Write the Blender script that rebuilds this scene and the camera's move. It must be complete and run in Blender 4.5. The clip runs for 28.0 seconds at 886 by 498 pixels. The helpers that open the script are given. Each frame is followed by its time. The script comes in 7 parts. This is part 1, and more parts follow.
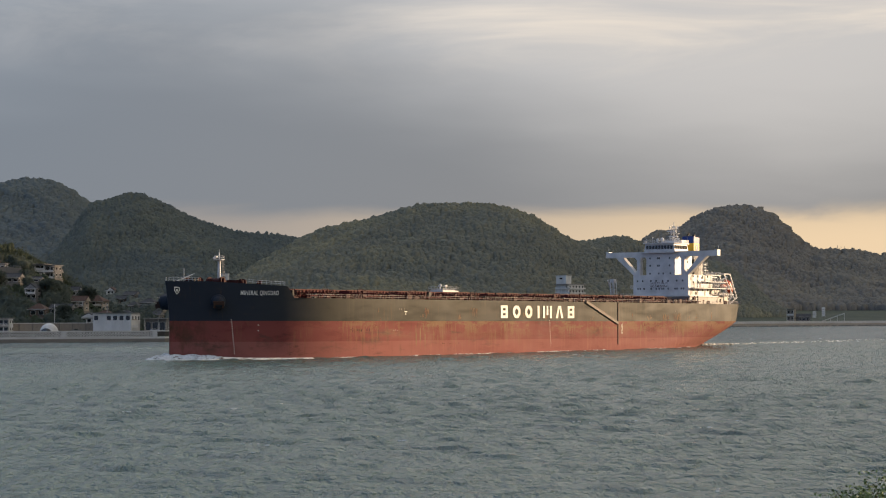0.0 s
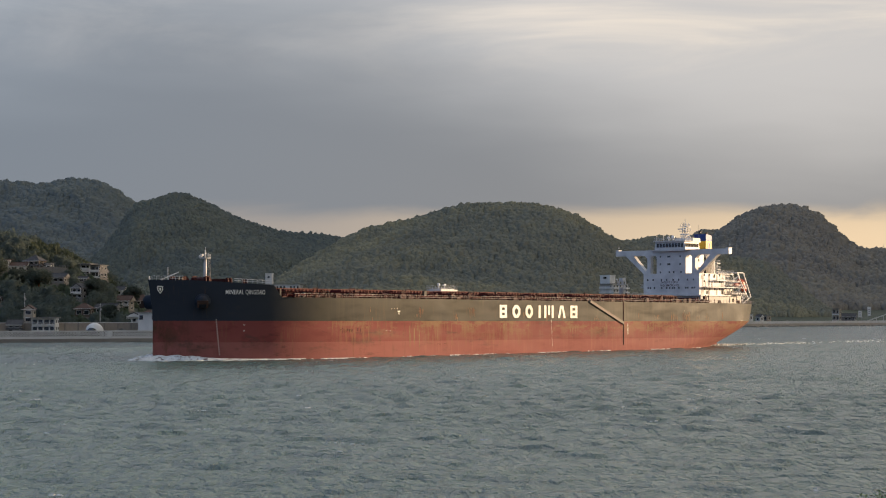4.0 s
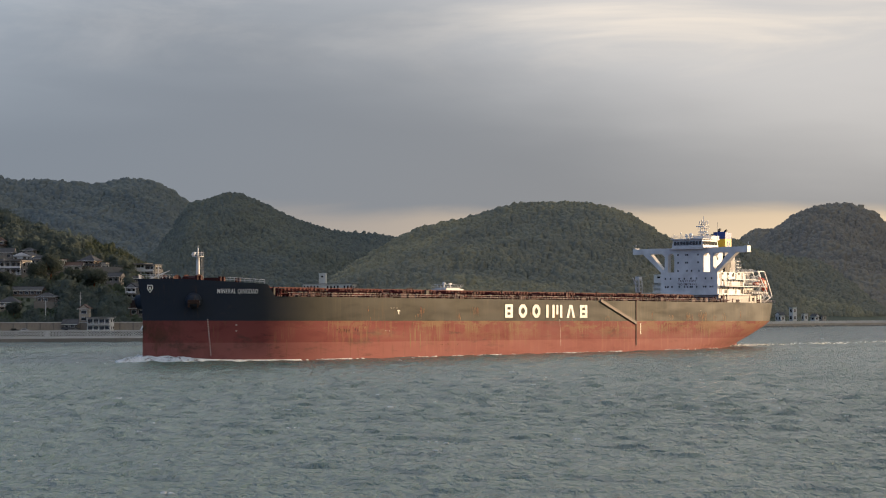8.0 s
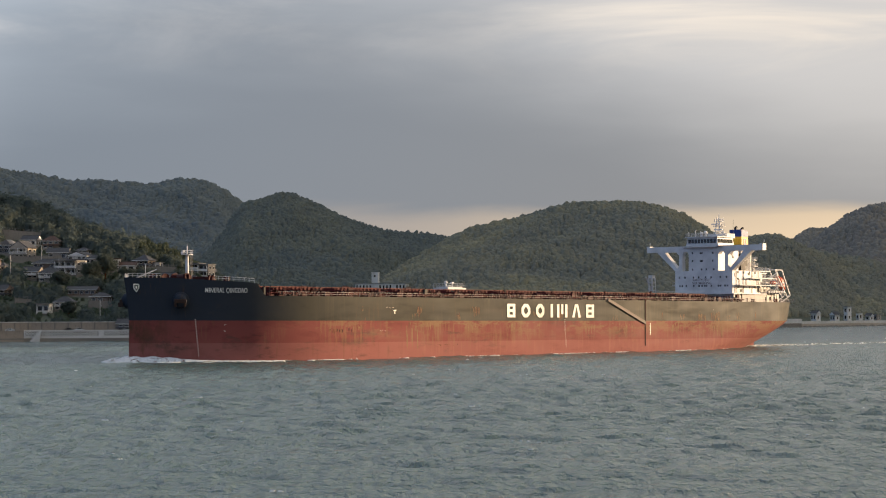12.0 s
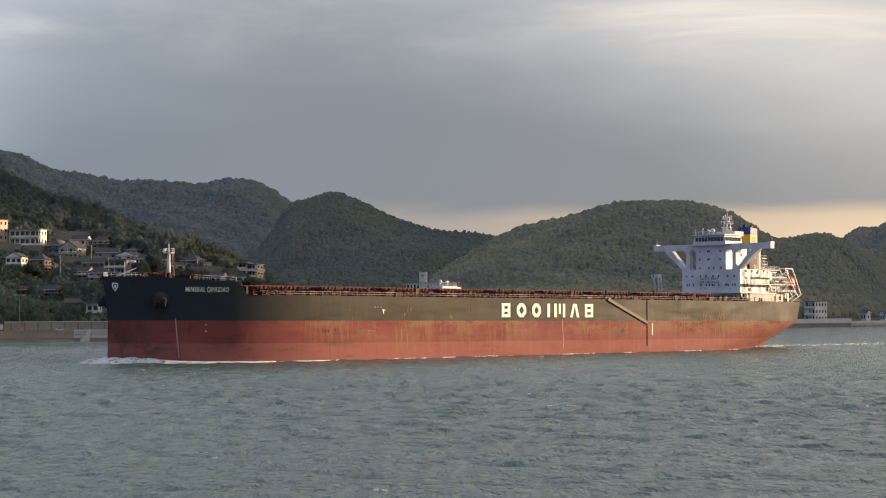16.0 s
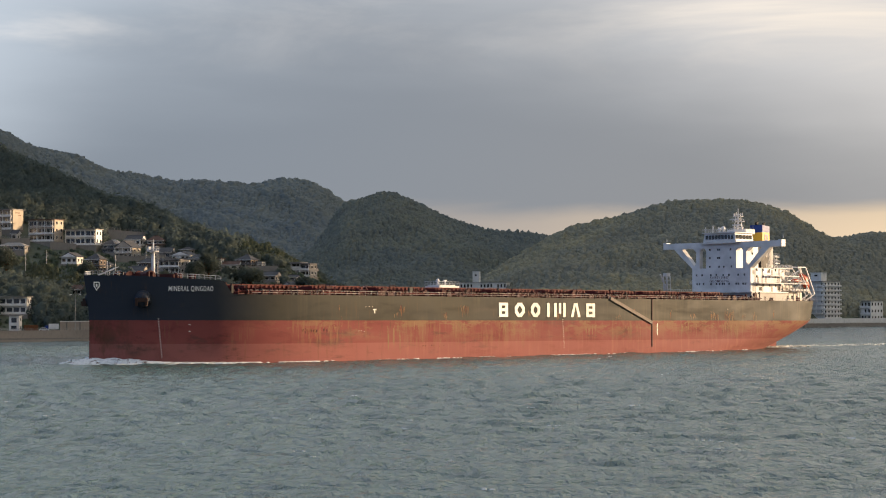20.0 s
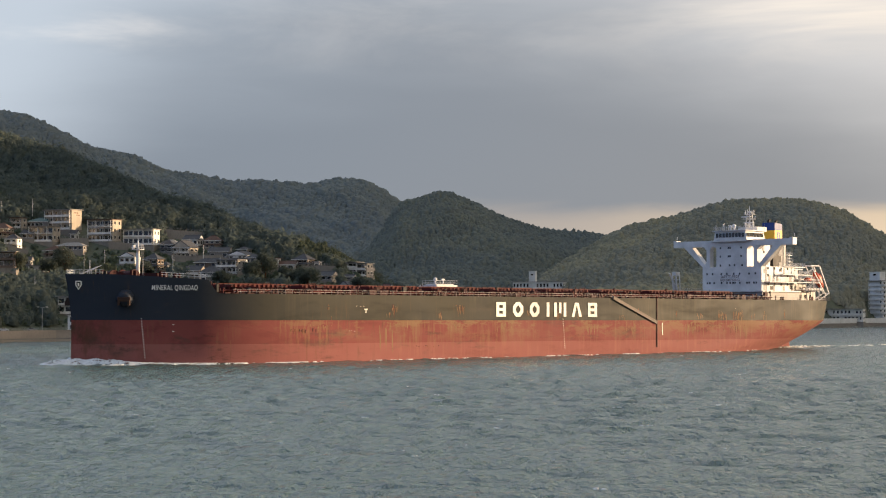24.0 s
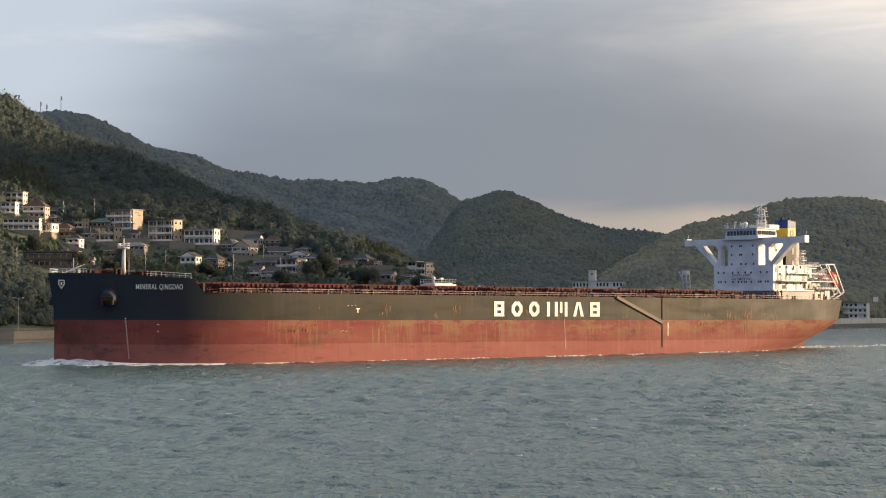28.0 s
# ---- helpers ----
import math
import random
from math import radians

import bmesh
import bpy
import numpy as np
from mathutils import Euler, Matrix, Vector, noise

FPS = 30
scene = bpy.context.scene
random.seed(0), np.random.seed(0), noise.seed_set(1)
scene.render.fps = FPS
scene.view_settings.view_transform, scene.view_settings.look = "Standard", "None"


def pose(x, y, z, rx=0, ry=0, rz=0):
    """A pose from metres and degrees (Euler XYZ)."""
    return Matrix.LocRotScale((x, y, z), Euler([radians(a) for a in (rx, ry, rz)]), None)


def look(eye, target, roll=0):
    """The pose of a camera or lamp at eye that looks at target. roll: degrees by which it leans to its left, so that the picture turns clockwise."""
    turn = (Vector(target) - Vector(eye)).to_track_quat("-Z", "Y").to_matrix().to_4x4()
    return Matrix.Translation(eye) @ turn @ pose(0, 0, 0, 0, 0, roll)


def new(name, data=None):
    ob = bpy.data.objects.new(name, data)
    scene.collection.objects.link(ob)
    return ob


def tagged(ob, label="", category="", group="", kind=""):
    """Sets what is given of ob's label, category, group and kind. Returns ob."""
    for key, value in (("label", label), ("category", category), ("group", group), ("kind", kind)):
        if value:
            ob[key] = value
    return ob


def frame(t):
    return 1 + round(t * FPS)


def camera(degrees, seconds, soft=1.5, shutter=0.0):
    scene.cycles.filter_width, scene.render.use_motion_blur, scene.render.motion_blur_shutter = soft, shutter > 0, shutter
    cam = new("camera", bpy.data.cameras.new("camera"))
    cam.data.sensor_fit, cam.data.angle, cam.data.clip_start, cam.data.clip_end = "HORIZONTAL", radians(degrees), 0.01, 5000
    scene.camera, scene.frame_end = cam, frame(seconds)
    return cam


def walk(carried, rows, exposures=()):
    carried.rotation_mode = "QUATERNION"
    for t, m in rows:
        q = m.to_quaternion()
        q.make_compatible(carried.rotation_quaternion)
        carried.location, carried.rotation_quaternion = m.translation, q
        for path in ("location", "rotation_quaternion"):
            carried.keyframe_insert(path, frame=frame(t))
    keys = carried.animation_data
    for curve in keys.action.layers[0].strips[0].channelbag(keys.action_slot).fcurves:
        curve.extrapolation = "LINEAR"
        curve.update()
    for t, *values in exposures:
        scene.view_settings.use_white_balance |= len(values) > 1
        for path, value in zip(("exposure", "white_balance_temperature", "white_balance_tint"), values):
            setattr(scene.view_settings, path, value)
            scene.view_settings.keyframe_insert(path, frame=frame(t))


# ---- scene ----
# The eye stands on a bank beside a strait: x right, y across the water, z up from the water.
cam = camera(26.18, 28.0, 1.1)


def aim(turn):
    return pose(0, 0, 13.12, 0, -0.444, 0) @ pose(0, 0, 0, 91.854, 0, turn) @ pose(0, 0, 0, 0, 0, -0.543)


TURNS = (
    (0.0, -4.711), (0.5, -4.525), (1.0, -4.386), (1.5, -4.275), (2.0, -4.141), (2.5, -3.964), (3.0, -3.774), (3.5, -3.592),
    (5.5, -2.753), (6.0, -2.56), (6.5, -2.388), (7.0, -2.215), (7.5, -2.02), (8.0, -1.794), (8.5, -1.578), (9.0, -1.395),
    (9.5, -1.205), (10.0, -0.983), (10.5, -0.777), (11.0, -0.571), (11.5, -0.38), (12.0, -0.216), (12.5, -0.07), (14.5, 0.654),
    (15.0, 0.829), (15.5, 1.028), (16.0, 1.222), (16.5, 1.437), (17.0, 1.647), (17.5, 1.841), (18.0, 2.043), (18.5, 2.255),
    (19.0, 2.439), (19.5, 2.607), (20.0, 2.822), (20.5, 3.066), (21.0, 3.282), (21.5, 3.48), (23.5, 4.342), (24.0, 4.512),
    (24.5, 4.671), (25.0, 4.835), (25.5, 5.005), (26.0, 5.209), (26.5, 5.45), (27.0, 5.712), (27.5, 5.988), (28.0, 6.303),
)
EXPOSURE = 2.4
walk(cam, [(t, aim(a)) for t, a in TURNS], [(t, EXPOSURE + e) for t, e in ((0.0, -0.12), (5.0, -0.06), (10.0, 0.02), (16.0, 0.06), (21.0, 0.13), (28.0, 0.16))])

# ---- light ----
SUN_AZ, SUN_EL = 67.0, 8.0  # degrees right of the view across the strait, and above the water
sun = new("sun", bpy.data.lights.new("sun", "SUN"))
sun.data.energy, sun.data.angle, sun.data.color = 2.15, radians(1.2), (1.0, 0.70, 0.43)
_s = Vector((math.sin(radians(SUN_AZ)) * math.cos(radians(SUN_EL)), math.cos(radians(SUN_AZ)) * math.cos(radians(SUN_EL)), math.sin(radians(SUN_EL))))
sun.matrix_world = look(_s * 3000, (0, 0, 0))

world = bpy.data.worlds.new("evening_sky")
scene.world = world
world.use_nodes = True
N, K = world.node_tree.nodes, world.node_tree.links
N.clear()


def wn(kind, **sets):
    node = N.new(kind)
    for k, v in sets.items():
        if k in ("operation", "blend_type", "data_type", "interpolation_type", "sky_type", "sun_disc", "noise_dimensions", "use_clamp"):
            if k == "operation":
                node.operation = v
            elif k == "blend_type":
                node.blend_type = v
            elif k == "data_type":
                node.data_type = v
            elif k == "interpolation_type":
                node.interpolation_type = v
            elif k == "use_clamp":
                node.use_clamp = v
    return node


def wmath(op, a, b=None, clamp=False):
    n = wn("ShaderNodeMath", operation=op, use_clamp=clamp)
    for i, v in enumerate((a, b)):
        if v is None:
            continue
        if isinstance(v, (int, float)):
            n.inputs[i].default_value = v
        else:
            K.new(v, n.inputs[i])
    return n.outputs[0]


def wrange(v, lo, hi, a=0.0, b=1.0):
    n = N.new("ShaderNodeMapRange")
    n.interpolation_type = "SMOOTHSTEP"
    K.new(v, n.inputs[0])
    for i, x in enumerate((lo, hi, a, b)):
        n.inputs[i + 1].default_value = x
    return n.outputs[0]


def wmix(f, a, b):
    n = N.new("ShaderNodeMix")
    n.data_type = "RGBA"
    for s, v in ((n.inputs[0], f), (n.inputs[6], a), (n.inputs[7], b)):
        if isinstance(v, (int, float)):
            s.default_value = v
        elif isinstance(v, tuple):
            s.default_value = (*v, 1)
        else:
            K.new(v, s)
    return n.outputs[2]


def wnoise(scale, stretch, detail=5.0, rough=0.55, shift=(0, 0, 0), warp=0.0):
    m = N.new("ShaderNodeMapping")
    m.inputs["Scale"].default_value = stretch
    m.inputs["Location"].default_value = shift
    K.new(coord, m.inputs["Vector"])
    n = N.new("ShaderNodeTexNoise")
    n.inputs["Scale"].default_value, n.inputs["Detail"].default_value, n.inputs["Roughness"].default_value = scale, detail, rough
    n.inputs["Distortion"].default_value = warp
    K.new(m.outputs[0], n.inputs["Vector"])
    return n.outputs[0]


coord = N.new("ShaderNodeTexCoord").outputs["Generated"]
axes = N.new("ShaderNodeSeparateXYZ")
K.new(coord, axes.inputs[0])
side, up = axes.outputs[0], axes.outputs[2]
sky = N.new("ShaderNodeTexSky")
sky.sky_type, sky.sun_disc = "NISHITA", False
sky.sun_elevation, sky.sun_rotation = radians(SUN_EL), radians(SUN_AZ)
clear = N.new("ShaderNodeMix")
clear.data_type, clear.blend_type = "RGBA", "MULTIPLY"
clear.inputs[0].default_value = 1.0
K.new(sky.outputs[0], clear.inputs[6])
clear.inputs[7].default_value = (0.012, 0.012, 0.012, 1)
# cloud deck: broad bands, brighter overhead, a clear gap along the skyline
broad = wnoise(1.0, (3.0, 3.0, 13.0), 3.0, 0.5, (0.7, 0.2, 0.35), 0.3)
fine = wnoise(1.0, (12.0, 12.0, 60.0), 5.0, 0.55, (1.3, 0.1, 0.0), 0.4)
wave = wmath("ADD", wmath("MULTIPLY", wmath("SUBTRACT", broad, 0.5), 0.075), wmath("MULTIPLY", wmath("SUBTRACT", fine, 0.5), 0.016))
level = wmath("ADD", up, wave)
level = wmath("SUBTRACT", level, wmath("MULTIPLY", wmath("COSINE", wmath("MULTIPLY", wmath("ADD", side, 0.1), 9.0)), 0.045))
level = wmath("ADD", level, wrange(side, -0.2, -0.36, 0.0, 0.06))
grey = wmix(wrange(level, 0.06, 0.19), (0.100, 0.113, 0.133), (0.236, 0.256, 0.280))
grey = wmix(wrange(level, 0.16, 0.5), grey, (0.272, 0.300, 0.328))
tint = N.new("ShaderNodeMix")
tint.data_type, tint.blend_type = "RGBA", "MULTIPLY"
tint.inputs[0].default_value = 1.0
K.new(grey, tint.inputs[6])
K.new(wmix(wrange(side, -0.3, 0.28), (0.97, 1.0, 1.04), (1.22, 1.07, 0.95)), tint.inputs[7])
grey = tint.outputs[2]
glow = wmix(wrange(side, -0.12, 0.3), (0.155, 0.145, 0.145), (0.42, 0.315, 0.205))
glow = wmix(wrange(up, 0.035, 0.075), glow, wmix(0.6, glow, (0.12, 0.12, 0.125)))
gap = wrange(wmath("ADD", up, wmath("MULTIPLY", wmath("SUBTRACT", fine, 0.5), 0.016)), 0.046, 0.058)
cloud = wmix(gap, glow, grey)
streak = wrange(wnoise(1.0, (4.0, 4.0, 22.0), 6.0, 0.6, (0.2, 0.9, 0.1), 0.6), 0.46, 0.78)
breaks = wmath("ADD", wmath("MAXIMUM", wrange(side, -0.17, -0.29), wrange(side, 0.0, 0.15)), 0.18, True)
lit = wmath("MULTIPLY", wmath("MULTIPLY", streak, wrange(up, 0.105, 0.15)), breaks)
cloud = wmix(wmath("MULTIPLY", lit, 0.75), cloud, wmix(wrange(side, -0.15, 0.2), (0.49, 0.45, 0.415), (0.52, 0.44, 0.35)))
total = N.new("ShaderNodeMix")
total.data_type, total.blend_type = "RGBA", "ADD"
total.inputs[0].default_value = 0.25
K.new(cloud, total.inputs[6])
K.new(clear.outputs[2], total.inputs[7])
toward = wmath("ADD", wmath("MULTIPLY", side, math.sin(radians(SUN_AZ))), wmath("MULTIPLY", axes.outputs[1], math.cos(radians(SUN_AZ))))
dusk = wmix(wrange(toward, -0.75, 0.05), (0.46, 0.62, 0.94), (1.0, 1.0, 1.0))
shade = N.new("ShaderNodeMix")
shade.data_type, shade.blend_type = "RGBA", "MULTIPLY"
shade.inputs[0].default_value = 1.0
K.new(total.outputs[2], shade.inputs[6])
K.new(dusk, shade.inputs[7])
back = N.new("ShaderNodeBackground")
back.inputs[1].default_value = 0.41
K.new(shade.outputs[2], back.inputs[0])
K.new(back.outputs[0], N.new("ShaderNodeOutputWorld").inputs[0])

# ---- materials ----


class Nodes:
    """A few short forms for a node tree."""

    def __init__(self, name):
        self.mat = bpy.data.materials.new(name)
        self.mat.use_nodes = True
        self.tree = self.mat.node_tree
        self.bsdf = next(n for n in self.tree.nodes if n.type == "BSDF_PRINCIPLED")

    def put(self, value, socket):
        if isinstance(value, (int, float)):
            socket.default_value = value
        elif isinstance(value, tuple):
            socket.default_value = (*value, 1) if len(value) == 3 and socket.type == "RGBA" else value
        else:
            self.tree.links.new(value, socket)

    def where(self, stretch=(1, 1, 1), shift=(0, 0, 0), space="Object"):
        c = self.tree.nodes.new("ShaderNodeTexCoord").outputs[space]
        m = self.tree.nodes.new("ShaderNodeMapping")
        m.inputs["Scale"].default_value, m.inputs["Location"].default_value = stretch, shift
        self.tree.links.new(c, m.inputs["Vector"])
        return m.outputs[0]

    def noise(self, scale, stretch=(1, 1, 1), detail=4.0, rough=0.55, shift=(0, 0, 0), space="Object", warp=0.0):
        n = self.tree.nodes.new("ShaderNodeTexNoise")
        self.put(self.where(stretch, shift, space), n.inputs["Vector"])
        n.inputs["Scale"].default_value, n.inputs["Detail"].default_value, n.inputs["Roughness"].default_value = scale, detail, rough
        n.inputs["Distortion"].default_value = warp
        return n.outputs[0]

    def span(self, v, lo, hi, a=0.0, b=1.0):
        n = self.tree.nodes.new("ShaderNodeMapRange")
        self.put(v, n.inputs[0])
        for i, x in enumerate((lo, hi, a, b)):
            n.inputs[i + 1].default_value = x
        return n.outputs[0]

    def math(self, op, a, b):
        n = self.tree.nodes.new("ShaderNodeMath")
        n.operation = op
        self.put(a, n.inputs[0]), self.put(b, n.inputs[1])
        return n.outputs[0]

    def mix(self, f, a, b, how="MIX"):
        n = self.tree.nodes.new("ShaderNodeMix")
        n.data_type, n.blend_type = "RGBA", how
        self.put(f, n.inputs[0]), self.put(a, n.inputs[6]), self.put(b, n.inputs[7])
        return n.outputs[2]

    def axis(self, i, space="Object"):
        s = self.tree.nodes.new("ShaderNodeSeparateXYZ")
        self.put(self.tree.nodes.new("ShaderNodeTexCoord").outputs[space], s.inputs[0])
        return s.outputs[i]

    def bump(self, height, strength, distance):
        n = self.tree.nodes.new("ShaderNodeBump")
        n.inputs["Strength"].default_value, n.inputs["Distance"].default_value = strength, distance
        self.put(height, n.inputs["Height"])
        self.put(n.outputs[0], self.bsdf.inputs["Normal"])

    def done(self, colour, rough, metal=0.0, spec=0.5):
        self.put(colour, self.bsdf.inputs["Base Color"])
        self.put(rough, self.bsdf.inputs["Roughness"])
        self.bsdf.inputs["Metallic"].default_value = metal
        self.bsdf.inputs["Specular IOR Level"].default_value = spec
        return self.mat


def painted(name, colour, rough=0.5, worn=(0.25, 0.12, 0.07), wear=0.25, size=0.6, metal=0.0):
    """Paint with mottling, run-down grime and specks of wear."""
    m = Nodes(name)
    big = m.noise(size * 0.25, detail=3)
    small = m.noise(size * 3, (1, 1, 0.35), detail=5, rough=0.65)
    dark = tuple(c * 0.72 for c in colour)
    col = m.mix(m.span(big, 0.35, 0.7), colour, dark)
    col = m.mix(m.math("MULTIPLY", m.span(small, 0.6, 0.72), wear), col, worn)
    m.bump(small, 0.15, 0.02)
    return m.done(col, m.span(small, 0.3, 0.8, rough - 0.08, rough + 0.12), metal, 0.18)


def hull_paint(name, colour, faded, streak_amount, rough, pale=(0.2, 0.16, 0.1), scrape=0.0, spec=0.14, bow=None):
    """Weathered hull paint: scuffs, rust runs, washed-out runs, olive scrapes along the upper edge of the red."""
    m = Nodes(name)
    big = m.noise(0.03, (1, 1, 1.5), detail=4, rough=0.6)
    scuff = m.noise(0.22, (0.35, 1, 1.4), detail=6, rough=0.65, warp=0.5)
    run = m.noise(1.1, (1, 1, 0.09), detail=5, rough=0.7)
    wash = m.noise(0.5, (1, 1, 0.07), detail=5, rough=0.7, shift=(17, 3, 0))
    patch = m.noise(0.055, (0.7, 1, 1.3), detail=3)
    blot = m.noise(0.11, (0.45, 1, 1.5), detail=6, rough=0.72, shift=(41, 0, 9))
    col = m.mix(m.span(big, 0.35, 0.68), colour, faded)
    col = m.mix(m.math("MULTIPLY", m.span(scuff, 0.52, 0.68), 0.45), col, tuple(c * 0.6 for c in colour))
    # navy tint towards the stem carries the bow's bluish shade
    if bow:
        col = m.mix(m.math("MULTIPLY", m.span(m.axis(0), 256, 282), 0.8), col, bow)
    washed = m.math("MULTIPLY", m.math("MULTIPLY", m.span(wash, 0.50, 0.64), m.span(m.axis(0), 272, 232)), m.span(patch, 0.60, 0.46))
    col = m.mix(m.math("MULTIPLY", washed, 0.55), col, pale)
    rusty = m.math("MULTIPLY", m.span(run, 0.56, 0.68), m.span(patch, 0.50, 0.60))
    col = m.mix(m.math("MULTIPLY", rusty, streak_amount), col, (0.085, 0.05, 0.028))
    col = m.mix(m.math("MULTIPLY", m.span(blot, 0.575, 0.68), 0.5), col, (0.05, 0.042, 0.034))
    if scrape:
        worn = m.noise(0.2, (0.4, 1, 1.2), detail=7, rough=0.75, shift=(5, 0, 2))
        aft = m.span(m.axis(0), 270, 70, 0.0, 0.045)
        edge = m.math("MULTIPLY", m.math("MULTIPLY", m.span(m.axis(2), 4.4, 9.4), m.span(m.axis(0), 268, 232)), m.span(m.math("ADD", worn, aft), 0.52, 0.575))
        col = m.mix(m.math("MULTIPLY", edge, scrape * 0.85), col, (0.190, 0.125, 0.068))
        drip = m.noise(1.3, (1, 1, 0.10), detail=5, rough=0.7, shift=(3, 0, 7))
        zone = m.noise(0.05, (1, 1, 0.6), detail=3, shift=(9, 0, 0))
        drip = m.math("MULTIPLY", m.math("MULTIPLY", m.span(drip, 0.50, 0.58), m.span(m.math("ADD", zone, aft), 0.52, 0.60)), m.span(m.axis(2), 1.5, 6.0))
        col = m.mix(m.math("MULTIPLY", drip, 0.5), col, (0.19, 0.115, 0.060))
        dark = m.noise(0.16, (0.3, 1, 1.6), detail=7, rough=0.75, shift=(1, 0, 31))
        col = m.mix(m.math("MULTIPLY", m.span(dark, 0.60, 0.68), 0.6), col, (0.045, 0.026, 0.02))
        stain = m.math("MULTIPLY", m.span(m.axis(0), 286, 297), m.span(m.noise(0.3, (1, 1, 0.5), detail=6, rough=0.7), 0.42, 0.6))
        col = m.mix(m.math("MULTIPLY", stain, 0.8), col, (0.06, 0.035, 0.018))
    m.bump(m.math("ADD", m.math("MULTIPLY", m.noise(0.12, (0.6, 1, 1)), 0.8), m.math("MULTIPLY", scuff, 0.2)), 0.35, 0.25)
    return m.done(col, m.span(scuff, 0.3, 0.7, rough - 0.08, rough + 0.1), 0.0, spec)


TOPSIDE = hull_paint("dark_topside_paint", (0.028, 0.030, 0.028), (0.044, 0.042, 0.030), 0.4, 0.6, (0.066, 0.058, 0.040), 0.0, 0.08, (0.020, 0.028, 0.045))
BOOT = hull_paint("red_antifouling_paint", (0.150, 0.040, 0.037), (0.184, 0.054, 0.048), 0.6, 0.8, (0.19, 0.105, 0.066), 0.85)
BOOT_LOW = hull_paint("faded_red_antifouling_paint", (0.198, 0.071, 0.063), (0.228, 0.086, 0.075), 0.4, 0.85, (0.27, 0.12, 0.09), 0.25)
NAVY = painted("navy_bow_paint", (0.028, 0.034, 0.05), 0.42, (0.1, 0.05, 0.03), 0.2, 0.4)
WHITE = painted("white_ship_paint", (0.62, 0.62, 0.62), 0.45, (0.45, 0.3, 0.18), 0.15, 0.8)
OXIDE = painted("red_oxide_deck_paint", (0.082, 0.011, 0.010), 0.7, (0.05, 0.018, 0.014), 0.5, 0.7)
OXIDE_DARK = painted("dark_red_deck_paint", (0.042, 0.008, 0.008), 0.7, (0.05, 0.022, 0.018), 0.5, 0.7)
YELLOW = painted("yellow_funnel_paint", (0.56, 0.36, 0.04), 0.45, (0.4, 0.25, 0.1), 0.15)
BLUE = painted("blue_funnel_paint", (0.02, 0.045, 0.19), 0.45, (0.05, 0.05, 0.08), 0.15)
ORANGE = painted("orange_lifeboat_paint", (0.38, 0.065, 0.03), 0.4, (0.4, 0.2, 0.1), 0.15)
BLACK = painted("sooty_black_steel", (0.02, 0.02, 0.02), 0.6, (0.06, 0.05, 0.04), 0.3)
STEEL = painted("grey_steel", (0.28, 0.28, 0.27), 0.5, (0.2, 0.1, 0.06), 0.4)
RAIL = painted("weathered_rail_paint", (0.52, 0.44, 0.39), 0.55, (0.25, 0.12, 0.06), 0.5)
MARK = painted("white_hull_lettering", (0.80, 0.78, 0.70), 0.5, (0.3, 0.16, 0.07), 0.55, 0.5)
NAME_PAINT = painted("white_name_paint", (0.72, 0.71, 0.68), 0.5, (0.5, 0.45, 0.4), 0.1)
GANGWAY = painted("weathered_gangway_steel", (0.12, 0.095, 0.078), 0.6, (0.15, 0.08, 0.05), 0.4)
OLIVE = painted("olive_scraped_paint", (0.20, 0.125, 0.066), 0.8, (0.05, 0.03, 0.02), 0.7, 1.5)
TAN = painted("tan_scraped_paint", (0.215, 0.128, 0.068), 0.8, (0.12, 0.07, 0.04), 0.4, 2.0)
RUST = painted("rusty_plate", (0.15, 0.062, 0.026), 0.8, (0.07, 0.035, 0.02), 0.6, 1.5)


def glass(name, tint):
    m = Nodes(name)
    return m.done(m.mix(m.span(m.noise(0.4), 0.35, 0.65), tint, tuple(c * 1.8 for c in tint)), 0.08, 0.0, 0.8)


GLASS = glass("dark_window_glass", (0.012, 0.015, 0.018))


def foam_mat(name, lo, hi):
    m = Nodes(name)
    n = m.noise(1.4, detail=6, rough=0.7)
    lace = m.noise(0.55, (0.6, 1.5, 1), detail=6, rough=0.75, warp=0.5, shift=(3, 8, 0))
    m.bump(n, 0.6, 0.15)
    m.put(m.span(lace, lo, hi), m.bsdf.inputs["Alpha"])
    return m.done(m.mix(m.span(n, 0.35, 0.65), (0.46, 0.49, 0.50), (0.70, 0.72, 0.72)), 0.85)


FOAM = foam_mat("sea_foam", 0.40, 0.47)
THIN_FOAM = foam_mat("thin_sea_foam", 0.49, 0.58)


def water_mat():
    m = Nodes("green_grey_strait_water")
    tint = m.noise(0.008, (1, 2.2, 1), detail=3)
    col = m.mix(m.span(tint, 0.35, 0.65), (0.054, 0.100, 0.099), (0.070, 0.118, 0.115))
    sea = m.noise(0.5, (0.95, 0.36, 1), detail=3, rough=0.55, warp=0.4)
    chop = m.noise(1.1, (0.9, 0.32, 1), detail=4, rough=0.62, warp=0.3)
    ripple = m.noise(2.6, (0.7, 0.5, 1), detail=3)
    patch = m.noise(0.02, (0.5, 1.6, 1), detail=3, shift=(3, 1, 0))
    small = m.math("ADD", chop, m.math("MULTIPLY", ripple, m.span(patch, 0.4, 0.65, 0.2, 0.45)))
    m.bump(m.math("ADD", small, m.math("MULTIPLY", sea, m.span(patch, 0.35, 0.65, 0.25, 0.6))), 1.0, 1.5)
    m.bsdf.inputs["IOR"].default_value = 1.33
    m.bsdf.inputs["Specular Tint"].default_value = (0.92, 0.99, 1.0, 1)
    return m.done(col, m.span(patch, 0.35, 0.65, 0.14, 0.26), 0.0, 0.5)


WATER = water_mat()


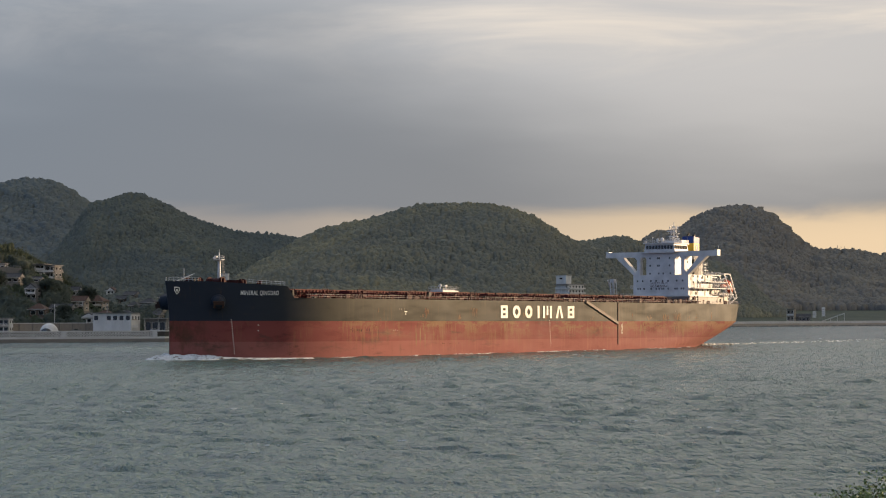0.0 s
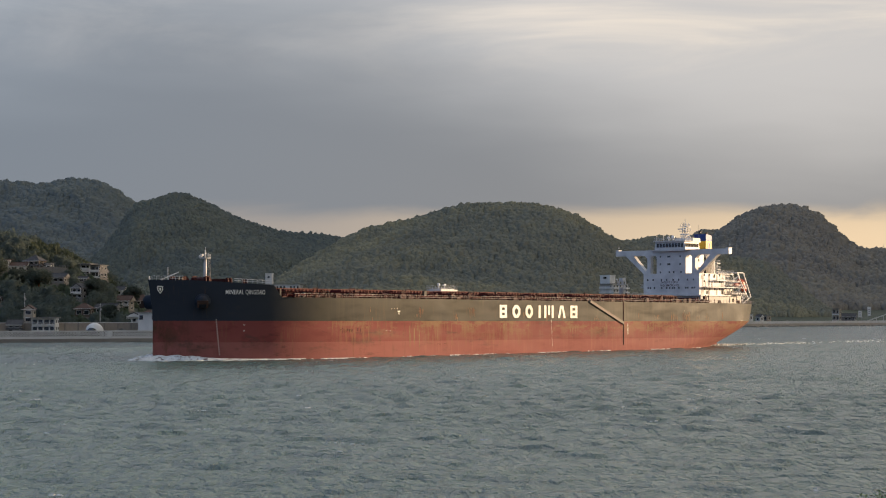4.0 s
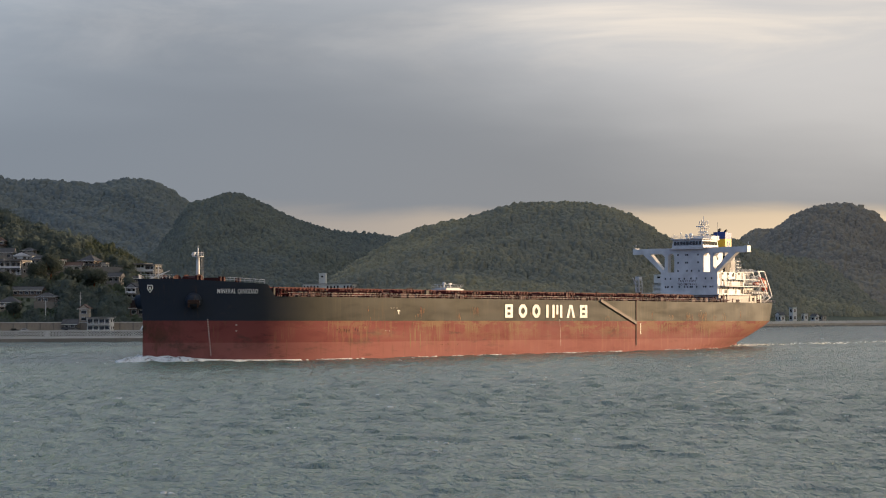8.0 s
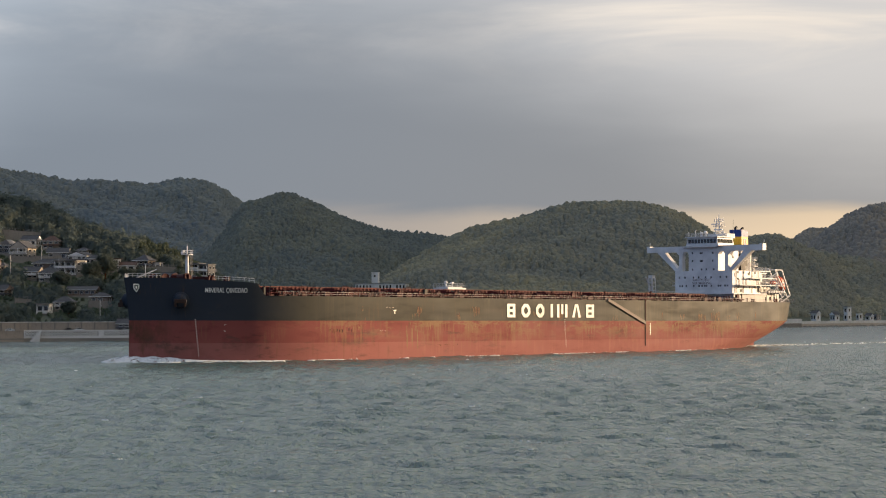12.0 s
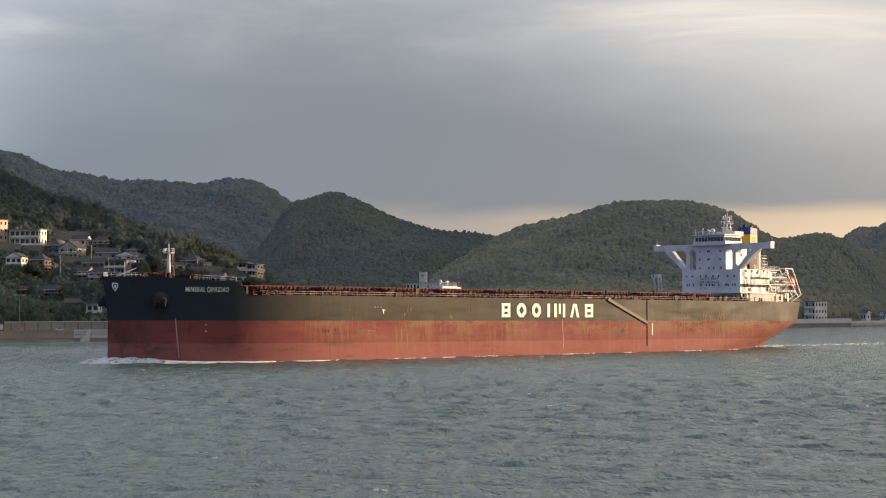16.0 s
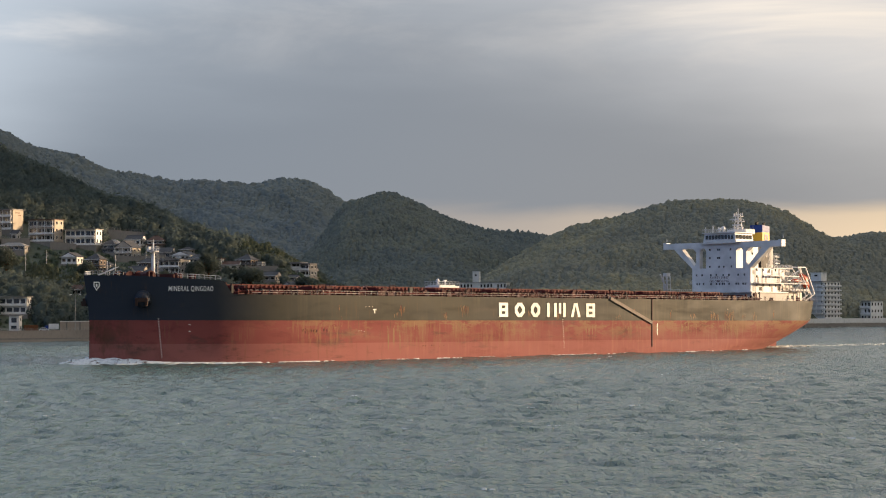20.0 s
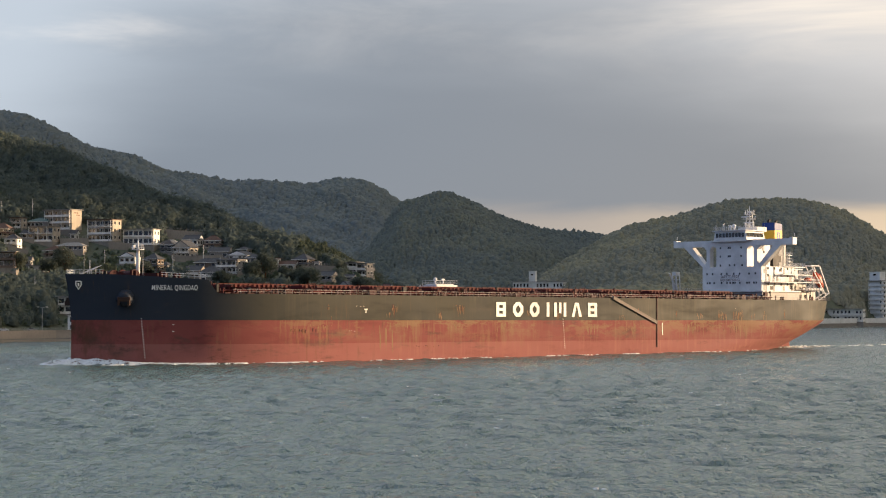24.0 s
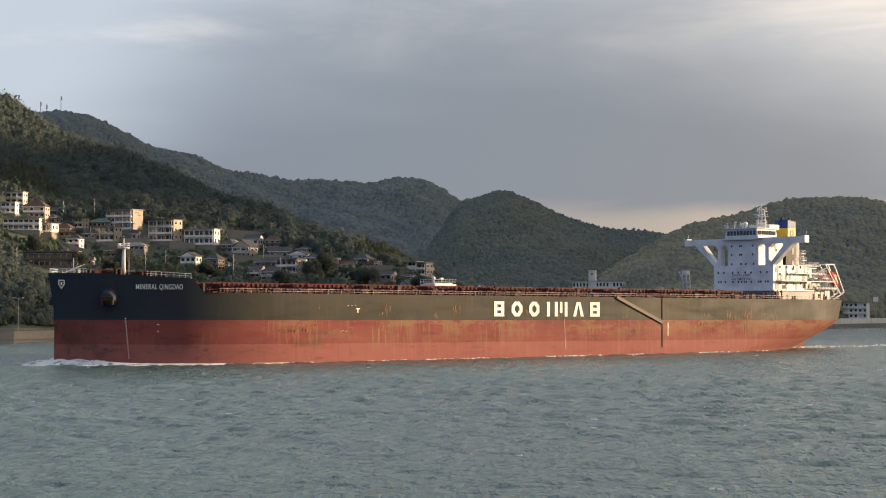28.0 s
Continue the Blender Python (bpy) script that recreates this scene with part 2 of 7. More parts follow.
def leaf_mat(name, dark, light, warm, hollow_shade=0.35, patch=0.012, relief=1.6, thin=0.0):
    m = Nodes(name)
    isle = m.tree.nodes.new("ShaderNodeNewGeometry").outputs["Random Per Island"]
    big = m.noise(patch, detail=4, rough=0.6)
    mid = m.noise(patch * 6, detail=3)
    leaf = m.noise(0.9, detail=5, rough=0.7)
    col = m.mix(isle, dark, light)
    col = m.mix(m.math("MULTIPLY", m.span(big, 0.45, 0.60), 0.85), col, warm)
    col = m.mix(m.math("MULTIPLY", m.span(mid, 0.42, 0.62), 0.45), col, tuple(c * 0.75 for c in dark))
    # dark flecks: shade in gaps between leaves, painted into the colour
    col = m.mix(m.math("MULTIPLY", m.span(leaf, 0.42, 0.62), 0.6), col, tuple(c * hollow_shade for c in dark))
    m.bump(leaf, 1.0, relief)
    if thin:
        through_leaf = m.tree.nodes.new("ShaderNodeBsdfTranslucent")
        m.put(col, through_leaf.inputs["Color"])
        both = m.tree.nodes.new("ShaderNodeMixShader")
        both.inputs[0].default_value = thin
        m.put(m.bsdf.outputs[0], both.inputs[1])
        m.put(through_leaf.outputs[0], both.inputs[2])
        m.put(both.outputs[0], next(n for n in m.tree.nodes if n.type == "OUTPUT_MATERIAL").inputs[0])
    return m.done(col, 0.85, 0.0, 0.15)


# hill foliage, lightened to carry haze; WOODS yellower for its hill's warm light
WOODS = leaf_mat("hazed_mixed_forest_foliage", (0.150, 0.154, 0.126), (0.180, 0.182, 0.138), (0.256, 0.236, 0.142), 0.9, 0.006, 0.6)
# darker and bluer than WOODS: this hill's shade is in the colour
HILLWOOD = leaf_mat("shaded_hill_foliage", (0.094, 0.110, 0.104), (0.112, 0.128, 0.112), (0.140, 0.148, 0.112), 0.88, 0.007, 0.7)
# pale blue-grey: distance haze put into the leaf colour
FARWOOD = leaf_mat("hazed_far_ridge_foliage", (0.112, 0.134, 0.140), (0.128, 0.148, 0.146), (0.142, 0.158, 0.140), 0.9, 0.005, 0.5)
# brownish and pale to carry the sunset haze over this ridge
WARMWOOD = leaf_mat("warm_haze_ridge_foliage", (0.176, 0.164, 0.142), (0.200, 0.184, 0.152), (0.220, 0.200, 0.152), 0.9, 0.006, 0.5)
NEARWOOD = leaf_mat("hillside_tree_foliage", (0.098, 0.126, 0.118), (0.126, 0.152, 0.128), (0.134, 0.150, 0.110), 0.82, 0.01, 1.0, 0.5)
BAMBOO = leaf_mat("yellow_green_bamboo_foliage", (0.090, 0.110, 0.072), (0.114, 0.130, 0.078), (0.122, 0.128, 0.078), 0.78, 0.02, 1.0, 0.5)
GRASS = leaf_mat("tall_grass_and_bushes", (0.098, 0.130, 0.094), (0.134, 0.166, 0.106), (0.140, 0.164, 0.098), 0.78, 0.02, 1.0, 0.5)
TREEWOOD = leaf_mat("dark_evergreen_foliage", (0.086, 0.106, 0.092), (0.110, 0.130, 0.104), (0.116, 0.132, 0.098), 0.82, 0.05, 1.0, 0.5)


def soil_mat():
    m = Nodes("undergrowth_and_soil")
    a = m.noise(0.03, detail=4)
    b = m.noise(0.4, detail=5, rough=0.7)
    col = m.mix(m.span(a, 0.4, 0.6), (0.074, 0.088, 0.066), (0.094, 0.106, 0.072))
    col = m.mix(m.span(b, 0.45, 0.7), col, (0.062, 0.066, 0.048))
    m.bump(b, 0.25, 0.2)
    return m.done(col, 0.9, 0.0, 0.2)


SOIL = soil_mat()


def masonry(name, a, b, size):
    m = Nodes(name)
    big = m.noise(0.05 * size, (1, 1, 2.5), detail=4)
    fine = m.noise(1.2 * size, (1, 1, 0.4), detail=5, rough=0.7)
    col = m.mix(m.span(big, 0.35, 0.65), a, b)
    col = m.mix(m.math("MULTIPLY", m.span(fine, 0.5, 0.7), 0.5), col, tuple(c * 0.5 for c in a))
    m.bump(fine, 0.4, 0.1)
    return m.done(col, 0.85, 0.0, 0.3)


CONCRETE = masonry("weathered_concrete", (0.60, 0.585, 0.55), (0.50, 0.485, 0.455), 1.0)
CONCRETE_DARK = masonry("tide_stained_concrete", (0.17, 0.155, 0.135), (0.22, 0.20, 0.17), 1.0)
TAN_WALL = masonry("brown_retaining_wall", (0.30, 0.255, 0.21), (0.24, 0.205, 0.17), 1.0)
ASPHALT = masonry("asphalt", (0.055, 0.055, 0.055), (0.07, 0.068, 0.065), 2.0)

# ---- building blocks ----


class Shape:
    """Collects the faces of one mesh."""

    def __init__(self):
        self.v, self.f, self.m = [], [], []

    def add(self, verts, faces, mat=0):
        o = len(self.v)
        self.v += [tuple(p) for p in verts]
        self.f += [tuple(i + o for i in q) for q in faces]
        self.m += [mat] * len(faces)
        return self

    def box(self, x0, x1, y0, y1, z0, z1, mat=0, m=None):
        p = [(x, y, z) for z in (z0, z1) for y in (y0, y1) for x in (x0, x1)]
        if m is not None:
            p = [m @ Vector(q) for q in p]
        return self.add(p, [(0, 2, 3, 1), (4, 5, 7, 6), (0, 1, 5, 4), (2, 6, 7, 3), (0, 4, 6, 2), (1, 3, 7, 5)], mat)

    def prism(self, outline, lo, hi, axis=2, mat=0):
        """A closed outline pushed along an axis. The outline is in the other two axes, in order."""
        n = len(outline)

        def at(p, h):
            q = list(p)
            q.insert(axis, h)
            return q
        area = sum(outline[i][0] * outline[(i + 1) % n][1] - outline[(i + 1) % n][0] * outline[i][1] for i in range(n))
        if (area < 0) != (axis == 1):
            outline = outline[::-1]
        v = [at(p, lo) for p in outline] + [at(p, hi) for p in outline]
        f = [tuple(range(n))[::-1], tuple(range(n, 2 * n))] + [(i, (i + 1) % n, n + (i + 1) % n, n + i) for i in range(n)]
        return self.add(v, f, mat)

    def rod(self, a, b, r, sides=6, mat=0, r2=None):
        a, b = Vector(a), Vector(b)
        q = (b - a).to_track_quat("Z", "Y")
        r2 = r if r2 is None else r2
        ring = [Vector((math.cos(2 * math.pi * i / sides), math.sin(2 * math.pi * i / sides), 0)) for i in range(sides)]
        v = [a + q @ (c * r) for c in ring] + [b + q @ (c * r2) for c in ring]
        f = [(i, (i + 1) % sides, sides + (i + 1) % sides, sides + i) for i in range(sides)]
        f += [tuple(range(sides))[::-1], tuple(range(sides, 2 * sides))]
        return self.add(v, f, mat)

    def ball(self, c, r, mat=0, rows=5, cols=8, squash=(1, 1, 1), lo=-0.5):
        v, f = [], []
        for i in range(rows + 1):
            e = math.pi * (lo + (0.5 - lo) * i / rows)
            for j in range(cols):
                a = 2 * math.pi * j / cols
                v.append((c[0] + r * squash[0] * math.cos(e) * math.cos(a), c[1] + r * squash[1] * math.cos(e) * math.sin(a), c[2] + r * squash[2] * math.sin(e)))
        for i in range(rows):
            for j in range(cols):
                f.append((i * cols + j, i * cols + (j + 1) % cols, (i + 1) * cols + (j + 1) % cols, (i + 1) * cols + j))
        return self.add(v, f, mat)

    def mesh(self, name, mats, smooth=False):
        me = bpy.data.meshes.new(name)
        me.from_pydata(self.v, [], self.f)
        for mt in mats:
            me.materials.append(mt)
        me.polygons.foreach_set("material_index", self.m)
        if smooth:
            me.polygons.foreach_set("use_smooth", [True] * len(self.f))
        me.update()
        return me


def part(name, shape, material, parent, label="", smooth=False):
    """One mesh under a thing or a part."""
    mats = material if isinstance(material, (list, tuple)) else [material]
    ob = new(name, shape.mesh(name, mats, smooth))
    ob.parent = parent
    if label:
        tagged(ob, label)
    return ob


def thing(name, label, category, at=None, group="", kind=""):
    ob = new(name)
    if at is not None:
        ob.matrix_basis = at
    return tagged(ob, label, category, group, kind)


def solid(name, shape, material, label, category="", kind="", group="", smooth=False):
    mats = material if isinstance(material, (list, tuple)) else [material]
    return tagged(new(name, shape.mesh(name, mats, smooth)), label, category, group, kind)


def from_arrays(name, verts, faces, mats, smooth=True, index=None):
    """A mesh from numpy arrays; all faces have the same number of corners."""
    me = bpy.data.meshes.new(name)
    k = faces.shape[1]
    me.vertices.add(len(verts))
    me.vertices.foreach_set("co", np.asarray(verts, np.float32).ravel())
    me.loops.add(faces.size)
    me.loops.foreach_set("vertex_index", faces.astype(np.int32).ravel())
    me.polygons.add(len(faces))
    me.polygons.foreach_set("loop_start", np.arange(0, faces.size, k, dtype=np.int32))
    me.polygons.foreach_set("loop_total", np.full(len(faces), k, np.int32))
    for mt in mats:
        me.materials.append(mt)
    if smooth:
        me.polygons.foreach_set("use_smooth", np.ones(len(faces), bool))
    if index is not None:
        me.polygons.foreach_set("material_index", index.astype(np.int32))
    me.update(calc_edges=True)
    return me


# ---- the land: bearings in degrees to the right of +y, ranges in metres ----


def shore_range(a):
    return np.interp(a, (-30, -19, -16, -12, -8, -3.6, 0, 3, 5.6, 8, 11, 13, 16, 22), (760, 776, 820, 845, 851, 862, 960, 1150, 1280, 1390, 1490, 1610, 1710, 1850))


def crest(a, bumps):
    a = np.asarray(a, float)
    return sum((h * np.exp(-((a - c) / w) ** 2)) ** 3 for c, w, h in bumps) ** (1 / 3)


FAR = ((-20.23, 2.32, 151), (-17.77, 5.92, 270.4), (-13.64, 2.28, 160.4), (-12.02, 1.73, 131.5), (-10.03, 3.69, 179.2), (-6.96, 2.79, 175), (-4.42, 2.05, 73))
HILL_B = ((-6.26, 1.66, 55.7), (-5.76, 0.63, 69), (-4.92, 2.28, 113.1), (-3.63, 3.23, 105.2), (-0.28, 4.06, 86))
HILL_C = ((-0.93, 2.66, 36), (1.46, 3.14, 81.9), (3.95, 3.04, 95.7), (6.43, 3.51, 102.5), (10.15, 2.13, 78.3), (11.59, 1.11, 45))
SPUR = ((10.83, 2.8, 71.3), (12.9, 1.54, 49.6))
HILL_D = ((11.46, 1.22, 88.7), (12.81, 1.98, 142.5), (14.2, 1.93, 130.5), (16.58, 1.32, 52.9), (17.09, 5.22, 84))
SMALL = ((10.95, 0.95, 100.8), (11.85, 2.61, 144.4), (12.99, 0.39, 49))
TOWN = ((-22.64, 5.42, 210.8), (-18.9, 1.57, 82.5), (-17.15, 6.13, 117.5), (-11.56, 4.19, 60.1), (-8.32, 2.72, 40))


def ripples(x, y, s):
    return (np.sin(x / (41 * s) + 1.3 * np.sin(y / (67 * s))) + np.sin(y / (37 * s) + 1.7 * np.sin(x / (59 * s) + 1)) + 0.6 * np.sin((x + y) / (19 * s) + 2)) / 2.6


def spurs(x, y, s):
    """Ridged relief between 0 on a spur and 1 in a gully."""
    u = x / (150 * s) + 0.55 * np.sin(y / (210 * s) + 0.7) + 0.25 * np.sin(x / (61 * s) + y / (83 * s))
    v = x / (88 * s) - y / (260 * s) + 0.6 * np.sin(y / (140 * s) + 2.1)
    return 0.65 * np.abs(np.sin(u * 1.6)) ** 0.8 + 0.35 * np.abs(np.sin(v * 1.5 + 1.0))


def land(a, d, owner=False):
    """The height of the ground at a bearing and a range, or which of the hills it belongs to."""
    a, d = np.broadcast_arrays(np.asarray(a, float), np.asarray(d, float))
    x, y = d * np.sin(np.radians(a)), d * np.cos(np.radians(a))
    s = shore_range(a)
    z = 4.2 + 0.012 * np.clip(d - s, 0, 300)
    town_d = np.interp(a, (-22, -19, -14, -8, -5), (1500, 1450, 1250, 1080, 1000))
    layers = ((FAR, 2600, 620, 500), (HILL_B, 2000, 420, 300), (HILL_C, np.interp(a, (8, 12), (1750, 1900)), np.interp(a, (-2, 8, 12), (520, 270, 240)), 300), (SPUR, 1950, 190, 200),
              (HILL_D, 2700, 500, 400), (SMALL, 3400, 400, 400), (TOWN, town_d, np.maximum((town_d - s) * 0.62, 60), 250))
    who = np.full(a.shape, -1)
    for k, (bumps, centre, front, rear) in enumerate(layers):
        t = d - centre
        fall = np.exp(-(np.abs(t) / np.where(t < 0, front, rear)) ** 1.9)
        gully = 1 - 0.14 * (1 + ripples(x, y, 1.0)) * np.clip(np.abs(t) / 320, 0, 1)
        if k < 6:
            gully = gully - (0.22 if k else 0.12) * spurs(x, y, 1.0 if k else 1.35) * np.clip((np.abs(t) - 25) / 240, 0, 1)
        hill = crest(a, bumps) * fall * gully + 1.0 * ripples(x, y, 0.35)
        who = np.where(hill > z, k, who)
        z = np.maximum(z, hill)
    if owner:
        return who
    return np.where(d < s + 24, np.minimum(z, 4.2), z * np.clip((d - s - 24) / 30, 0, 1) + 4.2 * (1 - np.clip((d - s - 24) / 30, 0, 1)))


def spot(a, d, up=0.0):
    """A place on the land."""
    r = radians(a)
    return Vector((d * math.sin(r), d * math.cos(r), float(land(a, d)) + up))


def build_land():
    az = np.linspace(-30, 26, 561)
    s = np.concatenate([[-0.6, 0.0, 4, 10, 16, 24, 32], np.arange(40, 900, 12), np.geomspace(910, 3300, 40)])
    A, S = np.meshgrid(az, s)
    D = S + shore_range(A)
    Z = land(A, D)
    Z[0] = -5
    v = np.stack([D * np.sin(np.radians(A)), D * np.cos(np.radians(A)), Z], -1).reshape(-1, 3)
    n, k = A.shape
    i = (np.arange(n - 1)[:, None] * k + np.arange(k - 1)).ravel()
    f = np.stack([i, i + 1, i + k + 1, i + k], -1)
    tagged(new("ground", from_arrays("ground", v, f, [SOIL])), "wooded hills and coastal ground across the strait", "ground", kind="structure")
    # mountain added unseen right of the strait; its shoulder shades hills from low sun
    u, w = np.meshgrid(np.linspace(-900, 2300, 200), np.linspace(-1300, 1300, 80))
    X = 2450 - 0.39 * u + 0.92 * w
    Y = 2070 + 0.92 * u + 0.39 * w
    # ridge heights chosen by which slopes and houses should stay lit
    level = np.interp(u, (-340, -240, 125, 190, 300, 380, 560, 660, 1780, 1980), (0, 442, 442, 560, 560, 520, 530, 720, 720, 0))
    flank = np.where(w < 0, np.interp(u, (900, 1300), (620, 320)), 620)
    Zm = level * np.exp(-(np.abs(w) / flank) ** 2.2) * (1 + 0.02 * ripples(X, Y, 2.0)) - 4
    n, k = u.shape
    i = (np.arange(n - 1)[:, None] * k + np.arange(k - 1)).ravel()
    tagged(new("shade_mountain", from_arrays("shade_mountain", np.stack([X, Y, Zm], -1).reshape(-1, 3), np.stack([i, i + 1, i + k + 1, i + k], -1), [SOIL])), "unseen mountain added to shade the hills and town", "mountain", kind="structure")
    # the near bank on which the eye stands, below the view
    sh = Shape()
    xs, ys = np.linspace(-220, 220, 45), np.linspace(-160, 62, 38)
    for y in ys:
        for x in xs:
            h = 11.4 if y < 2 else 11.4 - 0.21 * (y - 2)
            sh.v.append((x, y, max(h, -3) + (0.25 * noise.noise((x * 0.1, y * 0.1, 0)) if y > 6 else 0)))
    for j in range(len(ys) - 1):
        for i in range(len(xs) - 1):
            o = j * len(xs) + i
            sh.f.append((o, o + 1, o + len(xs) + 1, o + len(xs)))
            sh.m.append(0)
    solid("ground_near_bank", sh, SOIL, "grassy bank sloping down to the strait", "ground", "structure", smooth=True)


build_land()


def build_water():
    """One sheet of choppy water that reaches past the shore and the horizon."""
    az = np.radians(np.linspace(-31, 31, 480))
    d = np.concatenate([np.linspace(40, 110, 20), np.geomspace(112, 700, 400), np.geomspace(704, 1900, 70), [2600, 3600, 4900]])
    A, D = np.meshgrid(az, d)
    X, Y = D * np.sin(A), D * np.cos(A)
    rng = np.random.default_rng(5)
    Z = np.zeros_like(X)
    for i in range(46):
        length = 1.2 * 1.05 ** i if i < 30 else rng.uniform(1.4, 5)
        turn = rng.normal(0.3, 0.5)
        amp = 0.0165 * length ** 0.36
        k = 2 * math.pi / length
        keep = np.clip(length / (D * 0.0022 + 0.4) - 1.0, 0, 1)
        ph = k * (X * math.sin(turn) + Y * math.cos(turn)) + rng.uniform(0, 6.28)
        Z += amp * keep * (np.sin(ph) + 0.25 * np.sin(2 * ph + 0.7))
    for i in range(16):
        length, turn = rng.uniform(6, 17), rng.normal(0.25, 0.55)
        k = 2 * math.pi / length
        ph = k * (X * math.sin(turn) + Y * math.cos(turn)) + rng.uniform(0, 6.28)
        Z += 0.0042 * length * np.clip(length / (D * 0.009 + 1) - 0.6, 0, 1) * (np.sin(ph) + 0.3 * np.sin(2 * ph + 0.8))
    Z *= np.clip((D - 20) / 260, 0.2, 1)
    v = np.stack([X, Y, Z], -1).reshape(-1, 3)
    n, k = A.shape
    i = (np.arange(n - 1)[:, None] * k + np.arange(k - 1)).ravel()
    f = np.stack([i, i + 1, i + k + 1, i + k], -1)
    return tagged(new("water", from_arrays("water", v, f, [WATER])), "choppy green-grey water of the strait", "water", kind="structure")


water = build_water()


def dome_template(cols, rings, rng):
    """Vertices and triangles of an uneven crown that is open below."""
    v = [(0, 0, 0.94)]
    for r in range(1, rings + 1):
        e = math.pi / 2 * (1 - 1.25 * (r / rings) ** 1.35)
        for c in range(cols):
            a = 2 * math.pi * (c + 0.5 * r) / cols
            q = rng.uniform(0.62, 1.3)
            v.append((math.cos(e) * math.cos(a) * q, math.cos(e) * math.sin(a) * q, math.sin(e) * rng.uniform(0.65, 1.25)))
    f = [(0, 1 + c, 1 + (c + 1) % cols) for c in range(cols)]
    for r in range(rings - 1):
        o, p = 1 + r * cols, 1 + (r + 1) * cols
        for c in range(cols):
            f += [(o + c, p + c, o + (c + 1) % cols), (o + (c + 1) % cols, p + c, p + (c + 1) % cols)]
    return np.array(v), np.array(f)


def crowns(name, xyz, radius, height, mat, label, cols=5, rings=2, seed=1, leaves=0):
    """Many tree crowns as one mass of foliage."""
    rng = np.random.default_rng(seed)
    pr = random.Random(seed)
    shapes = [dome_template(cols, rings, pr) for _ in range(12)]
    V, F, o = [], [], 0
    pick = rng.integers(0, 12, len(xyz))
    for k, (tv, tf) in enumerate(shapes):
        m = pick == k
        n = m.sum()
        if not n:
            continue
        a = rng.uniform(0, 6.28, n)
        c, s = np.cos(a)[:, None], np.sin(a)[:, None]
        x = (tv[:, 0] * c - tv[:, 1] * s) * radius[m][:, None]
        y = (tv[:, 0] * s + tv[:, 1] * c) * radius[m][:, None]
        z = tv[None, :, 2] * height[m][:, None]
        if leaves:
            x, y, z = x * 0.72, y * 0.72, z * 0.72
        V.append(np.stack([x + xyz[m][:, :1], y + xyz[m][:, 1:2], z + xyz[m][:, 2:]], -1).reshape(-1, 3))
        F.append((tf[None] + (o + np.arange(n) * len(tv))[:, None, None]).reshape(-1, 3))
        o += n * len(tv)
    if leaves:  # sprays of foliage that stand off the clumps and break up their outline
        k = np.repeat(np.arange(len(xyz)), leaves)
        n = len(k)
        d = rng.normal(size=(n, 3))
        d[:, 2] = np.abs(d[:, 2]) * 0.9 - 0.25
        d /= np.linalg.norm(d, axis=1)[:, None]
        c = xyz[k] + d * np.stack([radius[k], radius[k], height[k]], -1) * rng.uniform(0.66, 1.06, n)[:, None]
        t1 = rng.normal(size=(n, 3))
        t1 /= np.linalg.norm(t1, axis=1)[:, None]
        t2 = np.cross(t1, d + rng.normal(size=(n, 3)) * 0.5)
        t2 /= np.linalg.norm(t2, axis=1)[:, None]
        size = radius[k, None] * rng.uniform(0.08, 0.22, (n, 1))
        spray = np.stack([c + t1 * size, c - t1 * size * 0.6 + t2 * size, c - t1 * size * 0.8 - t2 * size * 0.7], 1)
        V.append(spray.reshape(-1, 3))
        F.append(o + np.arange(n * 3).reshape(-1, 3))
    return tagged(new(name, from_arrays(name, np.concatenate(V), np.concatenate(F), [mat])), label, "trees", kind="stuff")



# ---- the bulk carrier: x forward, y to port, z up from the water amidships ----
DECK = 16.5
FC = 271.60  # where the raised forecastle side reaches its full height


def clamp(v, lo=0.0, hi=1.0):
    return max(lo, min(hi, v))


def stem_at(z):
    return 297.2 + 1.8 * clamp((z - 9) / 12) ** 1.5


def stern_at(z):
    return 11.5 + 13.0 * (1 - clamp(z / 10)) ** 1.5 - 2.0 * clamp((z - 10) / 6.5)


def half_breadth(x, z):
    v = clamp(z / 10)
    stem, entry = stem_at(z), 60.0 + 1.8 * clamp((z - 9) / 12) ** 1.5
    u = clamp((x - (stem - entry)) / entry)
    fore = 1 - u ** 2.9
    q = clamp((x - stern_at(z)) / (38 + 30 * (1 - v)))
    end = 12.0 * v
    aft = end + (25 - end) * (1 - (1 - q) ** 2.4)
    return aft * fore


def fc_top(x):
    """Top of the forecastle side."""
    return 19.8 + 1.2 * clamp((x - FC) / 20) if x >= FC else DECK + 3.3 * clamp((x - FC + 2.2) / 2.2)


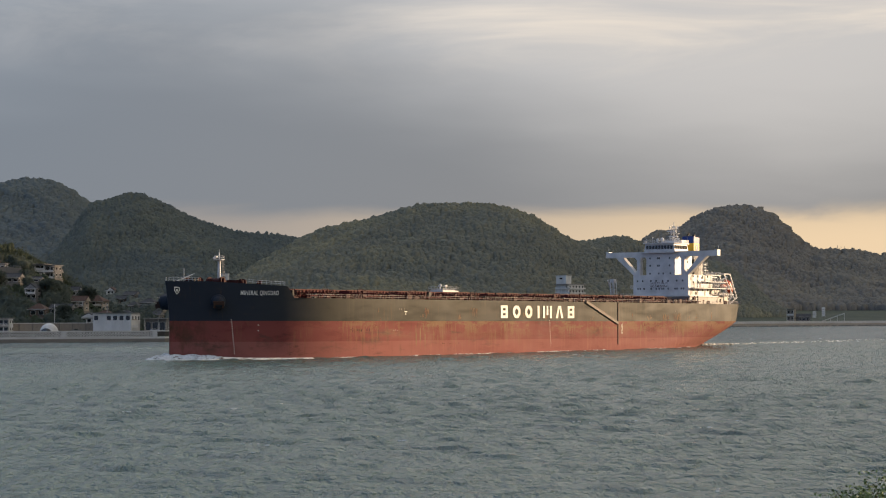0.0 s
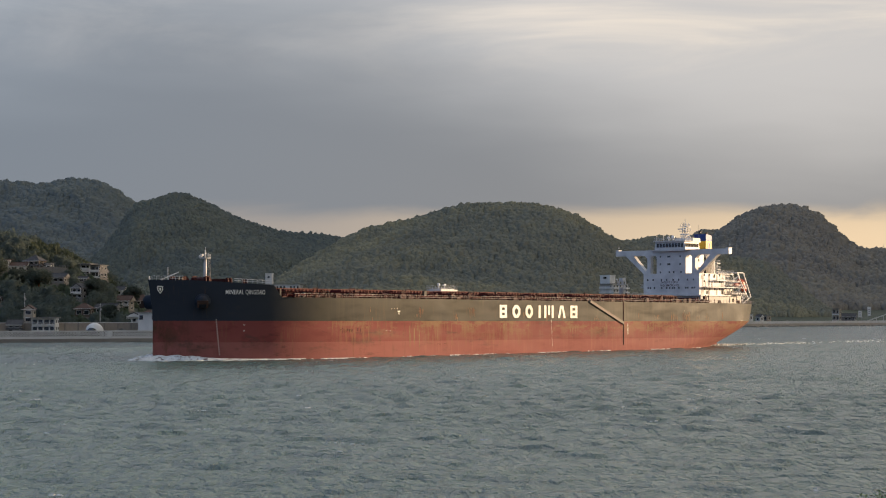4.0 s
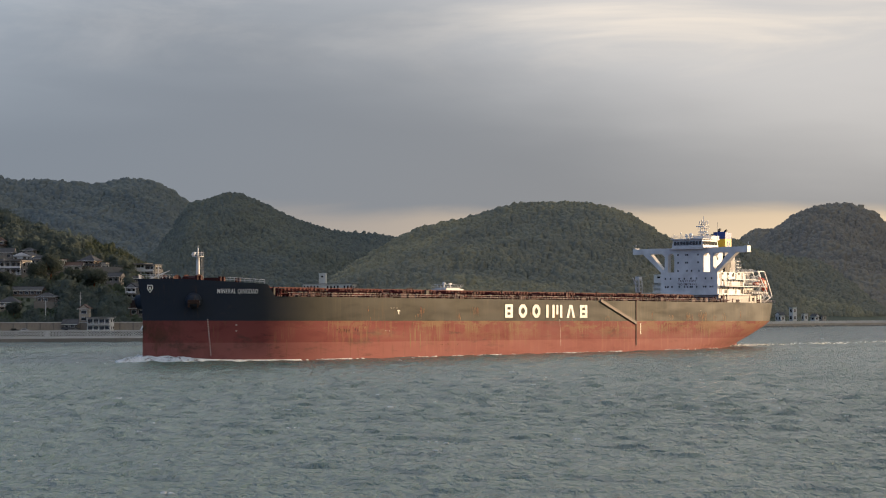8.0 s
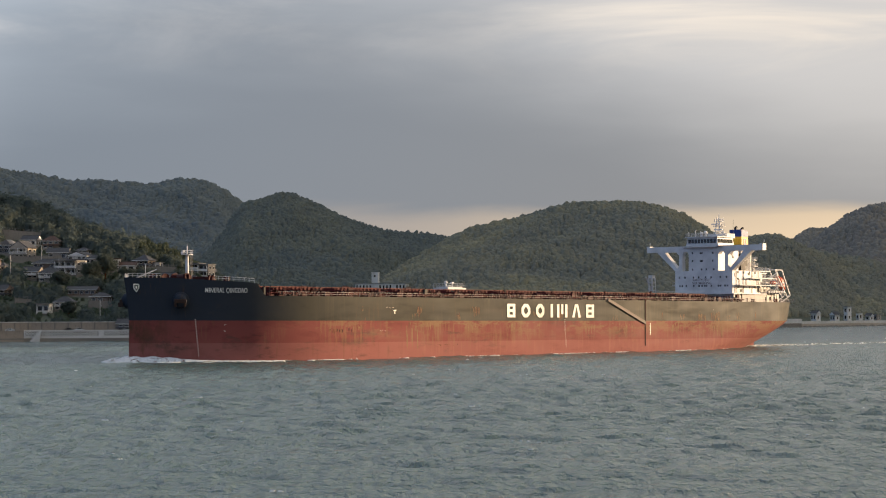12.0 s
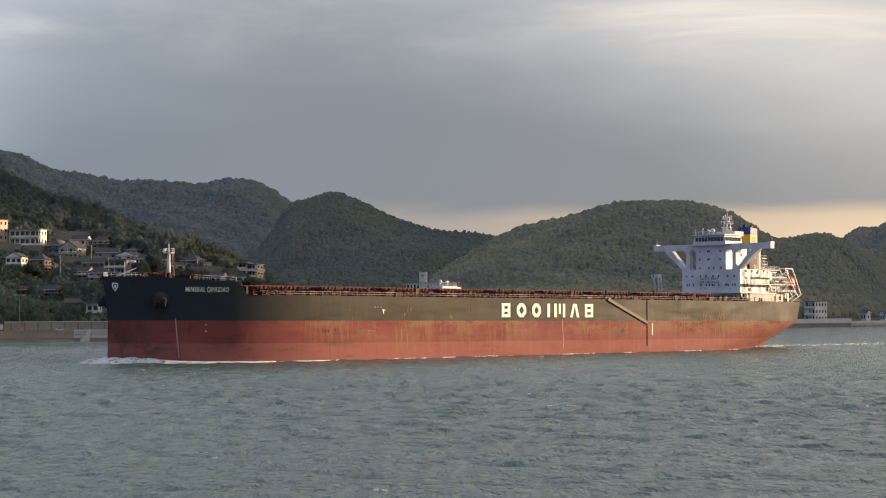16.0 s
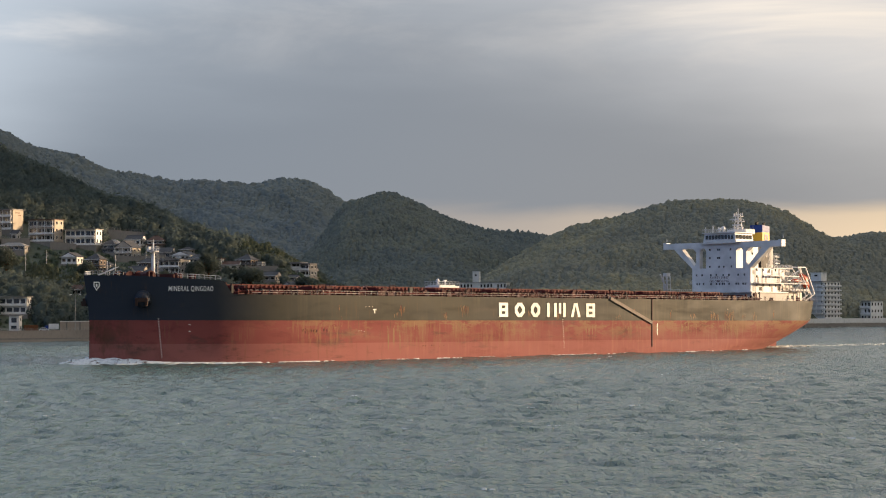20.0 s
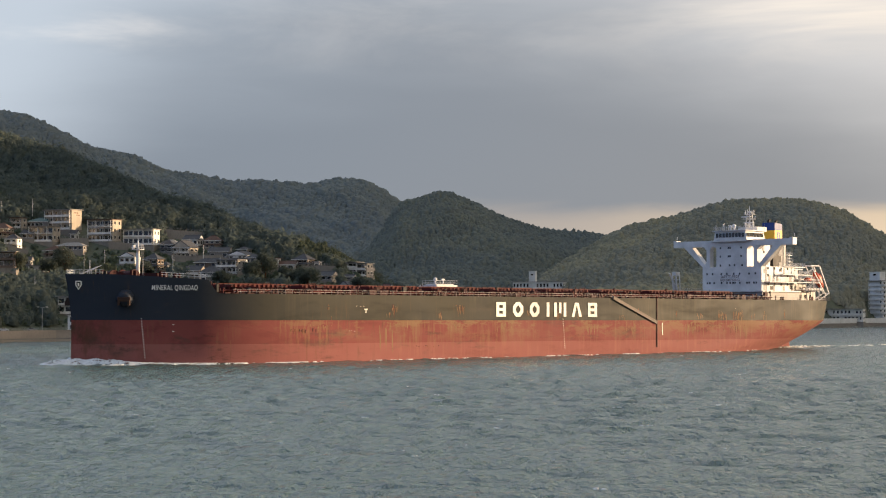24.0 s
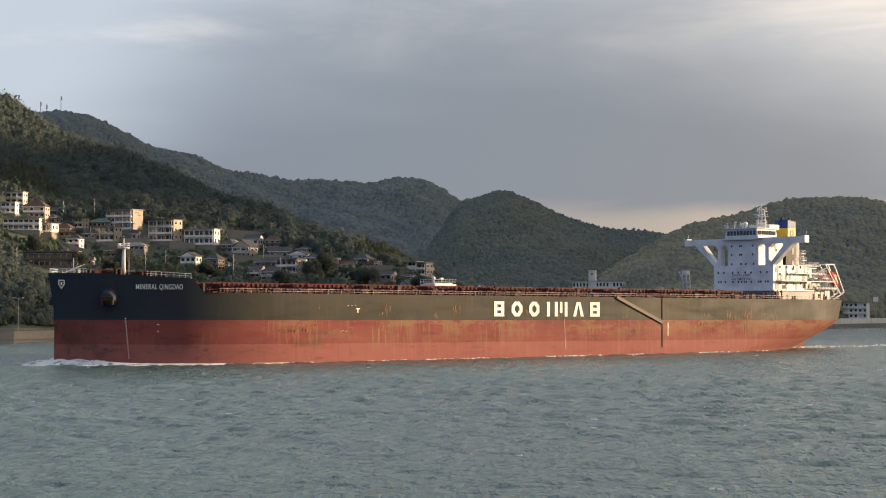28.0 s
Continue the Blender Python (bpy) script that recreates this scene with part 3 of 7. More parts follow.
def hull_skin(levels, mats_of, first=None, n=90, cap=False):
    """Both sides of the hull between levels, each row from the stern (or from first) to the stem."""
    sh = Shape()
    rows = []
    for lev in levels:
        ring = []
        for i in range(n + 1):
            s = 0.5 - 0.5 * math.cos(math.pi * i / n)
            s = 0.45 * s + 0.55 * i / n
            z0 = lev if not callable(lev) else lev(299)
            x0 = stern_at(z0) if first is None else first
            x = x0 + (stem_at(z0) - x0) * (1 - (1 - s) ** 1.35)
            z = lev(x) if callable(lev) else lev
            ring.append((x, half_breadth(min(x, stem_at(z)), z), z))
        rows.append(ring)
    for r in rows:
        sh.v += r + [(x, -y, z) for x, y, z in r]
    w = 2 * (n + 1)
    for k in range(len(rows) - 1):
        m = mats_of(k)
        o, p = k * w, (k + 1) * w
        for i in range(n):
            sh.f.append((o + i + 1, o + i, p + i, p + i + 1))
            sh.f.append((o + n + 1 + i, o + n + 2 + i, p + n + 2 + i, p + n + 1 + i))
            sh.m += [m, m]
        if first is None:
            sh.f.append((o, o + n + 1, p + n + 1, p))
            sh.m.append(m)
    return sh


ship = thing("bulk_carrier", "large loaded-in-ballast bulk carrier, dark topsides over rust-streaked red bottom", "ship")
levels = [-7, -5, -3, -1.5, 0, 1.5, 3, 4.2, 5.5, 7, 8.5, 10]
part("hull_bottom", hull_skin(levels, lambda k: 0 if k < 7 else 1), [BOOT_LOW, BOOT], ship, "red bottom paint with a faded lower band and rust runs", True)
part("hull_topside", hull_skin([10, 11.5, 13, 14.5, 15.5, DECK], lambda k: 0), TOPSIDE, ship, "dark topside plating with scuffs and rust", True)
part("forecastle_side", hull_skin([lambda x: DECK - 0.02, lambda x: DECK + 0.5 * (fc_top(x) - DECK), fc_top], lambda k: 0, FC - 2.2, 60), TOPSIDE, ship, "dark raised bow plating", True)


def deck_sheet(z, x0, x1, n=60, inset=0.05):
    sh = Shape()
    xs = [x0 + (x1 - x0) * (1 - (1 - i / n) ** 1.6) for i in range(n + 1)]
    for x in xs:
        b = max(0.02, half_breadth(x, z) - inset)
        sh.v += [(x, b, z), (x, -b, z)]
    for i in range(n):
        sh.f.append((2 * i, 2 * i + 1, 2 * i + 3, 2 * i + 2))
        sh.m.append(0)
    return sh


part("main_deck", deck_sheet(DECK - 0.1, 9.7, FC - 1), OXIDE, ship, "red-brown painted main deck")
part("forecastle_deck", deck_sheet(19.4, FC - 1.0, 298.4), OXIDE_DARK, ship, "dark red forecastle deck")
part("forecastle_bulkhead", Shape().box(FC - 1.3, FC - 1.0, -half_breadth(FC, 18) + 0.4, half_breadth(FC, 18) - 0.4, DECK, 19.4), OXIDE_DARK, ship)

# hatches: coaming, two sliding covers with stiffeners, side rails
HATCH_X = [60 + 22.6 * i for i in range(9)]
for hx in HATCH_X:
    length = 17.0
    co = Shape().box(hx, hx + length, -11, 11, DECK, 18.25)
    for k in range(7):
        yy = hx + 0.6 + k * 2.6
        co.box(yy, yy + 0.18, 11, 11.5, DECK, 18.1).box(yy, yy + 0.18, -11.5, -11, DECK, 18.1)
    coaming = part("hatch_coaming", co, OXIDE_DARK, ship)
    for s in (-1, 1):
        line = [(s * 0.1, 18.3), (s * 0.1, 19.0)]
        for k in range(5):
            y0 = 1.2 + 2.3 * k
            line += [(s * (y0 - 0.15), 19.0), (s * (y0 - 0.15), 19.25), (s * (y0 + 0.15), 19.25), (s * (y0 + 0.15), 19.0)]
        cv = Shape().prism(line + [(s * 11.6, 19.0), (s * 11.6, 18.3)], hx - 0.4, hx + length + 0.4, 0)
        for k in range(12):
            xk = hx + 0.3 + 1.46 * k
            cv.box(xk, xk + 0.22, min(s * 11.6, s * 11.85), max(s * 11.6, s * 11.85), 18.3, 19.0)
        part("hatch_cover", cv, OXIDE, coaming, "red-oxide sliding hatch cover")
    for s in (-1, 1):
        for xr in (hx + 1, hx + length - 1.2):
            part("cover_track", Shape().prism([(s * 11.6, 18.0), (s * 11.6, 18.3), (s * 21, 18.3), (s * 21, DECK), (s * 20.7, DECK), (s * 20.7, 18.0)], xr, xr + 0.25, 0), OXIDE, ship)

# cross-deck houses with vents between the hatches
rnd = random.Random(4)
for hx in HATCH_X[1:]:
    gap = hx - 3.2
    st = Shape().box(gap - 1.6, gap + 1.4, -6, 7, DECK, 18.7 + rnd.uniform(-0.2, 0.3))
    for k in range(4):
        y0 = -9 + 6 * k + rnd.uniform(-1, 1)
        st.rod((gap, y0, DECK), (gap, y0, 18.6 + rnd.uniform(0, 0.7)), 0.35, 8)
        st.ball((gap, y0, 18.8), 0.55, rows=3, cols=8, squash=(1, 1, 0.5))
    part("cross_deck_store", st, OXIDE_DARK, ship)

# port and starboard deck pipes, bollards, vent posts
for s in (1, -1):
    pipe = Shape()
    for k, yy in enumerate((20.2, 20.9, 21.6)):
        pipe.rod((52, s * yy, 17.0 + 0.12 * k), (268, s * yy, 17.0 + 0.12 * k), 0.16)
    for x in range(54, 268, 6):
        pipe.box(x, x + 0.2, s * 20.9 - 1.1, s * 20.9 + 1.1, DECK, 16.95)
    part("deck_pipe", pipe, OXIDE, ship)
rnd = random.Random(7)
for i in range(58):
    x = 48 + i * 3.85 + rnd.uniform(-1, 1)
    k = rnd.random()
    sh = Shape()
    y0 = 22.6 + rnd.uniform(-0.8, 0.5)
    if k < 0.4:
        for dx in (0, 1.1):
            sh.rod((x + dx, y0, DECK), (x + dx, y0, 17.5), 0.28, 8)
        sh.box(x - 0.5, x + 1.6, y0 - 0.4, y0 + 0.4, DECK, DECK + 0.15)
        part("bollard", sh, OXIDE_DARK, ship)
    elif k < 0.75:
        hgt = rnd.uniform(17.6, 18.6)
        sh.rod((x, y0, DECK), (x, y0, hgt), 0.14).ball((x, y0, hgt), 0.34, rows=3, cols=7, squash=(1, 1, 0.6))
        part("air_pipe", sh, OXIDE, ship)
    else:
        w = rnd.uniform(1.0, 2.6)
        sh.box(x, x + w, y0 - 0.6, y0 + 0.5, DECK, DECK + rnd.uniform(0.7, 1.5)).box(x + 0.2, x + 0.4, y0, y0 + 0.2, DECK, 18.0)
        part("deck_locker", sh, OXIDE_DARK, ship)
for i in range(130):
    x = 50 + i * 1.68 + rnd.uniform(-1, 1)
    y0, hgt = rnd.uniform(12.2, 19.5), rnd.uniform(17.6, 19.5)
    sh = Shape()
    k = i % 4
    if k == 0:
        sh.rod((x, y0, DECK), (x, y0, hgt), 0.2, 6).rod((x, y0, hgt), (x + 0.5, y0, hgt - 0.25), 0.3, 6)
    elif k == 1:
        sh.box(x, x + rnd.uniform(0.6, 1.8), y0, y0 + 0.8, DECK, hgt - 0.5).rod((x + 0.3, y0 + 0.4, hgt - 0.5), (x + 0.3, y0 + 0.4, hgt), 0.12, 5)
    elif k == 2:
        sh.rod((x, y0, DECK), (x, y0, hgt), 0.09, 5).rod((x + 2.4, y0, DECK), (x + 2.4, y0, hgt), 0.09, 5).rod((x, y0, hgt), (x + 2.4, y0, hgt), 0.09, 5)
    else:
        sh.rod((x - 0.5, y0, 17.4), (x + 0.5, y0, 17.4), 0.7, 10).box(x - 0.8, x + 0.8, y0 - 0.6, y0 + 0.6, DECK, 16.9)
    part(("vent_pipe", "deck_box", "handrail_frame", "deck_reel")[k], sh, OXIDE_DARK if i % 3 else BLACK, ship)
# mooring winches and lamp posts along the deck
for x, y in ((86, 16), (154, 16), (222, 16), (86, -16), (154, -16), (222, -16)):
    w = Shape().rod((x - 1.6, y, 17.5), (x + 1.6, y, 17.5), 0.75, 12).box(x - 2, x + 2, y - 1, y + 1, DECK, 16.8)
    w.rod((x - 1.7, y, 17.5), (x - 1.5, y, 17.5), 1.05, 12).rod((x + 1.5, y, 17.5), (x + 1.7, y, 17.5), 1.05, 12)
    part("mooring_winch", w, OXIDE_DARK, ship)


def fence(points, height, gap, rails=3, r=0.05):
    """Posts and rails along a line of places."""
    sh = Shape()
    for a, b in zip(points, points[1:]):
        a, b = Vector(a), Vector(b)
        n = max(1, round((b - a).length / gap))
        for i in range(n):
            p = a.lerp(b, i / n)
            sh.rod(p, p + Vector((0, 0, height)), r, 4)
        for k in range(rails):
            h = Vector((0, 0, height * (k + 1) / rails))
            sh.rod(a + h, b + h, r * 0.8, 4)
    return sh


for s in (1, -1):
    for i in range(20):
        x0 = 18 + i * (FC - 24) / 20
        pts = [(x0 + k * (FC - 24) / 60, s * (half_breadth(x0 + k * (FC - 24) / 60, DECK) - 0.25), DECK - 0.1) for k in range(4)]
        part("deck_railing", fence(pts, 1.15, 2.1, 2, 0.05), RAIL, ship, "weathered pale deck railing")["kind"] = "stuff"
pts = [(10.3, y, DECK - 0.1) for y in (-14.5, -7, 0, 7, 14.5)]
part("stern_railing", fence(pts, 1.15, 1.8), RAIL, ship)
for s in (1, -1):
    pts = [(x, s * (half_breadth(x, 19.6) - 0.3), fc_top(x)) for x in (FC + 0.5, FC + 3, FC + 5.5, FC + 8, FC + 10)]
    part("forecastle_railing", fence(pts, 1.1, 1.5, 2, 0.07), WHITE, ship, "white rail on the forecastle")
    pts = [(x, s * (half_breadth(x, 20.8) - 0.3), 20.9) for x in (298.2, 296.5, 294.5, 292.4)]
    part("bow_railing", fence(pts, 1.15, 1.1, 2, 0.06), WHITE, ship)

# forecastle fittings
mast = Shape().rod((278.3, 0, 19.4), (278.3, 0, 27.4), 0.55, 12, 0, 0.42).rod((278.3, 0, 27.4), (278.3, 0, 29.6), 0.16, 6).rod((278.3, 0, 29.6), (278.3, 0, 30.4), 0.06, 4)
foremast = part("foremast", mast, WHITE, ship, "white tubular foremast", True)
pl = Shape().rod((278.3, 0, 27.3), (278.3, 0, 27.5), 1.5, 10)
part("platform", pl, WHITE, foremast)
part("platform_rail", fence([(278.3 + 1.45 * math.cos(k * math.pi / 4), 1.45 * math.sin(k * math.pi / 4), 27.5) for k in range(9)], 1.0, 1.2, 2, 0.05), WHITE, foremast)
ld = Shape()
for yy in (-0.25, 0.25):
    ld.rod((277.3, 1.05 + yy, 19.4), (277.55, 0.75 + yy, 27.3), 0.05, 4)
for k in range(16):
    ld.rod((277.35, 0.8, 19.8 + k * 0.48), (277.35, 1.3, 19.8 + k * 0.48), 0.04, 4)
part("ladder", ld, STEEL, foremast)
part("mast_lamp", Shape().box(279.2, 279.9, -0.3, 0.3, 28.0, 28.5), WHITE, foremast)
part("fog_horn", Shape().rod((278.4, -2.2, 27.9), (278.4, -1.2, 27.9), 0.34, 8, 0, 0.12), WHITE, foremast)
for y in (-4.5, 4.5):
    w = Shape().rod((284, y - 2.5, 20.9), (284, y + 2.5, 20.9), 1.1, 12).box(282.5, 285.6, y - 3, y + 3, 19.4, 19.8).rod((286.4, y, 19.4), (286.4, y, 21.6), 0.8, 10)
    w.rod((284, y - 2.7, 20.9), (284, y - 2.4, 20.9), 1.45, 12).rod((284, y + 2.4, 20.9), (284, y + 2.7, 20.9), 1.45, 12)
    part("anchor_windlass", w, OXIDE_DARK, ship, "dark red anchor windlass")
for x, y, h in ((279, 11, 21.4), (278, -10, 21.6), (284, 7.5, 22.0), (274.5, 6, 21.9), (274.5, -6, 21.6), (283, 4, 21.4), (275.5, 13.5, 21.3), (285, -4, 21.8), (289, 2, 21.9)):
    part("mooring_bitt", Shape().rod((x, y, 19.4), (x, y, h), 0.4, 8).rod((x + 1.2, y, 19.4), (x + 1.2, y, h), 0.4, 8).box(x - 0.7, x + 1.9, y - 0.6, y + 0.6, 19.4, 19.6), OXIDE_DARK if y > 5 else BLACK, ship)
part("forecastle_store", Shape().box(273.2, 276.6, -4.5, 5.5, 19.4, 21.6), OXIDE_DARK, ship)
part("jackstaff", Shape().rod((292.5, 0.6, 20.5), (292.5, 0.6, 24.6), 0.09, 5).rod((295.6, 0.3, 20.8), (291.6, 2.6, 22.8), 0.16, 5).rod((291.6, 2.6, 22.8), (290.8, 3.1, 23.2), 0.1, 5), WHITE, ship, "white staff with a slanting spar")

ANCHOR = painted("rusty_black_anchor", (0.045, 0.026, 0.02), 0.7, (0.09, 0.04, 0.02), 0.5, 1.5)
# anchors in their rounded housings
for s in (1, -1):
    x0, z0 = 288.0, 15.3
    b = half_breadth(x0, z0)
    n = Vector((0.66, s * 0.74, -0.1)).normalized()
    c = Vector((x0, s * (b - 0.5), z0))
    housing = part("anchor_housing", Shape().rod(c - n * 1.8, c + n * 2.6, 2.3, 20, 0, 1.95).rod(c + n * 2.6, c + n * 3.4, 1.95, 20, 0, 1.1), TOPSIDE, ship, "rounded dark anchor housing", True)
    an = Shape().rod(c + n * 2.8, c + n * 3.8, 0.45, 8)
    an.box(-0.35, 0.35, -1.5, 1.5, -0.5, 0.5, 0, Matrix.Translation(c + n * 3.5) @ n.to_track_quat("X", "Z").to_matrix().to_4x4())
    for q in (-1.2, 1.2):
        an.box(-0.4, 0.9, q - 0.25, q + 0.25, -1.4, -0.2, 0, Matrix.Translation(c + n * 3.4) @ n.to_track_quat("X", "Z").to_matrix().to_4x4())
    part("anchor", an, ANCHOR, ship, "rusty stockless anchor")


def side_patch(x, z, w, h, mat, name, parent=None, label="", proud=0.05, side=1):
    """A thin plate on the curved hull side."""
    sh = Shape()
    n = max(2, int(w / 1.5) + 1)
    for i in range(n + 1):
        xx = x - w / 2 + w * i / n
        for zz in (z - h / 2, z + h / 2):
            sh.v.append((xx, side * (half_breadth(xx, zz) + proud), zz))
    for i in range(n):
        q = (2 * i, 2 * i + 1, 2 * i + 3, 2 * i + 2)
        sh.f.append(q if side > 0 else q[::-1])
        sh.m.append(0)
    return part(name, sh, mat, parent or ship, label)


# company marking as plain white shapes


def ring_mark(sh, xc, w, lo, hi, t, y0, y1):
    """An upright eight-sided ring."""
    def loop(a, b, c):
        z = (lo + hi) / 2
        return [(xc + sx * px, z + sz * pz) for px, pz, sx, sz in ((a, b - c, 1, -1), (a, b - c, 1, 1), (a - c, b, 1, 1), (a - c, b, -1, 1), (a, b - c, -1, 1), (a, b - c, -1, -1), (a - c, b, -1, -1), (a - c, b, 1, -1))]
    outer, inner = loop(w / 2, (hi - lo) / 2, w * 0.3), loop(w / 2 - t, (hi - lo) / 2 - t * 0.85, w * 0.2)
    v = [(x, y, z) for y in (y0, y1) for x, z in outer + inner]
    f = []
    for i in range(8):
        k = (i + 1) % 8
        f += [(16 + i, 24 + i, 24 + k, 16 + k), (i, 16 + i, 16 + k, k), (8 + i, 8 + k, 24 + k, 24 + i)]
    sh.add(v, f)


lo, hi, y0, y1 = 11.0, 15.0, 25.02, 25.1
for xc, w, form in ((176.95, 3.6, "rungs"), (170.35, 4.0, "ring"), (163.85, 3.8, "ring"), (158.5, 1.1, "bar"), (153.55, 4.9, "posts"), (146.75, 4.2, "wedge"), (140.2, 3.8, "rungs")):
    sh = Shape()
    a, b, t = xc - w / 2, xc + w / 2, 1.05
    if form == "ring":
        ring_mark(sh, xc, w, lo, hi, t, y0, y1)
    elif form == "bar":
        sh.box(a, b, y0, y1, lo, hi)
    elif form == "posts":
        sh.box(a, a + t, y0, y1, lo, hi).box(b - t, b, y0, y1, lo, hi).box(xc - 0.45, xc + 0.45, y0, y1, lo + 1.0, hi)
    elif form == "wedge":
        sh.prism([(a, lo), (a + 1.1, lo), (xc - 0.1, hi - 0.9), (xc + 0.1, hi - 0.9), (b - 1.1, lo), (b, lo), (xc + 0.75, hi), (xc - 0.75, hi)], y0, y1, 1)
    else:
        sh.box(b - t, b, y0, y1, lo, hi).box(a, a + t, y0, y1, lo, hi)
        for z in (lo, (lo + hi) / 2 - 0.4, hi - 0.8):
            sh.box(a + t, b - t, y0, y1, z, z + 0.8)
    part("side_marking", sh, MARK, ship, "large white plain-shaped company marking with rust")


def words(text, size, mat, parent, m, label, depth=0.02, stretch=1.0):
    cu = bpy.data.curves.new("lettering", "FONT")
    cu.body, cu.size, cu.extrude, cu.align_x, cu.align_y = text, size, depth, "CENTER", "CENTER"
    cu.space_character = 1.1
    cu.offset = 0.003 * size
    tmp = bpy.data.objects.new("lettering", cu)
    me = bpy.data.meshes.new_from_object(tmp)
    bpy.data.objects.remove(tmp)
    bpy.data.curves.remove(cu)
    me.materials.append(mat)
    for v in me.vertices:
        v.co.x *= stretch
    ob = new("lettering", me)
    ob.parent = parent
    ob.matrix_basis = m
    return tagged(ob, label)


# ship's name, bent round the bow
nm = words("MINERAL QINGDAO", 1.75, NAME_PAINT, ship, Matrix(), "white raised ship's name", 0.02)
xs = [v.co.x for v in nm.data.vertices]
k = (283.60 - 274.10) / (max(xs) - min(xs))
for v in nm.data.vertices:
    x = (283.60 + 274.10) / 2 - v.co.x * k
    z = 17.75 + v.co.y
    v.co = (x, half_breadth(x, z) + 0.17 + v.co.z, z)
# emblem on the bow
part("emblem", Shape().prism([(-0.75, 1.0), (0.75, 1.0), (0.75, -0.1), (0, -1.2), (-0.75, -0.1)], 0, 0.08, 2), MARK, ship, "pale shield emblem").matrix_basis = (
    Matrix.Translation((296.65, half_breadth(296.65, 18.4) + 0.16, 18.4)) @ Vector((0.68, 0.73, 0)).to_track_quat("Z", "Y").to_matrix().to_4x4())
part("emblem_bar", Shape().box(-0.2, 0.2, -0.3, 0.45, 0.12, 0.15), MARK, ship).matrix_basis = (
    Matrix.Translation((296.65, half_breadth(296.65, 18.4) + 0.16, 18.4)) @ Vector((0.68, 0.73, 0)).to_track_quat("Z", "Y").to_matrix().to_4x4())
part("emblem", Shape().prism([(-0.5, 0.76), (0.5, 0.76), (0.5, -0.05), (0, -0.85), (-0.5, -0.05)], 0.07, 0.12, 2), TOPSIDE, ship).matrix_basis = (
    Matrix.Translation((296.65, half_breadth(296.65, 18.4) + 0.16, 18.4)) @ Vector((0.68, 0.73, 0)).to_track_quat("Z", "Y").to_matrix().to_4x4())
# draught marks as plain bars
for x0, zs in ((285.20, range(16)), (152.3, range(14))):
    for k in zs:
        side_patch(x0 - 0.05 * k, 10.3 - 0.62 * k, 0.22, 0.2, MARK, "draught_mark")
for k in range(2):
    side_patch(278.95, 8.9 - 1.6 * k, 0.4, 0.16, MARK, "draught_mark")
# tug pushing mark and small signs beside it
side_patch(225.5, 12.85, 1.2, 0.26, MARK, "tug_mark")
side_patch(225.5, 12.3, 0.3, 0.9, MARK, "tug_mark")
for x0, z0 in ((228.6, 13.6), (227.4, 13.6), (226.2, 13.6), (231.0, 7.3), (230.2, 7.4), (229.2, 7.2), (74.8, 13.6)):
    side_patch(x0, z0, 0.3, 0.16, RAIL, "small_sign")
side_patch(109.6, 7.4, 0.3, 3.6, MARK, "pilot_mark", None, "white upright pilot boarding mark")
# rust and scraped places, each a cluster of thin upright runs


def weathered_patch(x, z, w, h, n, mats, thin=0.3, proud=0.006):
    sh = Shape()
    for k in range(n):
        xx = x + rnd.gauss(0, w * 0.3)
        ww = thin * rnd.uniform(0.25, 0.9)
        top = z + h * rnd.uniform(0.0, 0.5)
        low = max(0.5, top - h * rnd.uniform(0.15, 0.9))
        o, q = len(sh.v), rnd.uniform(0.2, 0.8)
        for px, pz in ((xx - ww * 0.4, top), (xx + ww * 0.5, top - ww * rnd.uniform(0, 1)), (xx + ww * 0.4, top + (low - top) * q), (xx + ww * 0.05, low), (xx - ww * 0.35, top + (low - top) * q * rnd.uniform(0.7, 1.2))):
            sh.v.append((px, half_breadth(px, pz) + proud + 0.0004 * k, pz))
        sh.f.append(tuple(range(o, o + 5))[::-1])
        sh.m.append(k % len(mats))
    part("rust_patch", sh, mats, ship)["kind"] = "stuff"


rnd = random.Random(11)
for x, z, w, h, n in ((215.9, 12.6, 2.0, 3.2, 14), (217.4, 11.6, 2.4, 1.4, 8), (192.0, 12.6, 2.6, 3.2, 16), (199.7, 11.2, 3.0, 2.4, 8), (80.4, 11.0, 3.0, 3.4, 12), (75.2, 11.2, 2.4, 4.0, 12), (50.2, 12.4, 0.6, 3.2, 5),
                      (103.1, 12.0, 1.0, 2.4, 5), (237.8, 13.2, 0.6, 1.6, 4), (237.0, 10.6, 0.6, 1.0, 3), (152, 12.0, 2.4, 2.6, 9), (66.0, 11.2, 1.6, 2.0, 6), (121, 12.6, 1.6, 2.0, 6)):
    weathered_patch(x, z, w, h, n, [RUST, OLIVE, OXIDE_DARK])
for x, z, w, h, n in ((82.0, 11.6, 3.0, 3.6, 16), (72.5, 11.0, 3.5, 4.4, 18), (92.0, 11.0, 2.0, 2.4, 8), (60.5, 11.4, 1.4, 3.0, 6), (128.0, 10.8, 2.4, 1.8, 8), (154.5, 11.6, 3.4, 3.4, 16), (146.0, 11.4, 1.6, 2.6, 8), (166.0, 12.0, 1.6, 2.2, 7)):
    weathered_patch(x, z, w, h, n, [TAN, RUST, OLIVE], 0.3)
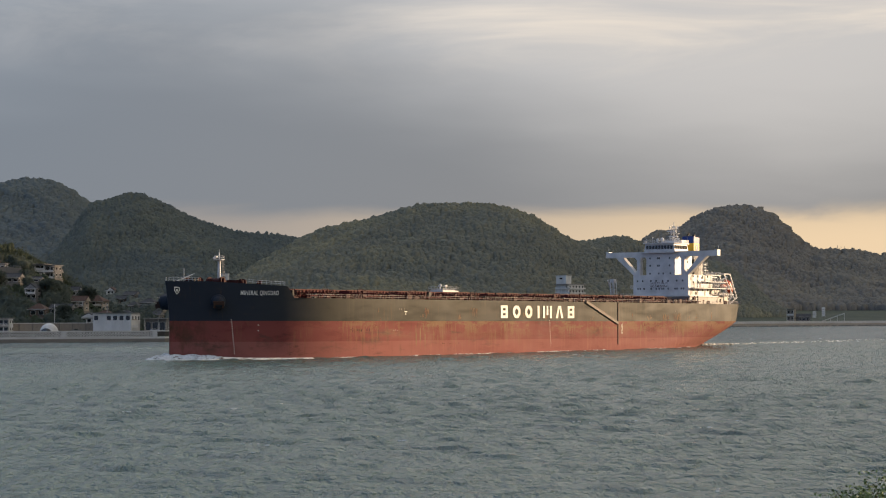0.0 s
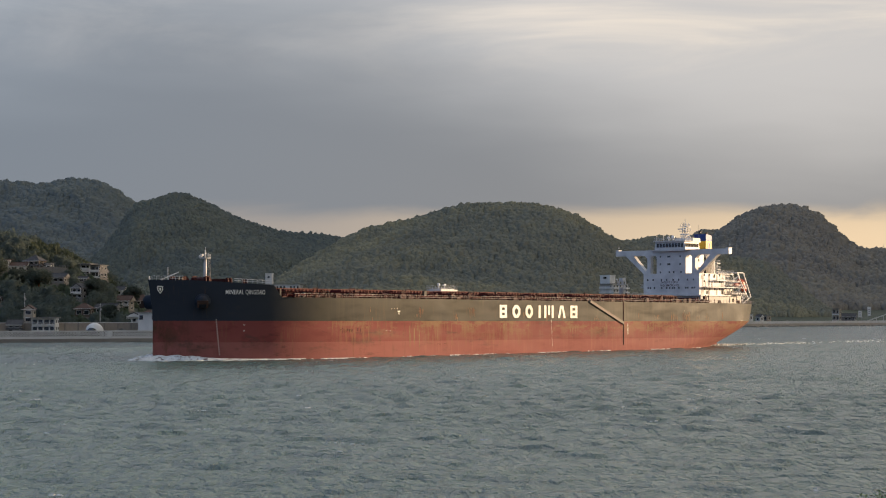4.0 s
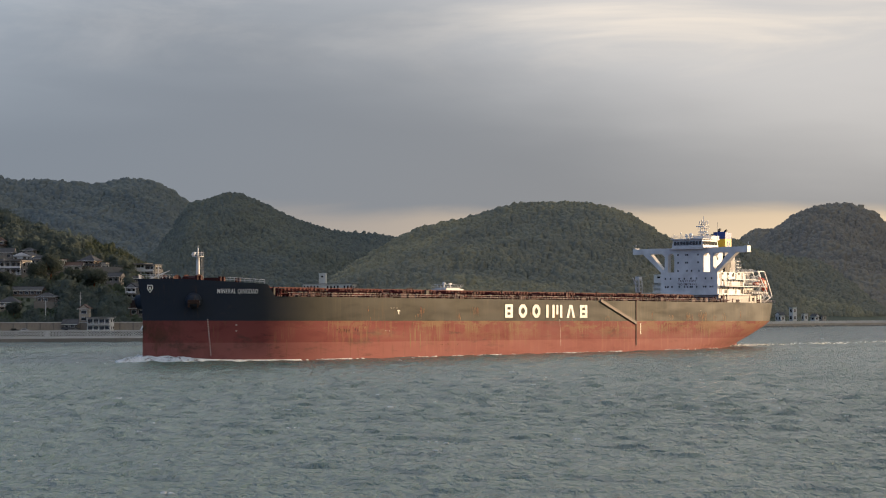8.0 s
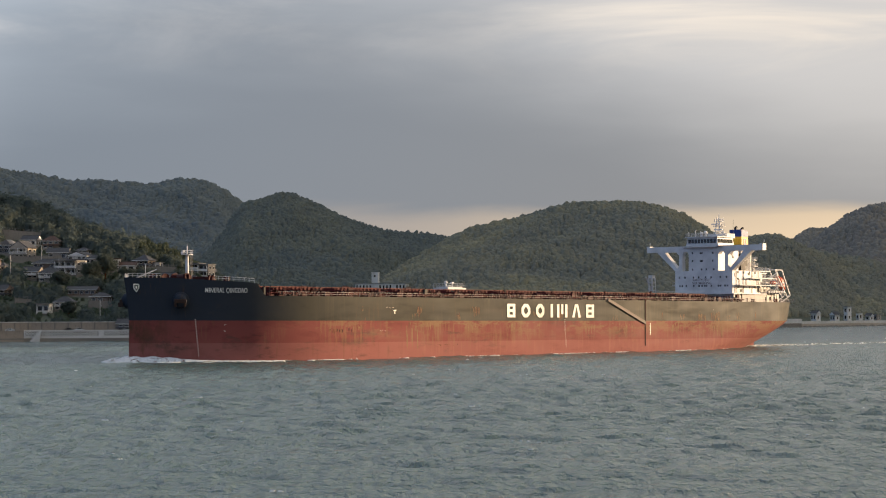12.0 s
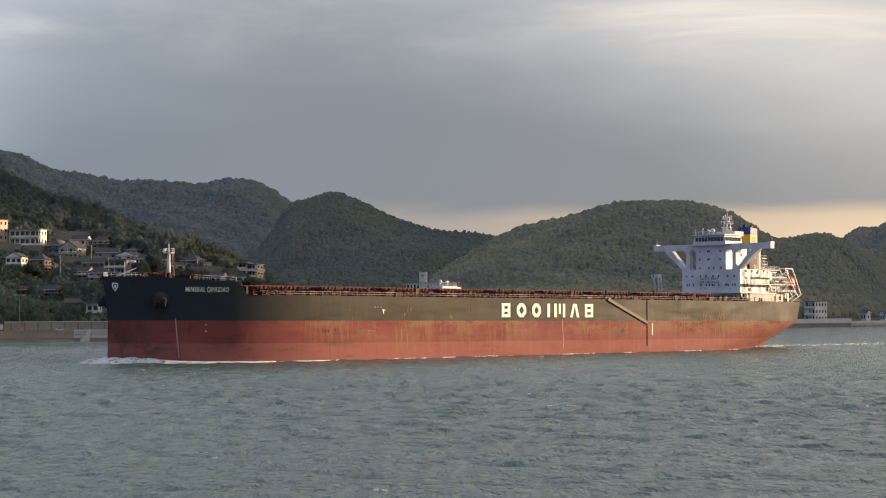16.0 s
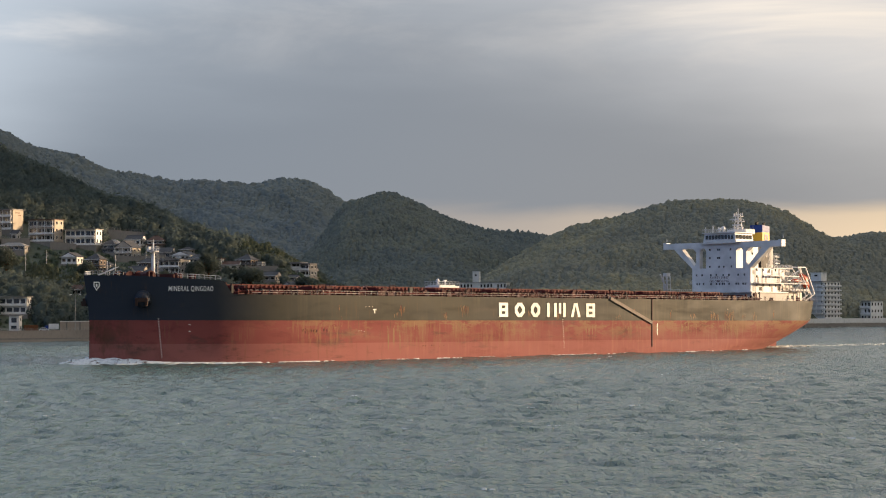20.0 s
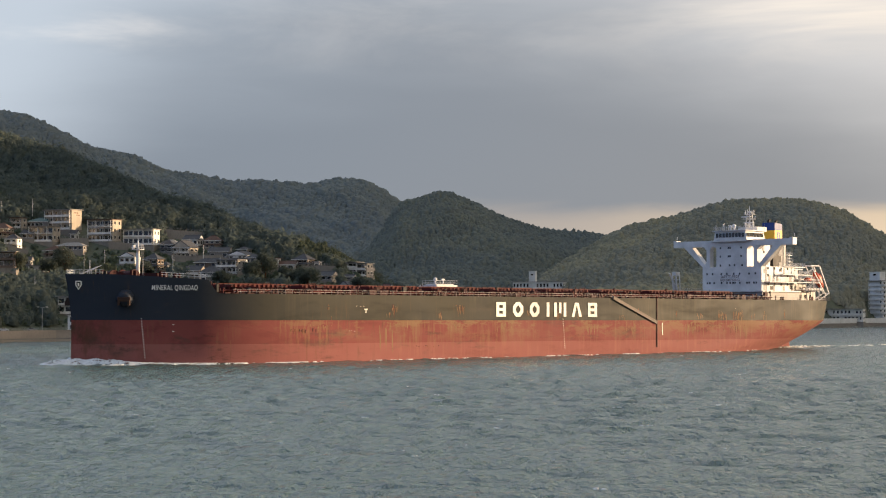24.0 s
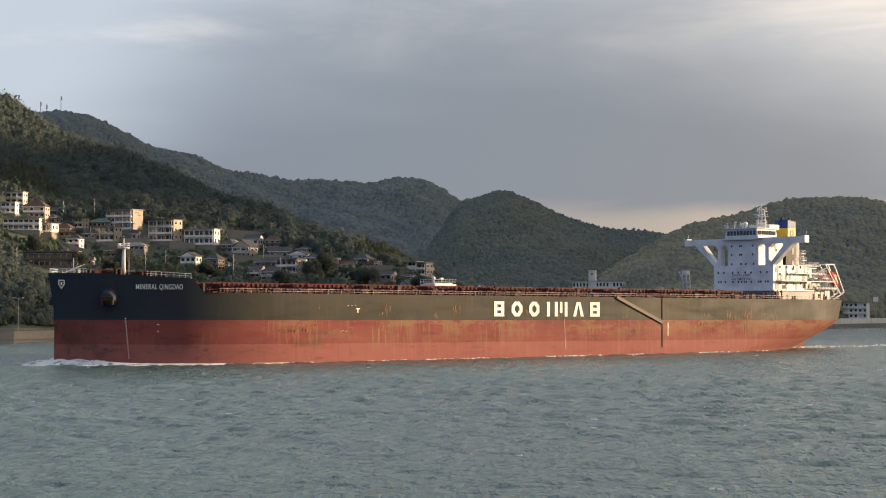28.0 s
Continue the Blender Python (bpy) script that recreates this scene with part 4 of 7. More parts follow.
for x, z, w, h, n in ((96.0, 7.6, 10.0, 5.0, 34), (72.0, 7.4, 9.0, 6.0, 34), (122.0, 7.8, 7.0, 4.0, 20), (140.0, 7.6, 6.0, 3.6, 16), (176.0, 8.0, 7.0, 3.6, 22), (194.0, 8.2, 8.0, 3.0, 22), (213.0, 8.4, 8.0, 3.0, 24), (240.0, 8.2, 7.0, 2.0, 16), (52.0, 7.6, 6.0, 5.0, 16)):
    weathered_patch(x, z, w, h, n, [TAN, TAN, OLIVE], 0.34)
for x in (220.6, 218.5, 216.4):
    weathered_patch(x, 5.6, 0.5, 6.5, 7, [OLIVE], 0.4)
for x, z, w, h, n, thin in ((246.5, 7.4, 6.0, 1.4, 30, 0.5), (77.5, 7.4, 7.0, 5.0, 20, 0.25), (205, 3.2, 10.0, 0.6, 14, 0.6)):
    weathered_patch(x, z, w, h, n, [RUST, OXIDE_DARK], thin)

# accommodation ladder stowed on a slant, and the upright pilot ladder below
d = Vector((112.2 - 131.4, 0, 9.4 - 16.6))
m = Matrix.Translation((131.4, 25.15, 16.6)) @ Vector((d.x, 0, d.z)).to_track_quat("X", "Z").to_matrix().to_4x4()
gl = part("accommodation_ladder", Shape().box(0, d.length, -0.25, 0.35, -0.5, 0.4, 0, m), GANGWAY, ship, "brown stowed gangway on the ship's side")
st = Shape()
for k in range(40):
    st.box(k * 0.51, k * 0.51 + 0.12, 0.35, 0.5, -0.6, 0.5, 0, m)
part("tread", st, STEEL, gl)
rl = Shape().box(0, d.length, 0.3, 0.42, 0.5, 0.66, 0, m).box(0, d.length, 0.3, 0.42, -0.75, -0.6, 0, m)
part("side_rail", rl, GANGWAY, gl)
part("pilot_ladder", Shape().box(111.9, 112.2, 25.02, 25.16, 2.1, 16.5), OXIDE_DARK, ship, "dark upright ladder on the hull")

# ---- superstructure ----
tower = part("bridge_tower", Shape().box(28, 45, -12.2, 12.2, 19.6, 27.6).box(33, 45, -6.3, 6.3, 27.6, 36.4), WHITE, ship, "white accommodation block")
# base of the white block in grey, its shade put into the colour
part("tower_base", Shape().box(27, 46.5, -13.5, 13.5, DECK - 0.1, 19.6), STEEL, tower, "lower deckhouse coloured grey for its shade")
part("deck_edge", Shape().box(26.5, 47, -14, 14, 19.3, 19.65), WHITE, tower)
# front screen with slots, struts and the wing beam
fr = Shape().box(45.0, 45.4, -12.3, 12.3, 19.7, 27.6)
fr.box(45.0, 45.4, -6.4, 6.4, 27.6, 34.4)
for s in (1, -1):
    a = [(s * 9.1, 27.6), (s * 10.6, 27.6), (s * 10.6, 34.4), (s * 9.1, 34.4)]
    fr.prism(a, 43.6, 45.4, 0)
    fr.prism([(s * 10.6, 27.6), (s * 12.3, 27.6), (s * 20.4, 34.45), (s * 17.0, 34.45)], 43.4, 45.4, 0)
    fr.prism([(s * 10.6, 27.6), (s * 12.3, 27.6), (s * 10.6, 29.4)], 43.6, 45.3, 0)
    fr.prism([(s * 10.6, 34.4), (s * 12.0, 34.4), (s * 10.6, 33.2)], 43.6, 45.3, 0)
    fr.prism([(s * 6.35, 34.4), (s * 7.2, 34.4), (s * 6.35, 33.5)], 43.6, 45.3, 0)
    fr.prism([(s * 9.1, 34.4), (s * 8.3, 34.4), (s * 9.1, 33.5)], 43.6, 45.3, 0)
screen = part("front_screen", fr, WHITE, tower, "white front wall with tall rounded slots and slanting struts")
wing = Shape().prism([(-24.9, 34.4), (-24.9, 36.4), (-7, 36.4), (7, 36.4), (24.9, 36.4), (24.9, 34.4)], 43.3, 45.45, 0)
for s in (1, -1):
    wing.box(43.3, 45.5, min(s * 23.6, s * 24.95), max(s * 23.6, s * 24.95), 36.4, 36.7)
    wing.rod((44, s * 24.5, 37.2), (44, s * 24.5, 38.1), 0.12, 5)
part("bridge_wing", wing, WHITE, tower, "white bridge wing across the whole beam")
wh = Shape().prism([(-6.9, 36.4), (6.9, 36.4), (6.3, 39.4), (-6.3, 39.4)], 36.5, 46.2, 0).box(36, 46.8, -7.0, 7.0, 39.4, 39.65)
wheelhouse = part("wheelhouse", wh, WHITE, tower, "white wheelhouse with a band of dark windows")
part("spray_ledge", Shape().prism([(-8.5, 36.35), (8.5, 36.35), (6.2, 35.9), (-6.2, 35.9)], 45.4, 46.6, 0), WHITE, tower)
for k in range(9):
    y0 = -6.0 + k * 1.335
    part("window_pane", Shape().box(46.2, 46.26, y0 + 0.12, y0 + 1.2, 37.35, 38.75), GLASS, wheelhouse)
for k in range(5):
    x0 = 37.2 + k * 1.8
    for s in (1, -1):
        part("window_pane", Shape().box(x0, x0 + 1.4, s * 6.68 - 0.1, s * 6.68 + 0.1, 37.4, 38.7), GLASS, wheelhouse)
part("roof_rail", fence([(46.5, -6.8, 39.65), (46.5, 6.8, 39.65), (36.2, 6.8, 39.65)], 1.15, 0.8, 3, 0.05), WHITE, wheelhouse)
for x, y, h in ((46, -6, 41.3), (45.8, -3.2, 41.6), (45.5, 1.4, 41.0), (44, 4.6, 41.8), (43, -5, 42.0), (41, 5.6, 41.4), (42, -1, 41.2), (44.5, 6.2, 41.1), (45, -1.5, 41.4)):
    part("antenna", Shape().rod((x, y, 39.6), (x, y, h), 0.09, 5).ball((x, y, h), 0.2, rows=3, cols=6), WHITE, wheelhouse)
for x, y, r in ((43.8, -0.2, 0.75), (40.2, -4.5, 0.6), (39.5, 4.2, 0.5)):
    part("radome", Shape().rod((x, y, 39.6), (x, y, 40.6), 0.3, 8).ball((x, y, 41.1), r, rows=6, cols=10), WHITE, wheelhouse, "white satellite dome", True)
# radar mast
rm = Shape()
for sx in (-1, 1):
    for sy in (-1, 1):
        rm.rod((35.8 + sx * 1.1, sy * 1.1, 39.4), (35.8 + sx * 0.5, sy * 0.5, 46.2), 0.17, 5)
for k in range(6):
    z = 40.2 + k * 1.1
    q = 1.05 - 0.09 * k
    for a, b in (((-1, -1), (1, -1)), ((1, -1), (1, 1)), ((1, 1), (-1, 1)), ((-1, 1), (-1, -1))):
        rm.rod((35.8 + a[0] * q, a[1] * q, z), (35.8 + b[0] * q, b[1] * q, z + (0.9 if k % 2 else 0)), 0.09, 4)
rm.rod((35.8, 0, 46), (35.8, 0, 48.2), 0.12, 5)
radar_mast = part("radar_mast", rm, WHITE, tower, "white lattice radar mast")
for z, w in ((41.6, 2.0), (43.6, 2.3), (45.3, 1.9)):
    part("yard", Shape().box(35.3, 36.5, -w, w, z, z + 0.1).rod((35.9, -w, z), (35.9, -w, z + 0.9), 0.07, 5).rod((35.9, w, z), (35.9, w, z + 0.9), 0.07, 5).rod((35.4, -w, z + 0.9), (35.4, w, z + 0.9), 0.05, 4), WHITE, radar_mast)
for z, y in ((42.3, 0.6), (44.3, -0.4)):
    part("radar_scanner", Shape().rod((37.2, y, z - 0.4), (37.2, y, z), 0.25, 8).box(37.05, 37.35, y - 1.9, y + 1.9, z, z + 0.35), WHITE, radar_mast)
for y in (-1.7, 1.7, -0.8):
    part("signal_lamp", Shape().rod((35.8, y, 46.2 - abs(y) * 0.4), (35.8, y, 47.3 - abs(y) * 0.4), 0.14, 6), WHITE, radar_mast)
part("whip_antenna", Shape().rod((33.5, 4.5, 36.4), (33.5, 4.5, 46.0), 0.06, 4), STEEL, tower)
part("monkey_house", Shape().box(32.5, 37.5, -3.5, 4.5, 39.4, 41.0), WHITE, tower)


def port_light(y, z, w=0.55, h=0.65):
    part("window", Shape().box(45.4, 45.45, y - w / 2, y + w / 2, z - h / 2, z + h / 2), GLASS, screen)


for z, ys in ((33.9, (-4.7, -1.3, -0.6, 4.0)), (31.1, (-4.7, -1.3, -0.6, 4.0)), (28.1, (-4.7, -0.8, 1.2, 4.4)),
              (25.3, (-10.4, -8.0, -4.3, -2.0, 0.9, 3.3, 7.2, 9.8)), (22.3, (-10.2, -9.2, -7.4, -4.2, -1.9, -0.6, 0.6, 1.4, 3.4, 6.4, 7.3, 9.2, 10.2))):
    for y in ys:
        port_light(y, z)
DARKMARK = painted("dark_painted_lettering", (0.10, 0.07, 0.07), 0.5, (0.3, 0.25, 0.2), 0.2)
face = Matrix.Translation((45.44, -0.7, 24.35)) @ Matrix(((0, 0, 1, 0), (1, 0, 0, 0), (0, 1, 0, 0), (0, 0, 0, 1)))
words("SAFETY FIRST", 1.2, DARKMARK, screen, face, "dark lettering SAFETY FIRST", 0.01)
words("NO SMOKING", 1.2, DARKMARK, screen, Matrix.Translation((0, 0, -1.15)) @ face, "dark lettering NO SMOKING", 0.01)
# side windows and doors of the block
for z in (21.4, 24.3, 26.6):
    for x in (31, 34.5, 38, 41.5):
        part("window", Shape().box(x, x + 0.7, 12.2, 12.26, z, z + 0.8), GLASS, tower)
for z in (29.2, 32.2):
    for x in (36, 40):
        part("window", Shape().box(x, x + 0.7, 6.3, 6.36, z, z + 0.8), GLASS, tower)
# doors, lockers, pipes and black plates for shaded recesses on the sunlit side
for x, z, w, h in ((33, 19.7, 0.9, 2.0), (43.2, 19.7, 0.9, 2.0), (29.6, 22.7, 0.9, 2.0), (36.4, 22.7, 0.9, 2.0), (40.6, 22.7, 0.9, 2.0), (32.8, 25.2, 0.9, 1.9), (43.4, 25.4, 0.7, 1.4)):
    part("side_door", Shape().box(x, x + w, 12.2, 12.28, z, z + h).box(x + 0.1, x + 0.2, 12.28, 12.34, z + h * 0.45, z + h * 0.55), STEEL, tower, "grey steel door")
for x, z, w, h in ((28.6, 20.2, 1.6, 1.3), (39.2, 20.0, 1.5, 1.2), (34.6, 26.0, 1.3, 0.9)):
    part("recess_shade_plate", Shape().box(x, x + w, 12.2, 12.27, z, z + h), BLACK, tower, "black plate in place of a shaded recess")
pp = Shape()
for x in (29.2, 38.7, 42.9):
    pp.rod((x, 12.35, 19.6), (x, 12.35, 27.5), 0.08, 5)
part("drain_pipe", pp, STEEL, tower)
for x, z in ((34.0, 28.4), (38.5, 31.0), (36.2, 33.0)):
    part("side_door", Shape().box(x, x + 0.9, 6.3, 6.38, z, z + 2.0), STEEL, tower)
# walkways on the port and starboard sides and aft
for s in (1, -1):
    for z, x0, x1, y0, y1 in ((22.6, 16, 44, 12.2, 14.6), (25.1, 20, 36, 12.2, 14.0), (27.7, 22, 33, 6.0, 12.6)):
        deck = part("side_walkway", Shape().box(x0, x1, s * y0 if s > 0 else -y1, s * y1 if s > 0 else -y0, z - 0.22, z), WHITE, tower)
        part("walkway_rail", fence([(x0, s * y0, z), (x0, s * y1, z), (x1, s * y1, z)], 1.1, 1.4, 3, 0.045), WHITE, deck)
    stp = Shape()
    for k in range(12):
        stp.box(24 - k * 0.35, 24.35 - k * 0.35, s * 14.4 - 0.4, s * 14.4 + 0.4, 19.6 + k * 0.25, 19.66 + k * 0.25)
    stp.rod((24.3, s * 14.0, 19.9), (20, s * 14.0, 23.2), 0.1, 4).rod((24.3, s * 14.8, 19.9), (20, s * 14.8, 23.2), 0.1, 4)
    part("outside_stair", stp, WHITE, tower, "white outside stair")
CASING = painted("grey_ribbed_casing_paint", (0.34, 0.34, 0.34), 0.5, (0.3, 0.2, 0.12), 0.25)
# engine casing and funnel
casing = part("engine_casing", Shape().box(17.5, 29, -6.0, 6.0, 19.6, 27.4), WHITE, ship, "white engine casing")
cor = Shape().box(21.3, 28.2, -3.9, 3.9, 27.4, 36.6)
funnel = part("funnel", cor, CASING, ship, "ribbed funnel with a yellow band and blue top")
for k in range(9):
    part("rib", Shape().box(22.2 + k * 0.68, 22.55 + k * 0.68, -4.05, 4.05, 27.4, 36.6), CASING, funnel)
part("yellow_band", Shape().box(21.5, 25.6, -2.6, 2.6, 36.6, 40.3), YELLOW, funnel)
part("blue_top", Shape().prism([(21.5, 40.3), (25.6, 40.3), (25.6, 42.9), (21.5, 42.4)], -2.6, 2.6, 1), BLUE, funnel)
part("funnel_mark", Shape().box(22.6, 23.1, 2.6, 2.66, 37.4, 39.6).box(23.8, 24.3, 2.6, 2.66, 37.4, 39.6).box(23.1, 23.8, 2.6, 2.66, 39.2, 39.6).box(23.1, 23.8, 2.6, 2.66, 37.4, 37.8), BLUE, funnel, "plain dark emblem")
# solid black block stands in for shade between casing and accommodation
part("casing_gap_shade", Shape().box(28.3, 31.2, 4.2, 6.2, 27.5, 33.8), BLACK, funnel, "black block in place of the shaded gap beside the casing")
part("vent_louvre", Shape().box(24.4, 28.3, 4.06, 4.2, 29.6, 31.6), BLACK, funnel, "dark louvre")
for x, y, h in ((24.4, -0.9, 43.6), (23.0, 0.9, 43.2)):
    part("exhaust_pipe", Shape().rod((x, y, 42.2), (x, y, h), 0.45, 10).rod((x, y, h), (x - 0.8, y, h + 0.3), 0.45, 10), BLACK, funnel)
# grey doors; the low black plates are added as shaded openings
for x, z, w, h in ((18.2, 20.0, 1.0, 2.0), (21.6, 20.0, 2.0, 1.4), (25.2, 20.0, 1.0, 2.0), (19.0, 24.0, 1.8, 1.4), (23.0, 24.0, 1.0, 2.0), (26.0, 24.2, 1.6, 1.0)):
    part("casing_opening", Shape().box(x, x + w, 6.0, 6.1, z, z + h), STEEL if h > 1.5 else BLACK, casing)
# aft decks, mast, boats
CREAM = painted("cream_deckhouse_paint", (0.46, 0.44, 0.40), 0.5, (0.3, 0.2, 0.12), 0.3)
aft = part("aft_deckhouse", Shape().box(14.5, 27, -11, 11.0, DECK, 19.6).box(16.5, 24, -8, 8.5, 19.6, 22.0), CREAM, ship, "cream stepped aft deckhouse")
for x in (17, 19.6, 22.2, 24.6):
    part("aft_window", Shape().box(x, x + 1.0, 11.0, 11.07, 17.3, 18.5), GLASS, aft)
    part("aft_window", Shape().box(x - 0.3, x + 0.5, 8.5, 8.57, 20.4, 21.3), GLASS, aft)
for z, x0, y1 in ((19.9, 16.0, 11.8), (23.5, 14.0, 10.6), (26.9, 17.4, 8.0)):
    dk = part("aft_deck", Shape().box(x0, 27, -y1, y1, z, z + 0.22), WHITE, aft)
    part("aft_rail", fence([(27, y1, z + 0.2), (x0, y1, z + 0.2), (x0, -y1, z + 0.2)], 1.1, 1.3, 3, 0.05), WHITE, dk)
    for x in (x0 + 0.4, 18.5, 23):
        part("deck_post", Shape().rod((x, y1 - 0.4, z - 3.0), (x, y1 - 0.4, z), 0.13, 5), WHITE, dk)
am = Shape()
for sx in (-0.7, 0.7):
    for sy in (-0.7, 0.7):
        am.rod((19.3 + sx, 3 + sy, 27.0), (19.3 + sx * 0.7, 3 + sy * 0.7, 32.4), 0.11, 5)
aft_mast = part("aft_mast", am, WHITE, ship, "short white lattice mast")
for k in range(5):
    part("mast_rung", Shape().box(18.5, 20.1, 2.2, 3.8, 27.6 + k * 1.1, 27.7 + k * 1.1), WHITE, aft_mast)
for x0, x1, y0, y1, z in ((18.0, 20.6, 1.5, 4.5, 29.6), (18.2, 20.4, 1.7, 4.3, 31.8)):
    part("mast_platform", Shape().box(x0, x1, y0, y1, z, z + 0.18), WHITE, aft_mast)
    part("mast_rail", fence([(x0, y0, z + 0.18), (x1, y0, z + 0.18), (x1, y1, z + 0.18), (x0, y1, z + 0.18), (x0, y0, z + 0.18)], 1.0, 1.2, 2, 0.05), WHITE, aft_mast)
for x, y in ((16.0, 8.6), (15.0, 4.6)):
    part("searchlight", Shape().rod((x, y, 23.6), (x, y, 25.0), 0.12, 5).rod((x - 0.4, y, 25.2), (x + 0.4, y, 25.2), 0.45, 8), WHITE, aft)
boat_m = Matrix.Translation((8.8, 8.0, 23.6)) @ Matrix.Rotation(radians(-48), 4, "Y")
bo = Shape().ball((0, 0, 0), 1.0, rows=8, cols=12, squash=(3.9, 1.3, 1.35))
bo.box(-0.5, 1.6, -0.7, 0.7, 0.8, 1.6)
bo.v = [tuple(boat_m @ Vector(q)) for q in bo.v]
part("lifeboat", bo, ORANGE, ship, "orange free-fall lifeboat on a slanting ramp", True)
dv = Shape()
for y in (6.8, 9.2):
    dv.rod((14.3, y, 28.4), (9.7, y, 28.4), 0.2, 5).rod((9.7, y, 28.4), (4.4, y, 19.2), 0.24, 5).rod((14.3, y, 28.4), (7.6, y, 20.2), 0.2, 5).rod((4.4, y, 19.2), (6.2, y, 18.4), 0.2, 5).rod((6.2, y, 18.4), (10.6, y, 16.5), 0.2, 5).rod((9.0, y, 21.9), (10.4, y, 16.5), 0.18, 5).rod((7.6, y, 20.2), (6.0, y, 18.4), 0.2, 5)
for a in ((14.3, 28.4), (9.7, 28.4), (4.4, 19.2), (7.6, 20.2)):
    dv.rod((a[0], 6.8, a[1]), (a[0], 9.2, a[1]), 0.18, 5)
part("lifeboat_frame", dv, WHITE, ship, "white launching frame")
rb = Shape().ball((20.5, 12.4, 23.6), 1.0, rows=5, cols=10, squash=(2.1, 0.8, 0.7))
part("rescue_boat", rb, ORANGE, ship, "small orange rescue boat", True)
part("boat_crane", Shape().rod((23.5, 11.2, 21.9), (23.5, 11.2, 24.6), 0.3, 8).rod((23.5, 11.2, 24.6), (18.0, 12.8, 27.2), 0.2, 5), WHITE, ship, "white slewing boat crane")
for k in range(7):
    part("life_raft", Shape().rod((24.5 - k * 1.6, 12.9, 20.3), (23.4 - k * 1.6, 12.9, 20.3), 0.42, 8), WHITE, ship)
for x, y in ((13, -9), (14, 9), (19, 13), (24, -13), (12.5, 0)):
    part("stern_bitt", Shape().rod((x, y, DECK), (x, y, 17.9), 0.35, 8).rod((x + 1.2, y, DECK), (x + 1.2, y, 17.9), 0.35, 8), OXIDE, ship)
part("ensign_staff", Shape().rod((10.4, 0, DECK), (9.2, 0, 22.0), 0.09, 5), WHITE, ship)
# provision crane and gear ahead of the block
pc = Shape().rod((58, -14, DECK), (58, -14, 22), 0.45, 8).rod((58, -14, 21.8), (60.5, -14, 25.4), 0.3, 6)
part("provision_crane", pc, WHITE, ship)
gan = Shape()
for x in (57.4, 59.0):
    for y in (-13.4, -11.8):
        gan.rod((x, y, DECK), (x + 0.6, y, 25.0), 0.2, 5)
for k in range(6):
    gan.box(57.4 + k * 0.1, 59.2 + k * 0.1, -13.5, -11.7, 17.8 + k * 1.35, 17.95 + k * 1.35)
part("hose_gantry", gan, WHITE, ship, "white lattice hose post")
part("hose_platform", Shape().box(47.2, 57.2, -13.6, -9.0, 18.6, 18.8), WHITE, ship, "white platform beside the hose post")
part("hose_platform_rail", fence([(57.2, -13.5, 18.8), (57.2, -9.1, 18.8), (47.2, -9.1, 18.8)], 1.5, 1.0, 3, 0.06), WHITE, ship)
for x in (48.0, 52.0, 56.6):
    part("platform_post", Shape().rod((x, -9.3, DECK), (x, -9.3, 18.6), 0.15, 6), WHITE, ship)
part("hose_gantry_lamp", Shape().box(57.6, 59.6, -13.6, -12.0, 24.9, 25.9), WHITE, ship)
part("midship_house", Shape().box(172.6, 180.6, -3, 3, DECK, 19.9).box(173.4, 180.0, -2.2, 2.2, 19.9, 20.25), WHITE, ship, "small white deckhouse between the hatches")
for k in range(4):
    part("midship_window", Shape().box(173.6 + k * 1.7, 174.4 + k * 1.7, 3.0, 3.06, 18.7, 19.4), GLASS, ship)
part("midship_rail", fence([(180.6, -3, 19.9), (180.6, 3, 19.9), (172.6, 3, 19.9)], 1.2, 1.3, 2, 0.06), WHITE, ship)
part("midship_post", Shape().rod((175.4, 0, 20.2), (175.4, 0, 21.7), 0.16, 6).box(175.0, 176.0, -0.3, 0.3, 21.3, 21.7), WHITE, ship)
part("midship_dome", Shape().rod((178.4, 0, 20.2), (178.4, 0, 21.2), 0.25, 8).ball((178.4, 0, 21.5), 0.55, rows=5, cols=10), WHITE, ship, "small white antenna dome", True)
# rudder head showing at the stern
part("rudder", Shape().prism([(14, -6), (22, -6), (21, 2.6), (15, 2.6)], -0.5, 0.5, 1), BOOT_LOW, ship)

# ---- foam that goes along with the ship ----


def foam_patch(sh, x, y, r, rnd, lift=0.25):
    """A low ragged patch of foam with an uneven top."""
    n = 9
    o = len(sh.v)
    sh.v.append((x, y, lift * rnd.uniform(0.5, 1.0)))
    for k, h in ((0.55, 0.75), (1.0, 0.0)):
        for i in range(n):
            a = 2 * math.pi * (i + rnd.uniform(-0.3, 0.3)) / n
            q = k * r * rnd.uniform(0.6, 1.25)
            sh.v.append((x + q * math.cos(a) * 2.2, y + q * math.sin(a) * 0.7, lift * h * rnd.uniform(0.3, 1.2) + 0.02))
    for i in range(n):
        j = (i + 1) % n
        sh.f += [(o, o + 1 + i, o + 1 + j)]
        sh.m.append(0)
        sh.f.append((o + 1 + i, o + 1 + n + i, o + 1 + n + j, o + 1 + j))
        sh.m.append(0)


rnd = random.Random(3)
bow_wave = Shape()
